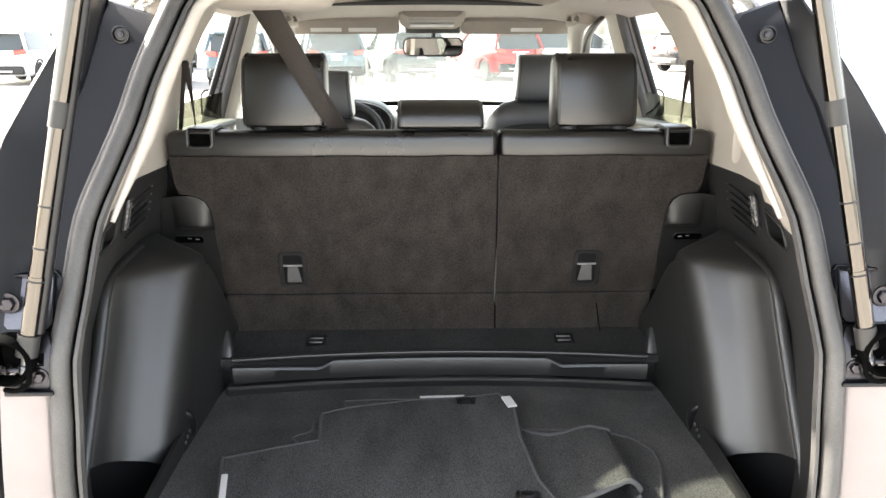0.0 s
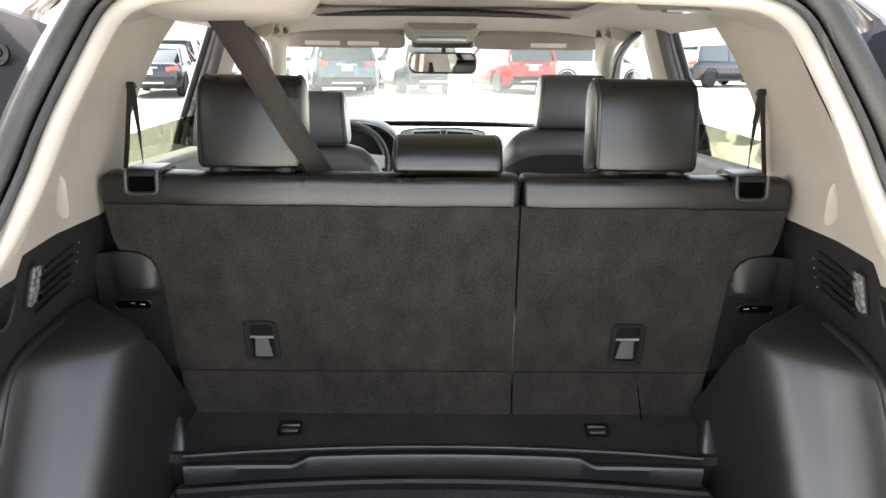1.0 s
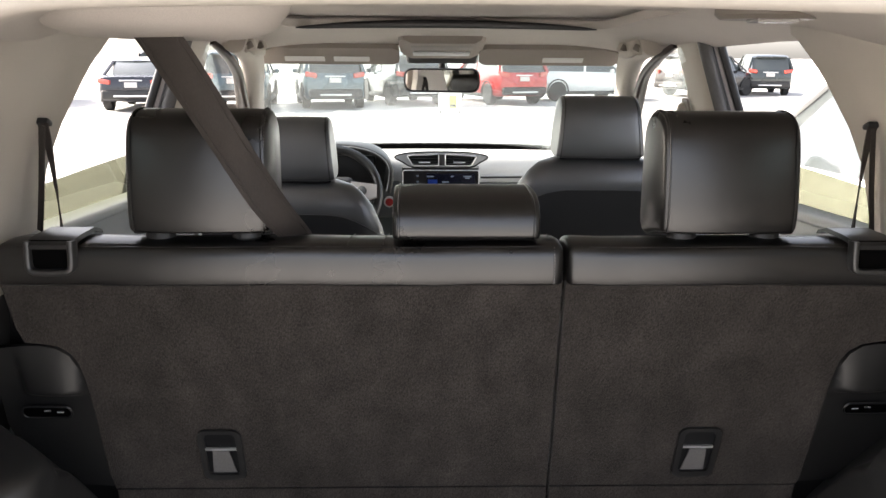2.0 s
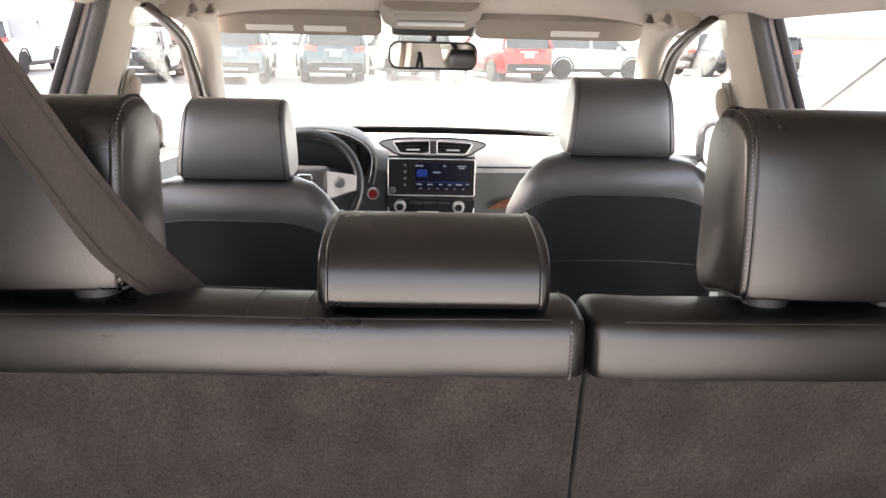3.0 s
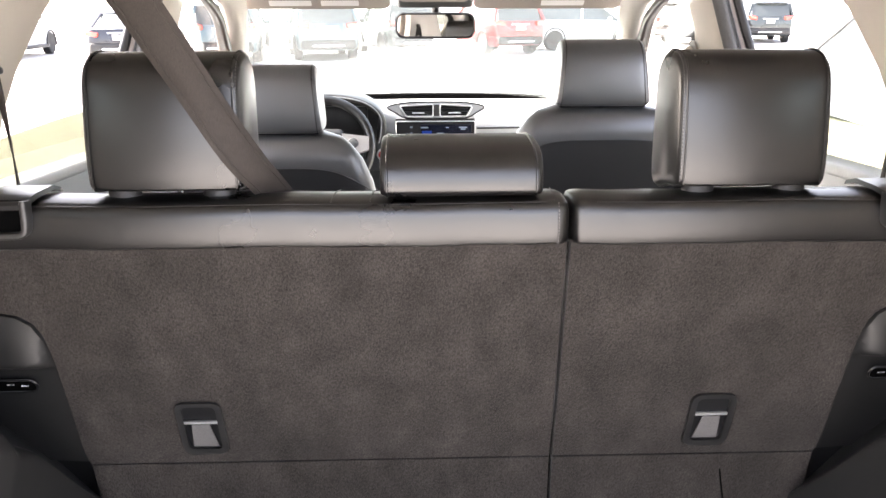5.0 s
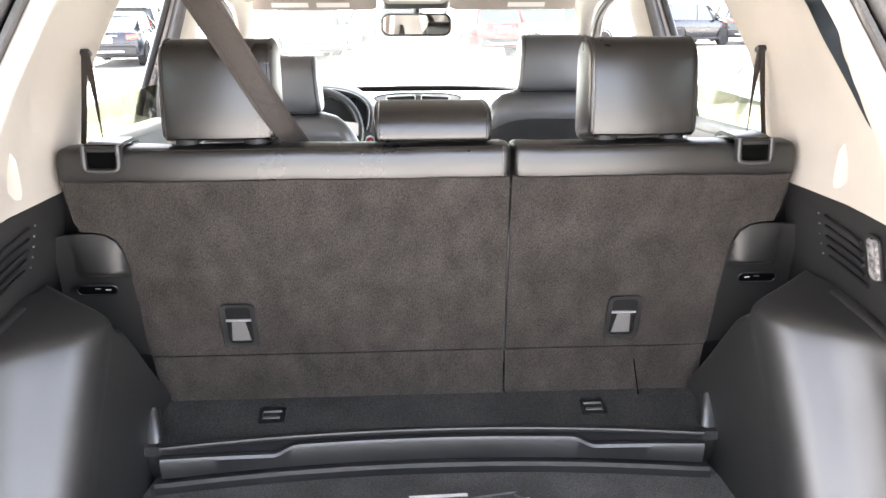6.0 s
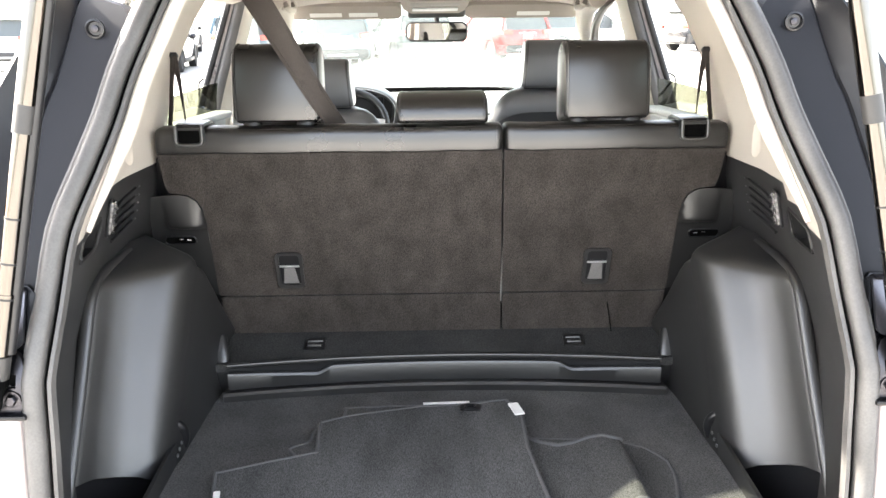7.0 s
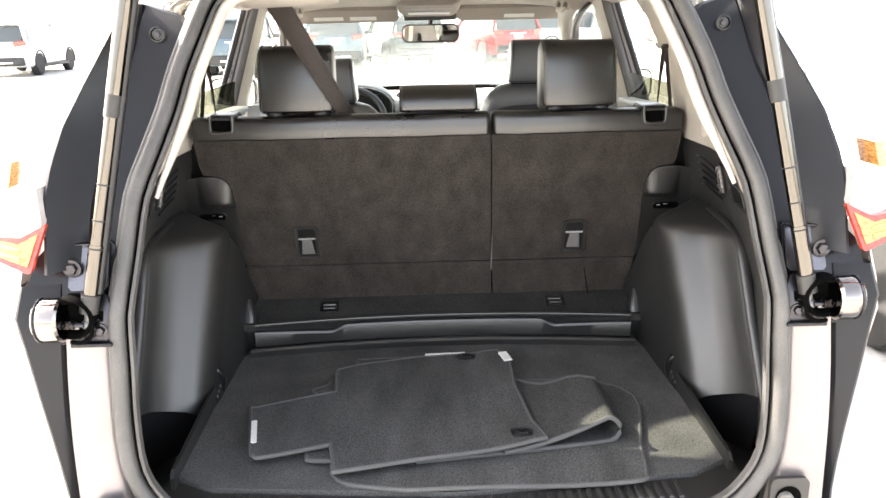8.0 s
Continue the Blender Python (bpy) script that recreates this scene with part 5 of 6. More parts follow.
    part("rear_window_frame", sweep(lane(0.88), rrect(0.020, 0.022, 0.006, 3), (s, -0.4, 0)), PLASTIC_DARK, w, "black rear window frame")
    ff = smooth_path(line([(3.60, 1.655, 0.040), (3.68, 1.630, 0.018), (3.785, 1.600, 0.006), (3.89, 1.564, 0.005), (3.984, 1.513, 0.006), (4.083, 1.459, 0.008), (4.157, 1.409, 0.012), (4.30, 1.325, 0.012), (4.50, 1.235, 0.012)]), 5)
    part("front_window_frame", loft([[c + (p - c) * lerp(i / (len(ff) - 1), [(0, 0.35), (0.3, 0.6), (0.6, 0.9), (1, 1)]) for p in [c + Vector((s * a, 0.55 * b, 0.83 * b)) for a, b in rrect(0.044, 0.052, 0.014, 3)]] for i, c in enumerate(Vector(q) for q in ff)]), BRONZE_FRAME, w, "dark bronze front window frame")
    # panes
    rg = plate([(2.585, 1.30), (3.27, 1.28), (3.27, 1.400), (3.20, 1.402), (2.90, 1.403), (2.608, 1.400)], lambda u, v, q: (s * (X(u, v) + 0.040 + q), u, v), 0.004, (), cz)
    part("rear_window_pane", rg, PRIVACY_GLASS, w, "tinted rear window pane, rolled down to a low strip")
    fg = plate([(3.56, 1.26), (4.52, 1.225), (4.157, 1.409), (3.984, 1.518), (3.89, 1.571), (3.785, 1.607), (3.66, 1.632), (3.54, 1.65), (3.51, 1.50)], lambda u, v, q: (s * (X(u, v) + 0.030 + q), u, v), 0.004, (), cz)
    part("front_window_pane", fg, SIDE_GLASS, w).visible_shadow = False
    # windscreen pillar
    ap = smooth_path([(s * 0.590, 3.66, 1.672), (s * 0.596, 3.86, 1.642), (s * 0.622, 4.03, 1.575), (s * 0.656, 4.18, 1.480), (s * 0.692, 4.36, 1.37), (s * 0.73, 4.62, 1.235)], 5)
    part("screen_pillar", sweep(ap, rrect(0.062, 0.092, 0.026, 4), (s, 0.1, 0.3)), BEIGE, w, "warm grey windscreen pillar trim", angle=60)
    # side rail under the headliner
    rail = smooth_path([(s * 0.640, 3.42, 1.683), (s * 0.636, 3.6, 1.676), (s * 0.612, 3.9, 1.650)], 5)
    part("roof_rail_trim", sweep(rail, rrect(0.05, 0.035, 0.012, 3), (s, 0, 0)), HEADLINER, w)
    # front belt hanging on the centre pillar
    b = thing("seat_belt", (s * 0.72, 3.62, 1.2), "grey front seat belt on the centre pillar", "seat belt", "front seat belts")
    part("webbing", belt_ribbon([(s * 0.688, 3.585, 1.392), (s * 0.692, 3.585, 1.34), (s * 0.698, 3.585, 1.28), (s * 0.708, 3.59, 1.20), (s * 0.735, 3.60, 0.9)], 0.046, (s * 0.10, 1, 0)), WEBBING, b)
    ring_pts = smooth_path([(s * 0.684, 3.585 + u, 1.386 + v) for u, v in ((-0.028, -0.008), (0.0, -0.010), (0.028, -0.008), (0.024, 0.008), (0.009, 0.018), (-0.009, 0.018), (-0.024, 0.008))], 3, True)
    part("belt_ring", sweep(ring_pts, rrect(0.014, 0.009, 0.004, 3), (s, 0, 0), True), GREY_TRIM, b, "pale grey belt guide ring")
    part("ring_bolt", box((s * 0.688, 3.587, 1.418), (0.022, 0.018, 0.030), 0.006, 2), PLASTIC_DARK, b, "dark bolt cover")
    cover = [(1.408, 0.014, 0.010), (1.418, 0.022, 0.018), (1.445, 0.026, 0.023), (1.475, 0.023, 0.021), (1.490, 0.016, 0.014), (1.496, 0.008, 0.006)]
    adj = lambda z: (0.706 - 0.22 * (z - 1.40), 3.605 + 0.15 * (z - 1.40))
    part("height_adjuster", loft([[(s * (adj(z)[0] - 0.004 + p), adj(z)[1] + q, z) for p, q in circle(k, 14, h)] for z, h, k in cover]), BEIGE, b, angle=60)
    # darker plate carries the shade of the pillar's recess behind the adjuster
    part("adjuster_slot", plate(rrect(0.050, 0.125, 0.012, 4), lambda u, v, q: (s * (adj(1.448 + v)[0] - 0.004 + q), adj(1.448 + v)[1] - 0.018 + u, 1.448 + v), 0.006, (), steps(-0.05, 0.05, 0.02)), TAUPE, b, "taupe plate put in as shade behind the adjuster")
    # door mirror outside
    mx, mz = (0.962, 1.272) if s < 0 else (0.985, 1.272)
    m = thing("door_mirror", (s * mx, 4.30, mz - 0.085), "black-backed door mirror with bright glass", "door mirror", "door mirrors")
    tilt = pose(0, 0, 0, 0, 0, -8 * s)
    part("housing", box((s * mx, 4.335, mz), (0.208, 0.11, 0.142), 0.045, 4, tilt), PLASTIC_DARK, m)
    gl = part("mirror_rim", plate(rrect(0.214, 0.146, 0.036, 5), lambda u, v, q: (s * mx + u, 4.277 - 0.14 * s * u - q, mz + v), 0.006), PLASTIC_DARK, m)
    part("mirror_glass", plate(rrect(0.196, 0.128, 0.030, 5), lambda u, v, q: (s * mx + u, 4.270 - 0.14 * s * u - q, mz + v), 0.002), MIRROR, gl, "silvered mirror glass")
    part("mirror_arm", box((s * 0.82, 4.36, mz - 0.06), (0.16, 0.06, 0.035), 0.015, 2), PLASTIC_DARK, m)


def build_windscreen():
    t = thing("window_screen", (0, 4.6, 1.2), "clear green-tinted windscreen", "windscreen", kind="structure")
    ws = plate([(-1, 0), (1, 0), (1, 1), (-1, 1)], lambda u, v, q: (u * (0.755 - 0.125 * v), 4.80 - 0.60 * v + 0.26 * (1 - u * u) * (1 - v * 0.55) + q, 1.19 + 0.47 * v), 0.004, steps(-1, 1, 0.2)[1:-1], steps(0, 1, 0.25)[1:-1])
    part("pane", ws, SCREEN_GLASS, t).visible_shadow = False
    part("screen_header", loft([[(x, 4.135 - 0.03 * (x / 0.6) ** 2, roof_z(x, 4.13) + 0.012), (x, 4.115 - 0.03 * (x / 0.6) ** 2, roof_z(x, 4.13) - 0.002), (x, 4.15 - 0.03 * (x / 0.6) ** 2, roof_z(x, 4.13) - 0.008), (x, 4.20 - 0.03 * (x / 0.6) ** 2, roof_z(x, 4.13) + 0.012)] for x in steps(-0.60, 0.60, 0.06)]), VISOR, t)


# ---- ceiling fittings ----
def build_fittings():
    for s in (-1, 1):
        v = thing("sun_visor", (s * 0.40, 4.15, 1.64), "warm grey sun visor folded up with a label", "sun visor", "sun visors")
        tilt = lambda u, q, k: (s * 0.378 + u, 4.118 + q * 0.66, 1.633 - q * 0.56 - k)
        part("panel", plate(rrect(0.485, 0.095, 0.03, 5), lambda u, q, k: tilt(u - 0.006, q, k), 0.016), VISOR, v)
        for a, b in ((-0.085, 0.136), (0.074, 0.122)) if s < 0 else ((0.040, 0.140),):
            part("label", plate(rrect(b, 0.028, 0.003, 2), lambda u, q, k: tilt(u + a, q + 0.012, 0.0175 + k), 0.0008), WHITE_TAG, v, "white printed warning label")
        part("pivot_arm", tube([(s * 0.40, 4.092, 1.660), (s * 0.57, 4.092, 1.655)], 0.006, 8), BEIGE, v)
    c = thing("overhead_console", (0, 4.08, 1.66), "warm grey overhead console with map lamps", "overhead console")
    part("shell", loft([[(x * k, y, z) for x, z in ((-0.155, z0), (-0.15, z0 - 0.022), (-0.12, z0 - 0.034), (0.12, z0 - 0.034), (0.15, z0 - 0.022), (0.155, z0))] for y, z0, k in ((3.85, 1.692, 0.80), (3.91, 1.688, 0.90), (4.02, 1.676, 0.93), (4.13, 1.656, 0.92), (4.17, 1.646, 0.85))]), VISOR, c)
    part("sunglass_door", box((0.0, 3.95, 1.652), (0.20, 0.11, 0.008), 0.003, 2, pose(0, 0, 0, -10)), TAUPE, c, "taupe sunglass compartment lid")
    part("button_strip", box((0.0, 4.075, 1.628), (0.19, 0.045, 0.006), 0.002, 2, pose(0, 0, 0, -12)), DASH, c, "grey button strip")
    r = thing("rear_view_mirror", (0.006, 4.36, 1.50), "black-framed rear view mirror", "rear view mirror")
    tl = lambda u, v, q: (0.008 + u, 4.362 - q + 0.01 * v - 0.16 * u, 1.532 + v)
    part("housing", plate(rrect(0.280, 0.086, 0.030, 6), lambda u, v, q: tl(u, v, q), -0.030), PLASTIC_DARK, r)
    part("mirror_rim", sweep([tl(u, v, 0.001) for u, v in rrect(0.276, 0.082, 0.028, 6)], circle(0.0042, 6), (0, 1, 0), True), PLASTIC_DARK, r)
    part("mirror_glass", plate(rrect(0.268, 0.074, 0.026, 6), lambda u, v, q: tl(u, v, 0.001 + q), 0.002), MIRROR, r, "silvered mirror glass")
    part("stalk", tube(smooth_path([(0.01, 4.39, 1.555), (0.01, 4.37, 1.60), (0.01, 4.30, 1.632)], 4), 0.013, 10), PLASTIC_DARK, r)
    part("sensor_cover", box((0.008, 4.26, 1.628), (0.26, 0.12, 0.034), 0.012, 3, pose(0, 0, 0, -22)), GREY_CAP, r, "dark grey sensor cover")
    for s, y in ((-1, 3.77), (1, 3.77)):
        g = thing("grab_handle", (s * 0.555, y, 1.655), "warm grey folding grab handle on the roof rail", "grab handle", "grab handles")
        part("grip", sweep(smooth_path([(s * 0.564, y - 0.085, 1.650), (s * 0.548, y - 0.07, 1.632), (s * 0.544, y, 1.628), (s * 0.548, y + 0.07, 1.632), (s * 0.564, y + 0.085, 1.650)], 4), rrect(0.022, 0.014, 0.006, 3), (0, 0, 1)), BEIGE, g)
        for d in (-0.075, 0.075):
            k = part("mount", box((s * 0.560, y + d, 1.648), (0.040, 0.030, 0.036), 0.009, 3, pose(0, 0, 0, 0, s * 25)), BEIGE, g)
            # solid darker block takes the place of the mount's shaded opening
            part("mount_hollow", box((s * 0.556, y + d - 0.0135, 1.648), (0.022, 0.006, 0.020), 0.003, 2, pose(0, 0, 0, 0, s * 25)), TAUPE, k, "taupe block put in as shade in the handle mount")
    g = thing("reading_lamp", (0.40, 2.45, 1.69), "oval ceiling fitting with a lamp and grip", "ceiling lamp")
    part("oval_base", loft([[(0.44 + 0.075 * k * math.cos(q), 2.52 + 0.06 * k * math.sin(q), roof_z(0.44, 2.52) + dz) for q in [2 * math.pi * i / 24 for i in range(24)]] for k, dz in ((1.0, 0.004), (1.0, -0.008), (0.9, -0.014))]), TAUPE, g)
    part("lens", box((0.44, 2.50, roof_z(0.44, 2.52) - 0.016), (0.06, 0.045, 0.006), 0.002, 1), CLEAR_LAMP, g, "clear lamp lens")


# ---- front seats ----
def front_seat(xc, y, dz, label):
    s = thing("front_seat", (xc, y + 0.2, 0.45), label, "front seat", "front seats")
    def ring(z, hw, yb, yf):
        r = min(0.09, hw * 0.5)
        out = []
        for a, b in rrect(2 * hw, yf - yb, r, 5):
            out.append((xc + a, (yb + yf) / 2 + b, z + dz))
        return out
    rows = [(0.50, 0.235, 0.12), (0.70, 0.245, 0.08), (0.90, 0.252, 0.05), (1.05, 0.252, 0.02), (1.15, 0.256, 0.004), (1.22, 0.243, -0.006), (1.28, 0.219, -0.012), (1.315, 0.192, -0.006), (1.335, 0.165, 0.01), (1.345, 0.125, 0.03)]
    part("backrest", loft([ring(z, hw, y + o, y + o + lerp(z, [(0.5, 0.16), (1.1, 0.15), (1.345, 0.07)])) for z, hw, o in rows]), LEATHER_LIT, s, angle=60)
    # lower back panel, its shade put in as darker leather, with an arched upper seam
    def back(u, v, q):
        hw = lerp(v, [(z, h) for z, h, _ in rows])
        o = lerp(v, [(z, h) for z, _, h in rows])
        k = u / 0.25
        d = max(abs(k) * hw - (hw - 0.074), 0)
        return (xc + k * (hw + 0.003), y + o - 0.005 - q + 0.074 - math.sqrt(0.074 ** 2 - d * d), v + dz)
    arch = [(0.25 * k, 1.266 - 0.085 * abs(k) ** 5) for k in np.linspace(-0.99, 0.99, 25)]
    pan = [(-0.245, 0.56), (0.245, 0.56)] + arch[::-1]
    part("back_panel", plate(pan, back, 0.006, steps(-0.24, 0.24, 0.02), steps(0.6, 1.26, 0.06)), LEATHER_SHADED, s, "leather lower back coloured darker as shade", angle=60)
    part("piping", tube([back(u, v, 0.0075) for u, v in arch], 0.0014, 6), LEATHER_SHADED, s)
    part("pocket_edge", tube([back(u, 1.113 - 0.25 * u * u, 0.0065) for u in np.linspace(-0.235, 0.235, 15)], 0.0016, 6), LEATHER_SHADED, s)
    # dark box put in as the shadow line under the headrest
    part("headrest_gap", box((xc, y + 0.080, 1.349 + dz), (0.222, 0.116, 0.012), 0.004, 2), PLASTIC_DARK, s)
    part("seat_cushion", box((xc, y + 0.38, 0.58 + dz), (0.50, 0.55, 0.18), 0.06, 3), LEATHER_LIT, s)
    dz -= 0.010
    prof = [(y + 0.020, 1.358 + dz), (y + 0.010, 1.372 + dz), (y + 0.012, 1.42 + dz), (y + 0.025, 1.482 + dz), (y + 0.050, 1.513 + dz), (y + 0.09, 1.522 + dz), (y + 0.13, 1.512 + dz), (y + 0.155, 1.47 + dz), (y + 0.15, 1.41 + dz), (y + 0.13, 1.365 + dz), (y + 0.08, 1.356 + dz)]
    headrest("headrest", xc, 0.240, prof, "black leather front headrest with stitched side seams", "front headrests", y + 0.08, posts=False, hide=LEATHER_LIT, taper=0.13, soft=True)


# ---- dashboard ----
def build_dash():
    t = thing("dashboard", (0, 4.85, 0.70), "dashboard coloured pale as glare, with centre screen, vents and climate panel", "dashboard")
    prof = [(5.05, 1.192), (4.95, 1.207), (4.86, 1.212), (4.80, 1.205), (4.765, 1.183), (4.755, 1.13), (4.77, 1.06), (4.79, 0.95), (4.82, 0.72), (5.05, 0.70)]
    part("dash_body", loft([[(x, y + 0.05 * (x / 0.75) ** 2, z - 0.003 * (x / 0.75) ** 2) for y, z in prof] for x in steps(-0.76, 0.76, 0.08)]), DASH, t, angle=50)
    part("screen_base_strip", sweep([(x, 5.010 - 0.16 * (x / 0.755) ** 2, 1.216) for x in steps(-0.68, 0.68, 0.04)], rrect(0.024, 0.05, 0.006, 2), (0, 0, 1)), BLACK_AND_SHADE, t, "black strip at the foot of the windscreen")
    part("dash_line", sweep([(x, 4.752 + 0.05 * (x / 0.75) ** 2, 1.108) for x in steps(0.19, 0.66, 0.05)], rrect(0.006, 0.008, 0.002, 2), (0, 0, 1)), PLASTIC_DARK, t)
    part("dash_line", sweep([(x, 4.752 + 0.05 * (x / 0.75) ** 2, 1.116) for x in steps(0.19, 0.66, 0.05)], rrect(0.002, 0.006, 0.001, 1), (0, 0, 1)), SILVER_TRIM, t, "thin silver line")
    part("wood_trim", plate([(0.23, 0.945), (0.40, 0.955), (0.62, 0.98), (0.62, 1.01), (0.40, 0.995), (0.30, 0.985)], lambda u, v, q: (u, 4.772 - q, v), 0.014, steps(0.25, 0.6, 0.05)), WOOD, t, "brown wood-look trim")
    # centre stack
    part("console_face", loft([[(x, y, z) for x, z in ((-0.152 * k, 1.158), (0.182 * k, 1.158), (0.180 * k, 1.0), (0.176 * k, 0.80), (-0.146 * k, 0.80), (-0.150 * k, 1.0))] for y, k in ((4.80, 1.0), (4.70, 0.97), (4.692, 0.95))]), PLASTIC, t)
    part("lower_dash", loft([[(x, y - 0.012 + 0.05 * (x / 0.75) ** 2, z) for y, z in ((4.757, 1.085), (4.772, 1.04), (4.792, 0.95), (4.822, 0.72), (4.90, 0.72), (4.90, 1.085))] for x in steps(-0.74, 0.74, 0.08)]), DARK_DASH, t, "dark grey lower dashboard", angle=50)
    # vents
    wing = [(-0.100, 1.163), (0.018, 1.161), (0.138, 1.163), (0.180, 1.184), (0.213, 1.206), (0.170, 1.220), (0.09, 1.227), (-0.06, 1.227), (-0.138, 1.220), (-0.180, 1.206), (-0.145, 1.184)]
    wing = [(p.x, p.y) for p in smooth_path([(a, b, 0) for a, b in wing], 3, True)]
    vent = part("vent_surround", plate(wing, lambda u, v, q: (u, 4.690 - q, v), 0.016, holes=[[(-0.104, 1.170), (0.004, 1.170), (0.004, 1.217), (-0.130, 1.211)], [(0.034, 1.170), (0.142, 1.170), (0.164, 1.209), (0.034, 1.217)]]), GREY_TRIM, t, "mid-grey vent surround")
    part("vent_outline", sweep([(u, 4.676, v) for u, v in wing], circle(0.0036, 8), (0, 1, 0), True), PLASTIC_DARK, vent, "dark vent outline")
    for port in ([(-0.104, 1.169), (0.006, 1.169), (0.006, 1.218), (-0.131, 1.212)], [(0.032, 1.169), (0.142, 1.169), (0.165, 1.210), (0.032, 1.218)]):
        part("vent_frame", sweep([(u, 4.673, v) for u, v in rounded(port, 0.006)], circle(0.0036, 8), (0, 1, 0), True), SILVER_TRIM, vent, "silver frame of an air vent")
    part("vent_cavity", box((0.018, 4.693, 1.194), (0.29, 0.012, 0.050)), PLASTIC_DARK, vent)
    for k in range(4):
        z = 1.177 + 0.0105 * k
        for x0, x1 in ((-0.110, 0.003), (0.035, 0.148)):
            part("slat", box(((x0 + x1) / 2, 4.680, z), (x1 - x0, 0.010, 0.0035), 0.001, 1, pose(0, 0, 0, 12)), PLASTIC_DARK, vent)
    for x in (-0.055, 0.092):
        part("vent_tab", box((x, 4.674, 1.183), (0.05, 0.006, 0.006), 0.002, 1), SILVER_TRIM, vent)
    part("hazard_button", box((0.019, 4.674, 1.194), (0.026, 0.010, 0.046), 0.003, 2), GREY_CAP, vent, "grey hazard button")
    # display
    disp = part("display", plate(rrect(0.318, 0.134, 0.006, 3), lambda u, v, q: (0.0145 + u, 4.682 - q - 0.04 * v, 1.081 + v), 0.010), PLASTIC_DARK, t, "black glossy display panel")
    part("display_rim", sweep([(0.0145 + u, 4.673 - 0.04 * v, 1.081 + v) for u, v in rrect(0.322, 0.138, 0.007, 3)], circle(0.0022, 6), (0, 1, 0), True), SILVER_TRIM, disp)
    lay = lambda u, v, q: (0.0145 + u, 4.6715 - q - 0.04 * v, 1.081 + v * 0.92)
    part("display_screen", plate(rrect(0.205, 0.112, 0.002, 2), lambda u, v, q: lay(u + 0.042, v + 0.004, q), 0.001), SCREEN, disp, "dark blue lit screen")
    part("blue_field", plate(rrect(0.040, 0.030, 0.002, 2), lambda u, v, q: lay(u - 0.035, v + 0.018, 0.0015 + q), 0.0006), SCREEN_BLUE, disp)
    part("blue_line", plate(rrect(0.190, 0.002, 0.001, 1), lambda u, v, q: lay(u + 0.042, v - 0.018, 0.0015 + q), 0.0006), SCREEN_BLUE, disp)
    mark = lambda w, h, u, v: part("display_mark", plate(rrect(w, h, 0.001, 1), lambda a, b, q: lay(a + u, b + v, 0.0022 + q), 0.0005), SCREEN_WHITE, disp)
    for u, v, w in ((-0.045, 0.048, 0.030), (0.048, 0.048, 0.012), (0.112, 0.048, 0.034), (0.112, 0.040, 0.020), (0.02, 0.022, 0.028), (-0.045, -0.028, 0.020), (-0.005, -0.028, 0.020), (0.035, -0.028, 0.014), (0.068, -0.028, 0.014), (0.103, -0.028, 0.024), (0.135, -0.026, 0.012)):
        mark(w, 0.006, u, v)
    for k in range(6):
        mark(0.010, 0.004, -0.04 + 0.032 * k, -0.046)
    for k in range(4):
        mark(0.010, 0.008, -0.098, 0.05 - 0.027 * k)
    ring = lambda x, y, z, r: [(x + r * math.cos(q), y, z + r * math.sin(q)) for q in [2 * math.pi * i / 20 for i in range(20)]]
    part("volume_knob", loft([ring(-0.131, 4.675, 1.030, 0.014), ring(-0.131, 4.664, 1.030, 0.013), ring(-0.131, 4.662, 1.030, 0.010)]), DARK_DASH, disp)
    # climate panel
    cl = part("climate_panel", plate([(-0.148, 0.995), (0.178, 0.995), (0.172, 0.905), (0.105, 0.905), (0.085, 0.920), (-0.055, 0.920), (-0.075, 0.905), (-0.142, 0.905)], lambda u, v, q: (u, 4.690 - q, v), 0.010), PLASTIC_DARK, t, "black climate control panel")
    rim = [(-0.146, 0.965), (-0.140, 0.907), (-0.076, 0.907), (-0.056, 0.922), (0.086, 0.922), (0.106, 0.907), (0.170, 0.907), (0.176, 0.965)]
    part("climate_rim", tube([(u, 4.677, v) for u, v in rim], 0.0028, 6), SILVER_TRIM, cl, "silver rim")
    for x in (-0.102, 0.118):
        k = part("climate_knob", loft([ring(x, 4.682, 0.970, 0.024), ring(x, 4.668, 0.970, 0.023), ring(x, 4.660, 0.970, 0.019), ring(x, 4.658, 0.970, 0.008)]), SILVER_TRIM, cl, "silver rotary knob")
        part("knob_face", loft([ring(x, 4.662, 0.970, 0.014), ring(x, 4.6565, 0.970, 0.013)]), PLASTIC_DARK, k)
    for k in range(3):
        part("climate_button", box((-0.045 + 0.055 * k, 4.677, 0.982), (0.045, 0.006, 0.010), 0.002, 1), GREY_CAP, cl)
    part("climate_button", box((0.122, 4.677, 0.928), (0.030, 0.006, 0.016), 0.002, 1), RED_BUTTON, cl, "red-lit button")
    part("climate_button", box((-0.10, 4.677, 0.925), (0.030, 0.006, 0.012), 0.002, 1), GREY_CAP, cl)
    # start button
    st = part("start_button", loft([ring(-0.206, 4.742, 1.004, 0.024), ring(-0.206, 4.730, 1.004, 0.024), ring(-0.206, 4.726, 1.004, 0.020)]), SILVER_TRIM, t, "silver-ringed start button")
    part("button_face", loft([ring(-0.206, 4.728, 1.004, 0.0175), ring(-0.206, 4.722, 1.004, 0.0165)]), RED_BUTTON, st, "red button face")
    part("button_plate", box((-0.22, 4.765, 1.01), (0.14, 0.05, 0.16), 0.02, 2), DARK_DASH, t)
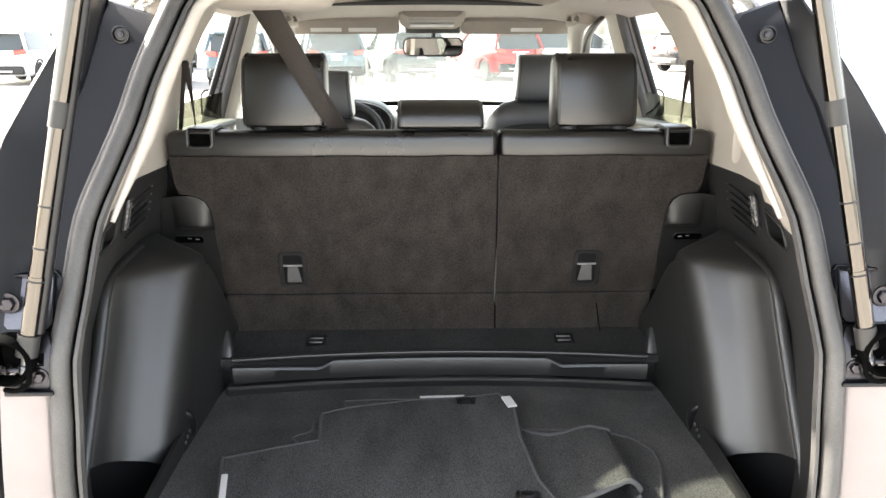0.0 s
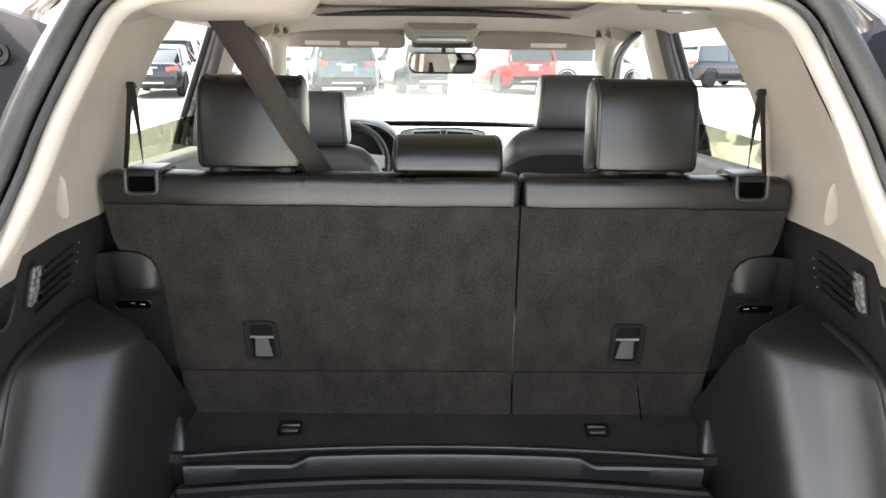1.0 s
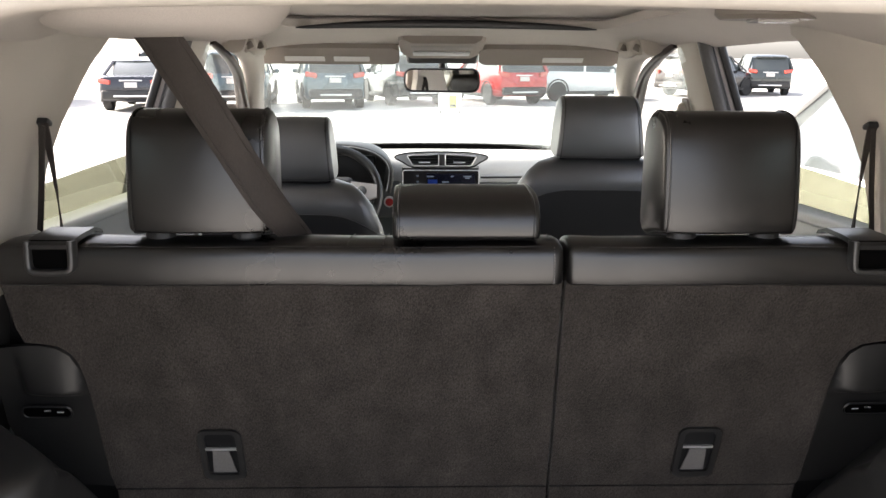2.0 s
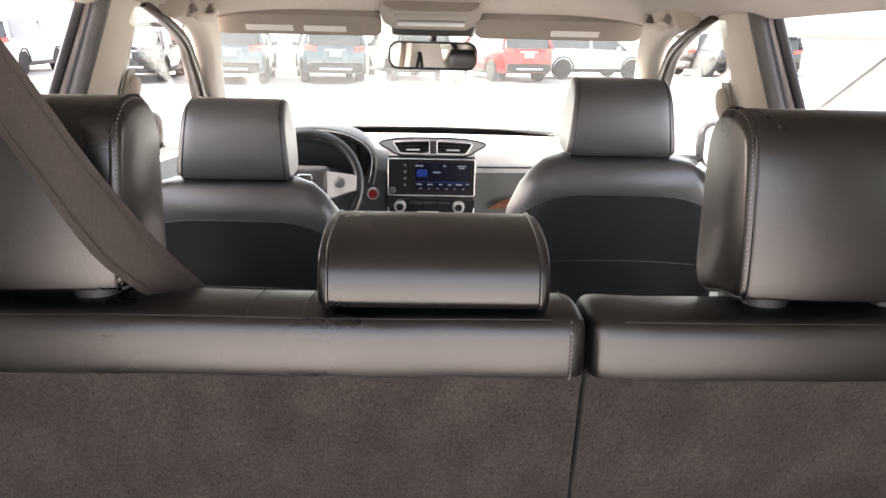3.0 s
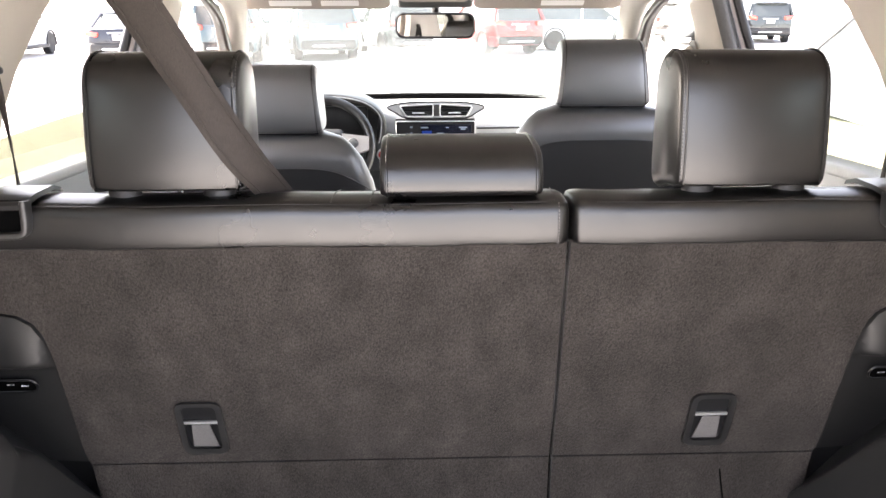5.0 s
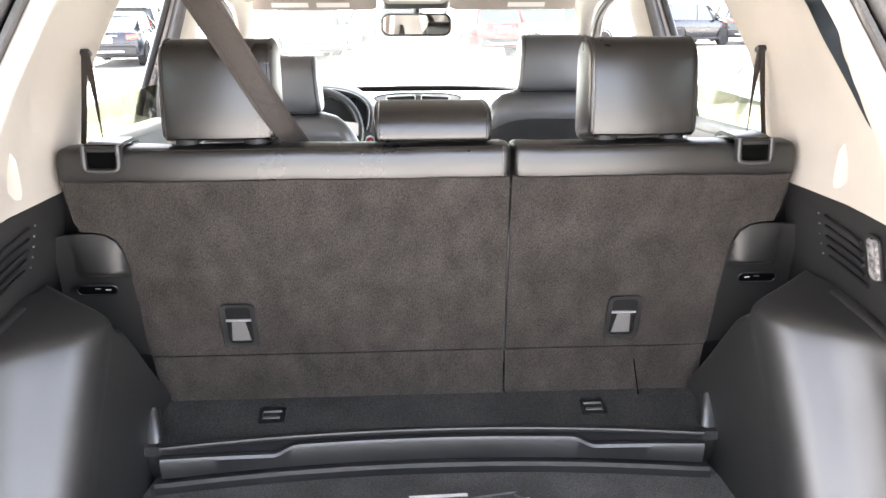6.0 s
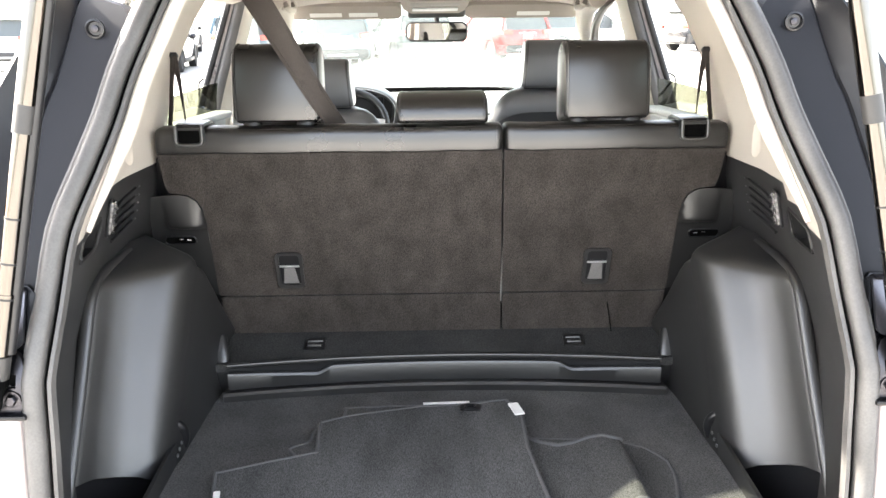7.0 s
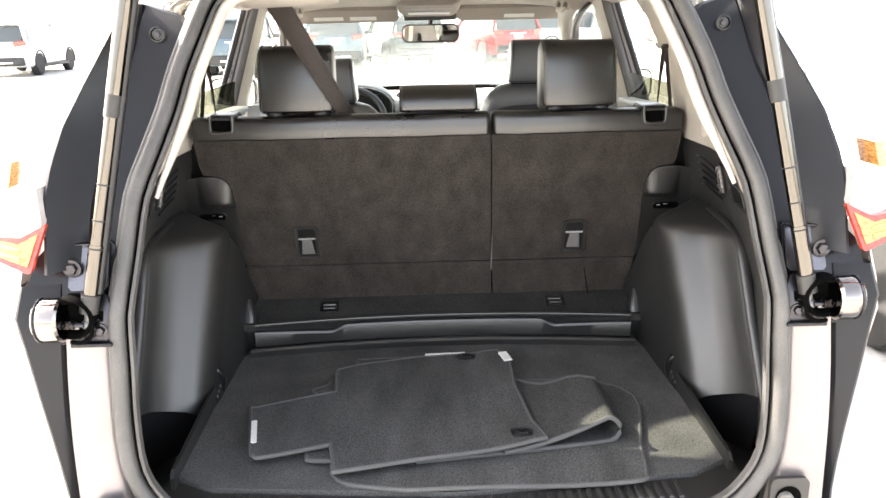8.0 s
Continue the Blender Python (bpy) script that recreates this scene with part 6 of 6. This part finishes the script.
    # instrument hood and cluster
    hood = smooth_path([(-0.62, 4.68, 1.08), (-0.63, 4.67, 1.17), (-0.58, 4.66, 1.235), (-0.43, 4.65, 1.260), (-0.315, 4.65, 1.252), (-0.240, 4.66, 1.222), (-0.203, 4.67, 1.175), (-0.204, 4.68, 1.12), (-0.214, 4.685, 1.072)], 5)
    part("cluster_hood", sweep(hood, rrect(0.020, 0.15, 0.008, 3), lambda i: (hood[i] - Vector((-0.43, 4.65, 1.12)))), PLASTIC, t, "black instrument hood", angle=60)
    part("hood_edge", tube([p + Vector((0, -0.076, 0)) for p in hood], 0.0026, 8), GREY_TRIM, t, "thin grey hood edge")
    part("hood_back", plate([(p.x, p.z) for p in hood], lambda u, v, q: (u, 4.735 + q, v), 0.03), PLASTIC_DARK, t, "black inside of the instrument hood")
    cls = part("instrument_panel", box((-0.43, 4.70, 1.125), (0.34, 0.02, 0.17), 0.01, 2), PLASTIC_DARK, t, "black instrument cluster")
    for k in range(17):
        a = radians(122 - 4.0 * k)
        part("scale_mark", box((-0.415 + 0.19 * math.cos(a), 4.686, 0.960 + 0.155 * math.sin(a)), (0.0032, 0.002, 0.0022)), SCREEN_WHITE, cls)
    part("scale_arc", sweep([(-0.415 + 0.186 * math.cos(a), 4.687, 0.960 + 0.148 * math.sin(a)) for a in np.linspace(0.72, 2.42, 30)], rrect(0.0020, 0.0014, 0.0005, 1), (0, 1, 0)), SCREEN_WHITE, cls, "pale lit scale arc")
    part("speed_figure", sweep([(-0.415 + 0.0052 * math.cos(q), 4.685, 1.088 + 0.0088 * math.sin(q)) for q in [2 * math.pi * i / 20 for i in range(20)]], circle(0.0016, 6), (0, 1, 0), True), SCREEN_WHITE, cls, "pale lit figure")
    # gear selector on the console
    g = thing("gear_selector", (0.005, 4.60, 0.80), "gear selector with silver-topped knob", "gear selector")
    part("lever", tube([(0.005, 4.60, 0.79), (0.005, 4.58, 0.925)], 0.016, 12), PLASTIC_DARK, g)
    part("knob", box((0.005, 4.58, 0.948), (0.10, 0.06, 0.045), 0.018, 4), SILVER_TRIM, g, "silver selector knob")
    part("knob_ridge", box((0.008, 4.548, 0.948), (0.010, 0.012, 0.048), 0.004, 2), CHROME, g)
    con = thing("centre_console", (0, 4.3, 0.45), "black plastic centre console between the front seats", "centre console")
    part("console_body", box((0.005, 4.25, 0.62), (0.26, 0.95, 0.36), 0.05, 3), PLASTIC, con)
    # steering wheel
    w = thing("steering_wheel", (-0.405, 4.48, 1.06), "black leather steering wheel with silver spoke trim", "steering wheel")
    m = pose(-0.418, 4.46, 1.085, -22, 0, 0)
    rim_pts = [m @ Vector((0.182 * math.cos(q), 0, 0.182 * math.sin(q))) for q in [2 * math.pi * i / 48 for i in range(48)]]
    cw = m @ Vector((0, 0, 0))
    part("rim", sweep(rim_pts, circle(0.0175, 12), lambda i: rim_pts[i] - cw, True), LEATHER, w)
    def on_wheel(bm):
        bmesh.ops.transform(bm, matrix=m, verts=bm.verts)
        return bm
    part("hub", on_wheel(box((0, -0.015, 0.0), (0.165, 0.05, 0.13), 0.024, 4)), PLASTIC, w)
    for sd in (-1, 1):
        sp = part("spoke", on_wheel(plate([(sd * 0.075, 0.04), (sd * 0.175, 0.028), (sd * 0.175, -0.022), (sd * 0.08, -0.055)], lambda u, v, q: (u, -0.030 - q, v), 0.020)), SILVER_TRIM, w, "silver spoke trim")
        part("spoke_buttons", on_wheel(loft([[(sd * 0.118 + r * math.cos(q), y, 0.002 + r * math.sin(q)) for q in [2 * math.pi * i / 16 for i in range(16)]] for r, y in ((0.020, -0.032), (0.019, -0.055), (0.011, -0.057))])), DARK_DASH, sp, "grey round button pad")
    part("lower_spoke", on_wheel(box((0, -0.005, -0.12), (0.05, 0.02, 0.12), 0.008, 2)), PLASTIC, w)
    part("emblem", on_wheel(sweep([(u, -0.046, v + 0.006) for u, v in rrect(0.05, 0.040, 0.008, 3)], circle(0.003, 6), (0, 1, 0), True)), CHROME, w, "chrome badge outline")


# ---- cabin floor ----
def build_cabin_floor():
    c = part("floor_cabin", plate([(-0.74, 2.55), (0.74, 2.55), (0.76, 5.1), (-0.76, 5.1)], lambda u, v, q: (u, v, 0.40 - q), 0.03), FLOOR_CARPET)
    tagged(c, "black carpeted cabin floor", "floor", kind="structure")
    b = thing("rear_bench", (0, 2.9, 0.45), "black leather rear bench cushion", "bench seat")
    part("bench_cushion", box((0, 2.90, 0.68), (1.30, 0.52, 0.18), 0.06, 3), LEATHER, b)
    u = part("underbody", plate([(-0.78, 1.62), (0.78, 1.62), (0.78, 5.6), (-0.78, 5.6)], lambda a, v, q: (a, v, 0.34 - q), 0.04), PLASTIC_DARK)
    tagged(u, "dark underbody of the car", "underbody", kind="structure")
    n = thing("bonnet", (0, 5.5, 0.9), "champagne silver bonnet in front of the windscreen", "bonnet", kind="structure")
    part("bonnet_skin", loft([[(x, y, z - 0.10 * (abs(x) / 0.8) ** 3) for x in steps(-0.82, 0.82, 0.16)] for y, z in ((5.06, 1.13), (5.3, 1.10), (5.6, 1.05), (5.85, 0.95), (5.95, 0.8), (5.97, 0.4))], False, False), PAINT, n)
    for s in (-1, 1):
        part("wing", loft([[(s * x, y, z) for y, z in ((4.85, 1.2), (5.3, 1.0), (5.9, 0.85))] for x, in ((0.80,), (0.90,))], False, False), PAINT, n)
        part("door_skin", plate([(2.6, 0.35), (4.9, 0.35), (4.9, 1.18), (2.6, 1.24)], lambda u, v, q: (s * (0.86 - 0.12 * max(0, v - 0.8) + q), u, v), 0.01, (), steps(0.4, 1.2, 0.1)), PAINT, n)


# ---- car park ----
def parked_car(kind, paint, at, turn, label, tail=True):
    """A parked car of about 4.6 m, nose along +y before it is turned."""
    t = thing("car", (0, 0, 0), label, "car", "parked cars")
    L, W, H = {"suv": (4.6, 0.92, 1.68), "sedan": (4.8, 0.92, 1.46), "truck": (4.7, 0.95, 1.78)}[kind]
    hl = L / 2
    belt = 1.02 if kind != "sedan" else 0.95

    def ring(y, w, z0, z1, n=5):
        c = [(w * 0.86, z0), (w * 0.97, z0 + 0.08), (w, z0 + (z1 - z0) * 0.55), (w * 0.985, z1 - 0.10), (w * 0.94, z1 - 0.02), (w * 0.80, z1)]
        return [(x, y, z) for x, z in c] + [(-x, y, z) for x, z in reversed(c)]

    hood = belt - 0.08
    if kind == "sedan":
        st = [(-hl, 0.84, 0.42, 0.78), (-hl + 0.06, 0.92, 0.30, 0.95), (-hl + 0.5, 1.0, 0.24, 1.0), (-0.9, 1.0, 0.22, belt), (0.9, 1.0, 0.22, belt), (hl - 0.9, 0.99, 0.22, hood), (hl - 0.2, 0.94, 0.26, hood - 0.14), (hl, 0.80, 0.36, hood - 0.32)]
    else:
        st = [(-hl, 0.86, 0.42, 0.92), (-hl + 0.05, 0.93, 0.34, 1.06), (-hl + 0.4, 1.0, 0.28, 1.08), (-0.6, 1.0, 0.24, belt + 0.04), (0.8, 1.0, 0.24, belt + 0.01), (hl - 1.1, 0.99, 0.24, hood + 0.05), (hl - 0.25, 0.95, 0.28, hood - 0.06), (hl, 0.82, 0.38, hood - 0.25)]
    part("body", loft([ring(y, W * k, a, b) for y, k, a, b in st]), paint, t, angle=50)
    # glasshouse and roof
    if kind == "sedan":
        gh = [(-1.75, 0.62, belt - 0.02), (-1.0, 0.70, H - 0.10), (-0.6, 0.72, H - 0.03), (0.1, 0.72, H), (0.45, 0.70, H - 0.07), (1.35, 0.62, belt - 0.06)]
    else:
        gh = [(-hl + 0.08, 0.74, belt + 0.02), (-hl + 0.30, 0.72, H - 0.12), (-hl + 0.55, 0.73, H - 0.03), (-0.3, 0.74, H), (0.35, 0.72, H - 0.06), (1.30, 0.66, belt - 0.02)]
    rows = [[(W * 0.93, y, belt - 0.06), (w * W / 0.92, y, max(z - 0.03, belt)), (w * W / 0.92 * 0.9, y, z), (-w * W / 0.92 * 0.9, y, z), (-w * W / 0.92, y, max(z - 0.03, belt)), (-W * 0.93, y, belt - 0.06)] for y, w, z in gh]
    part("glasshouse", loft(rows), CAR_GLASS, t, "dark tinted windows", angle=25)
    rr = gh[1:-1]
    part("roof", loft([[(w * W / 0.92 * 1.01, y, z - 0.06), (w * W / 0.92 * 0.93, y, z + 0.008), (0, y, z + 0.028), (-w * W / 0.92 * 0.93, y, z + 0.008), (-w * W / 0.92 * 1.01, y, z - 0.06), (0, y, z - 0.05)] for y, w, z in rr]), paint, t, angle=40)
    for s in (-1, 1):
        for i, j, wd in ((0, 1, 0.10), (4, 5, 0.07)):
            a, b = gh[i], gh[j]
            part("pillar", sweep([(s * (a[1] if i == 4 else 0.88) * W / 0.92 * 1.0, a[0], a[2]), (s * (b[1] if i == 0 else 0.86) * W / 0.92, b[0], b[2])], rrect(wd, 0.06, 0.02, 2), (1, 0, 0)), paint, t)
        mid = -0.25
        if kind != "sedan":
            part("pillar", sweep([(s * W * 0.935, mid - 0.05, belt - 0.04), (s * 0.735 * W / 0.92, mid, H - 0.05)], rrect(0.03, 0.08, 0.01, 2), (1, 0, 0)), paint, t)
        # tail lamps and head lamps
        zt = belt + 0.02 if kind != "sedan" else 0.86
        tl = part("tail_lamp", box((s * W * 0.76, -hl + 0.03, zt - 0.03), (0.36, 0.10, 0.15 if kind != "sedan" else 0.13), 0.03, 3, pose(0, 0, 0, 0, s * -8, s * 22)), RED_LAMP, t, "red tail lamp")
        part("tail_lamp_bar", box((s * W * 0.70, -hl - 0.02, zt - 0.05), (0.16, 0.04, 0.04), 0.01, 2, pose(0, 0, 0, 0, 0, s * 22)), CLEAR_LAMP, tl)
        part("head_lamp", box((s * W * 0.74, hl - 0.12, hood - 0.16), (0.36, 0.16, 0.13), 0.04, 3, pose(0, 0, 0, 0, 0, s * -28)), CLEAR_LAMP, t, "clear head lamp")
        part("mirror", box((s * (W + 0.07), 0.75, belt + 0.05), (0.18, 0.12, 0.14), 0.04, 3), paint, t)
        for y in (-hl + 0.92, hl - 0.92):
            r = 0.36 if kind != "sedan" else 0.33
            wh = part("wheel", loft([[(s * (W - 0.24 + d), y + q * r * math.cos(a), r + q * r * math.sin(a)) for a in [2 * math.pi * i / 28 for i in range(28)]] for d, q in ((0.0, 0.88), (0.02, 1.0), (0.21, 1.0), (0.245, 0.93), (0.247, 0.72))]), TYRE, t, "black tyre and alloy wheel")
            part("rim", loft([[(s * (W + d), y + q * r * math.cos(a), r + q * r * math.sin(a)) for a in [2 * math.pi * i / 28 for i in range(28)]] for d, q in ((-0.02, 0.72), (0.004, 0.70), (-0.006, 0.62), (-0.05, 0.60))]), SILVER_TRIM, wh)
            for k in range(5):
                a = 2 * math.pi * k / 5 + 0.3
                c = Vector((s * (W - 0.012), y + 0.32 * r * math.cos(a), r + 0.32 * r * math.sin(a)))
                part("spoke", box(c, (0.03, 0.07, r * 0.64), 0.012, 2, pose(0, 0, 0, math.degrees(a) - 90)), SILVER_TRIM, wh)
            arch = [(s * (W * 1.0 + 0.004), y + 1.14 * r * math.cos(a), r + 1.14 * r * math.sin(a)) for a in np.linspace(-0.2, math.pi + 0.2, 20)]
            part("wheel_arch", sweep(arch, rrect(0.05, 0.05, 0.015, 2), (1, 0, 0)), CAR_TRIM, t, "black wheel arch")
        part("side_sill", box((s * W * 0.97, 0, 0.30), (0.08, 2.3, 0.12), 0.03, 2), CAR_TRIM, t)
    part("rear_bumper", box((0, -hl + 0.02, 0.47), (W * 1.72, 0.20, 0.26), 0.07, 3), CAR_TRIM, t, "black lower bumper")
    part("bumper_strip", box((0, -hl - 0.085, 0.44), (W * 1.0, 0.03, 0.05), 0.012, 2), SILVER_TRIM, t, "silver bumper strip")
    part("plate_panel", box((0, -hl - 0.02, 0.86 if kind != "sedan" else 0.74), (0.34, 0.03, 0.15), 0.01, 2), CLEAR_LAMP, t, "pale blank number panel")
    part("tail_trim", box((0, -hl + 0.012, 0.97 if kind != "sedan" else 0.86), (0.60, 0.05, 0.035), 0.01, 2), SILVER_TRIM, t, "silver tail strip")
    part("grille", box((0, hl - 0.05, 0.62), (W * 1.1, 0.12, 0.22), 0.04, 3), CAR_TRIM, t, "black grille")
    if kind != "sedan":
        part("roof_spoiler", box((0, -hl + 0.26, H - 0.085), (1.22, 0.22, 0.05), 0.02, 2), paint, t)
    t.matrix_basis = pose(at[0], at[1], 0, 0, 0, turn)
    return t


def car_paint(name, c, metal=0.3):
    return material(name, c, 0.28, metal=metal, grain=900, vary=0.05, coat=0.8, stain=0.05, stain_scale=1.5)


def build_car_park():
    g = part("ground", plate([(-400, -300), (400, -300), (400, 500), (-400, 500)], lambda u, v, q: (u, v, -q), 0.2, steps(-40, 40, 10), steps(-20, 60, 10)), CONCRETE)
    tagged(g, "pale sunlit concrete of the car park", "car park", kind="structure")
    red = car_paint("red_paint", (0.42, 0.02, 0.02))
    white = car_paint("white_paint", (0.75, 0.75, 0.74), 0.0)
    teal = car_paint("slate_blue_paint", (0.07, 0.11, 0.13))
    dark = car_paint("dark_grey_paint", (0.035, 0.045, 0.045))
    black = car_paint("black_paint", (0.012, 0.012, 0.014))
    blue = car_paint("navy_paint", (0.018, 0.020, 0.028))
    parked_car("suv", red, (2.45, 29.85), 20, "red sport utility car parked tail first, turned a little")
    parked_car("suv", white, (5.8, 31.6), -72, "white sport utility car parked side on")
    parked_car("suv", dark, (-0.75, 29.1), 18, "dark grey sport utility car parked in the row")
    parked_car("suv", teal, (-3.10, 27.6), 12, "slate blue sport utility car parked in the row")
    parked_car("suv", teal, (-5.60, 26.5), 6, "slate blue sport utility car at the end of the row")
    parked_car("sedan", blue, (-8.45, 26.4), 8, "navy saloon parked beyond the row")
    parked_car("suv", black, (-11.4, 38.0), 8, "black sport utility car parked further back")
    parked_car("suv", black, (11.95, 35.4), -60, "black sport utility car parked side on")
    parked_car("suv", dark, (15.0, 37.5), -12, "dark grey sport utility car at the row's far end")
    parked_car("suv", white, (2.98, 5.3), 2, "white sport utility car parked in the next bay")
    parked_car("suv", white, (-13.2, 28.2), 4, "white sport utility car with a black lower bumper")
    b = thing("notice_board", (0.72, 24.5, 0), "white standing notice board with a dull yellow panel", "notice board")
    part("board", box((0.72, 24.5, 0.40), (0.66, 0.06, 0.72), 0.01, 2), WHITE_BOARD, b)
    part("panel", box((0.80, 24.465, 0.30), (0.20, 0.012, 0.34), 0.003, 1), YELLOW_BOARD, b, "dull yellow panel with a dark bar")
    part("bar", box((0.80, 24.457, 0.20), (0.16, 0.008, 0.05), 0.002, 1), CAR_TRIM, b)
    for x in (0.45, 0.99):
        part("foot", box((x, 24.5, 0.02), (0.06, 0.40, 0.04), 0.01, 2), CAR_TRIM, b)


build_floor()
build_rear_seat()
for sd, nm in SIDES:
    quarter_trim(sd, nm)
    cargo_side(sd, nm)
    outer_belt(sd)
    rear_corner(sd, nm)
    tail_lamp(sd)
    gas_strut(sd)
    side_glazing(sd, nm)
centre_belt()
build_ceiling()
build_opening()
build_tailgate()
build_mats()
build_windscreen()
build_fittings()
front_seat(-0.415, 3.40, -0.050, "driver's seat in black leather, back panel coloured darker as shade")
front_seat(0.420, 3.46, 0.006, "front passenger seat in black leather, back panel coloured darker as shade")
build_dash()
build_cabin_floor()
build_car_park()
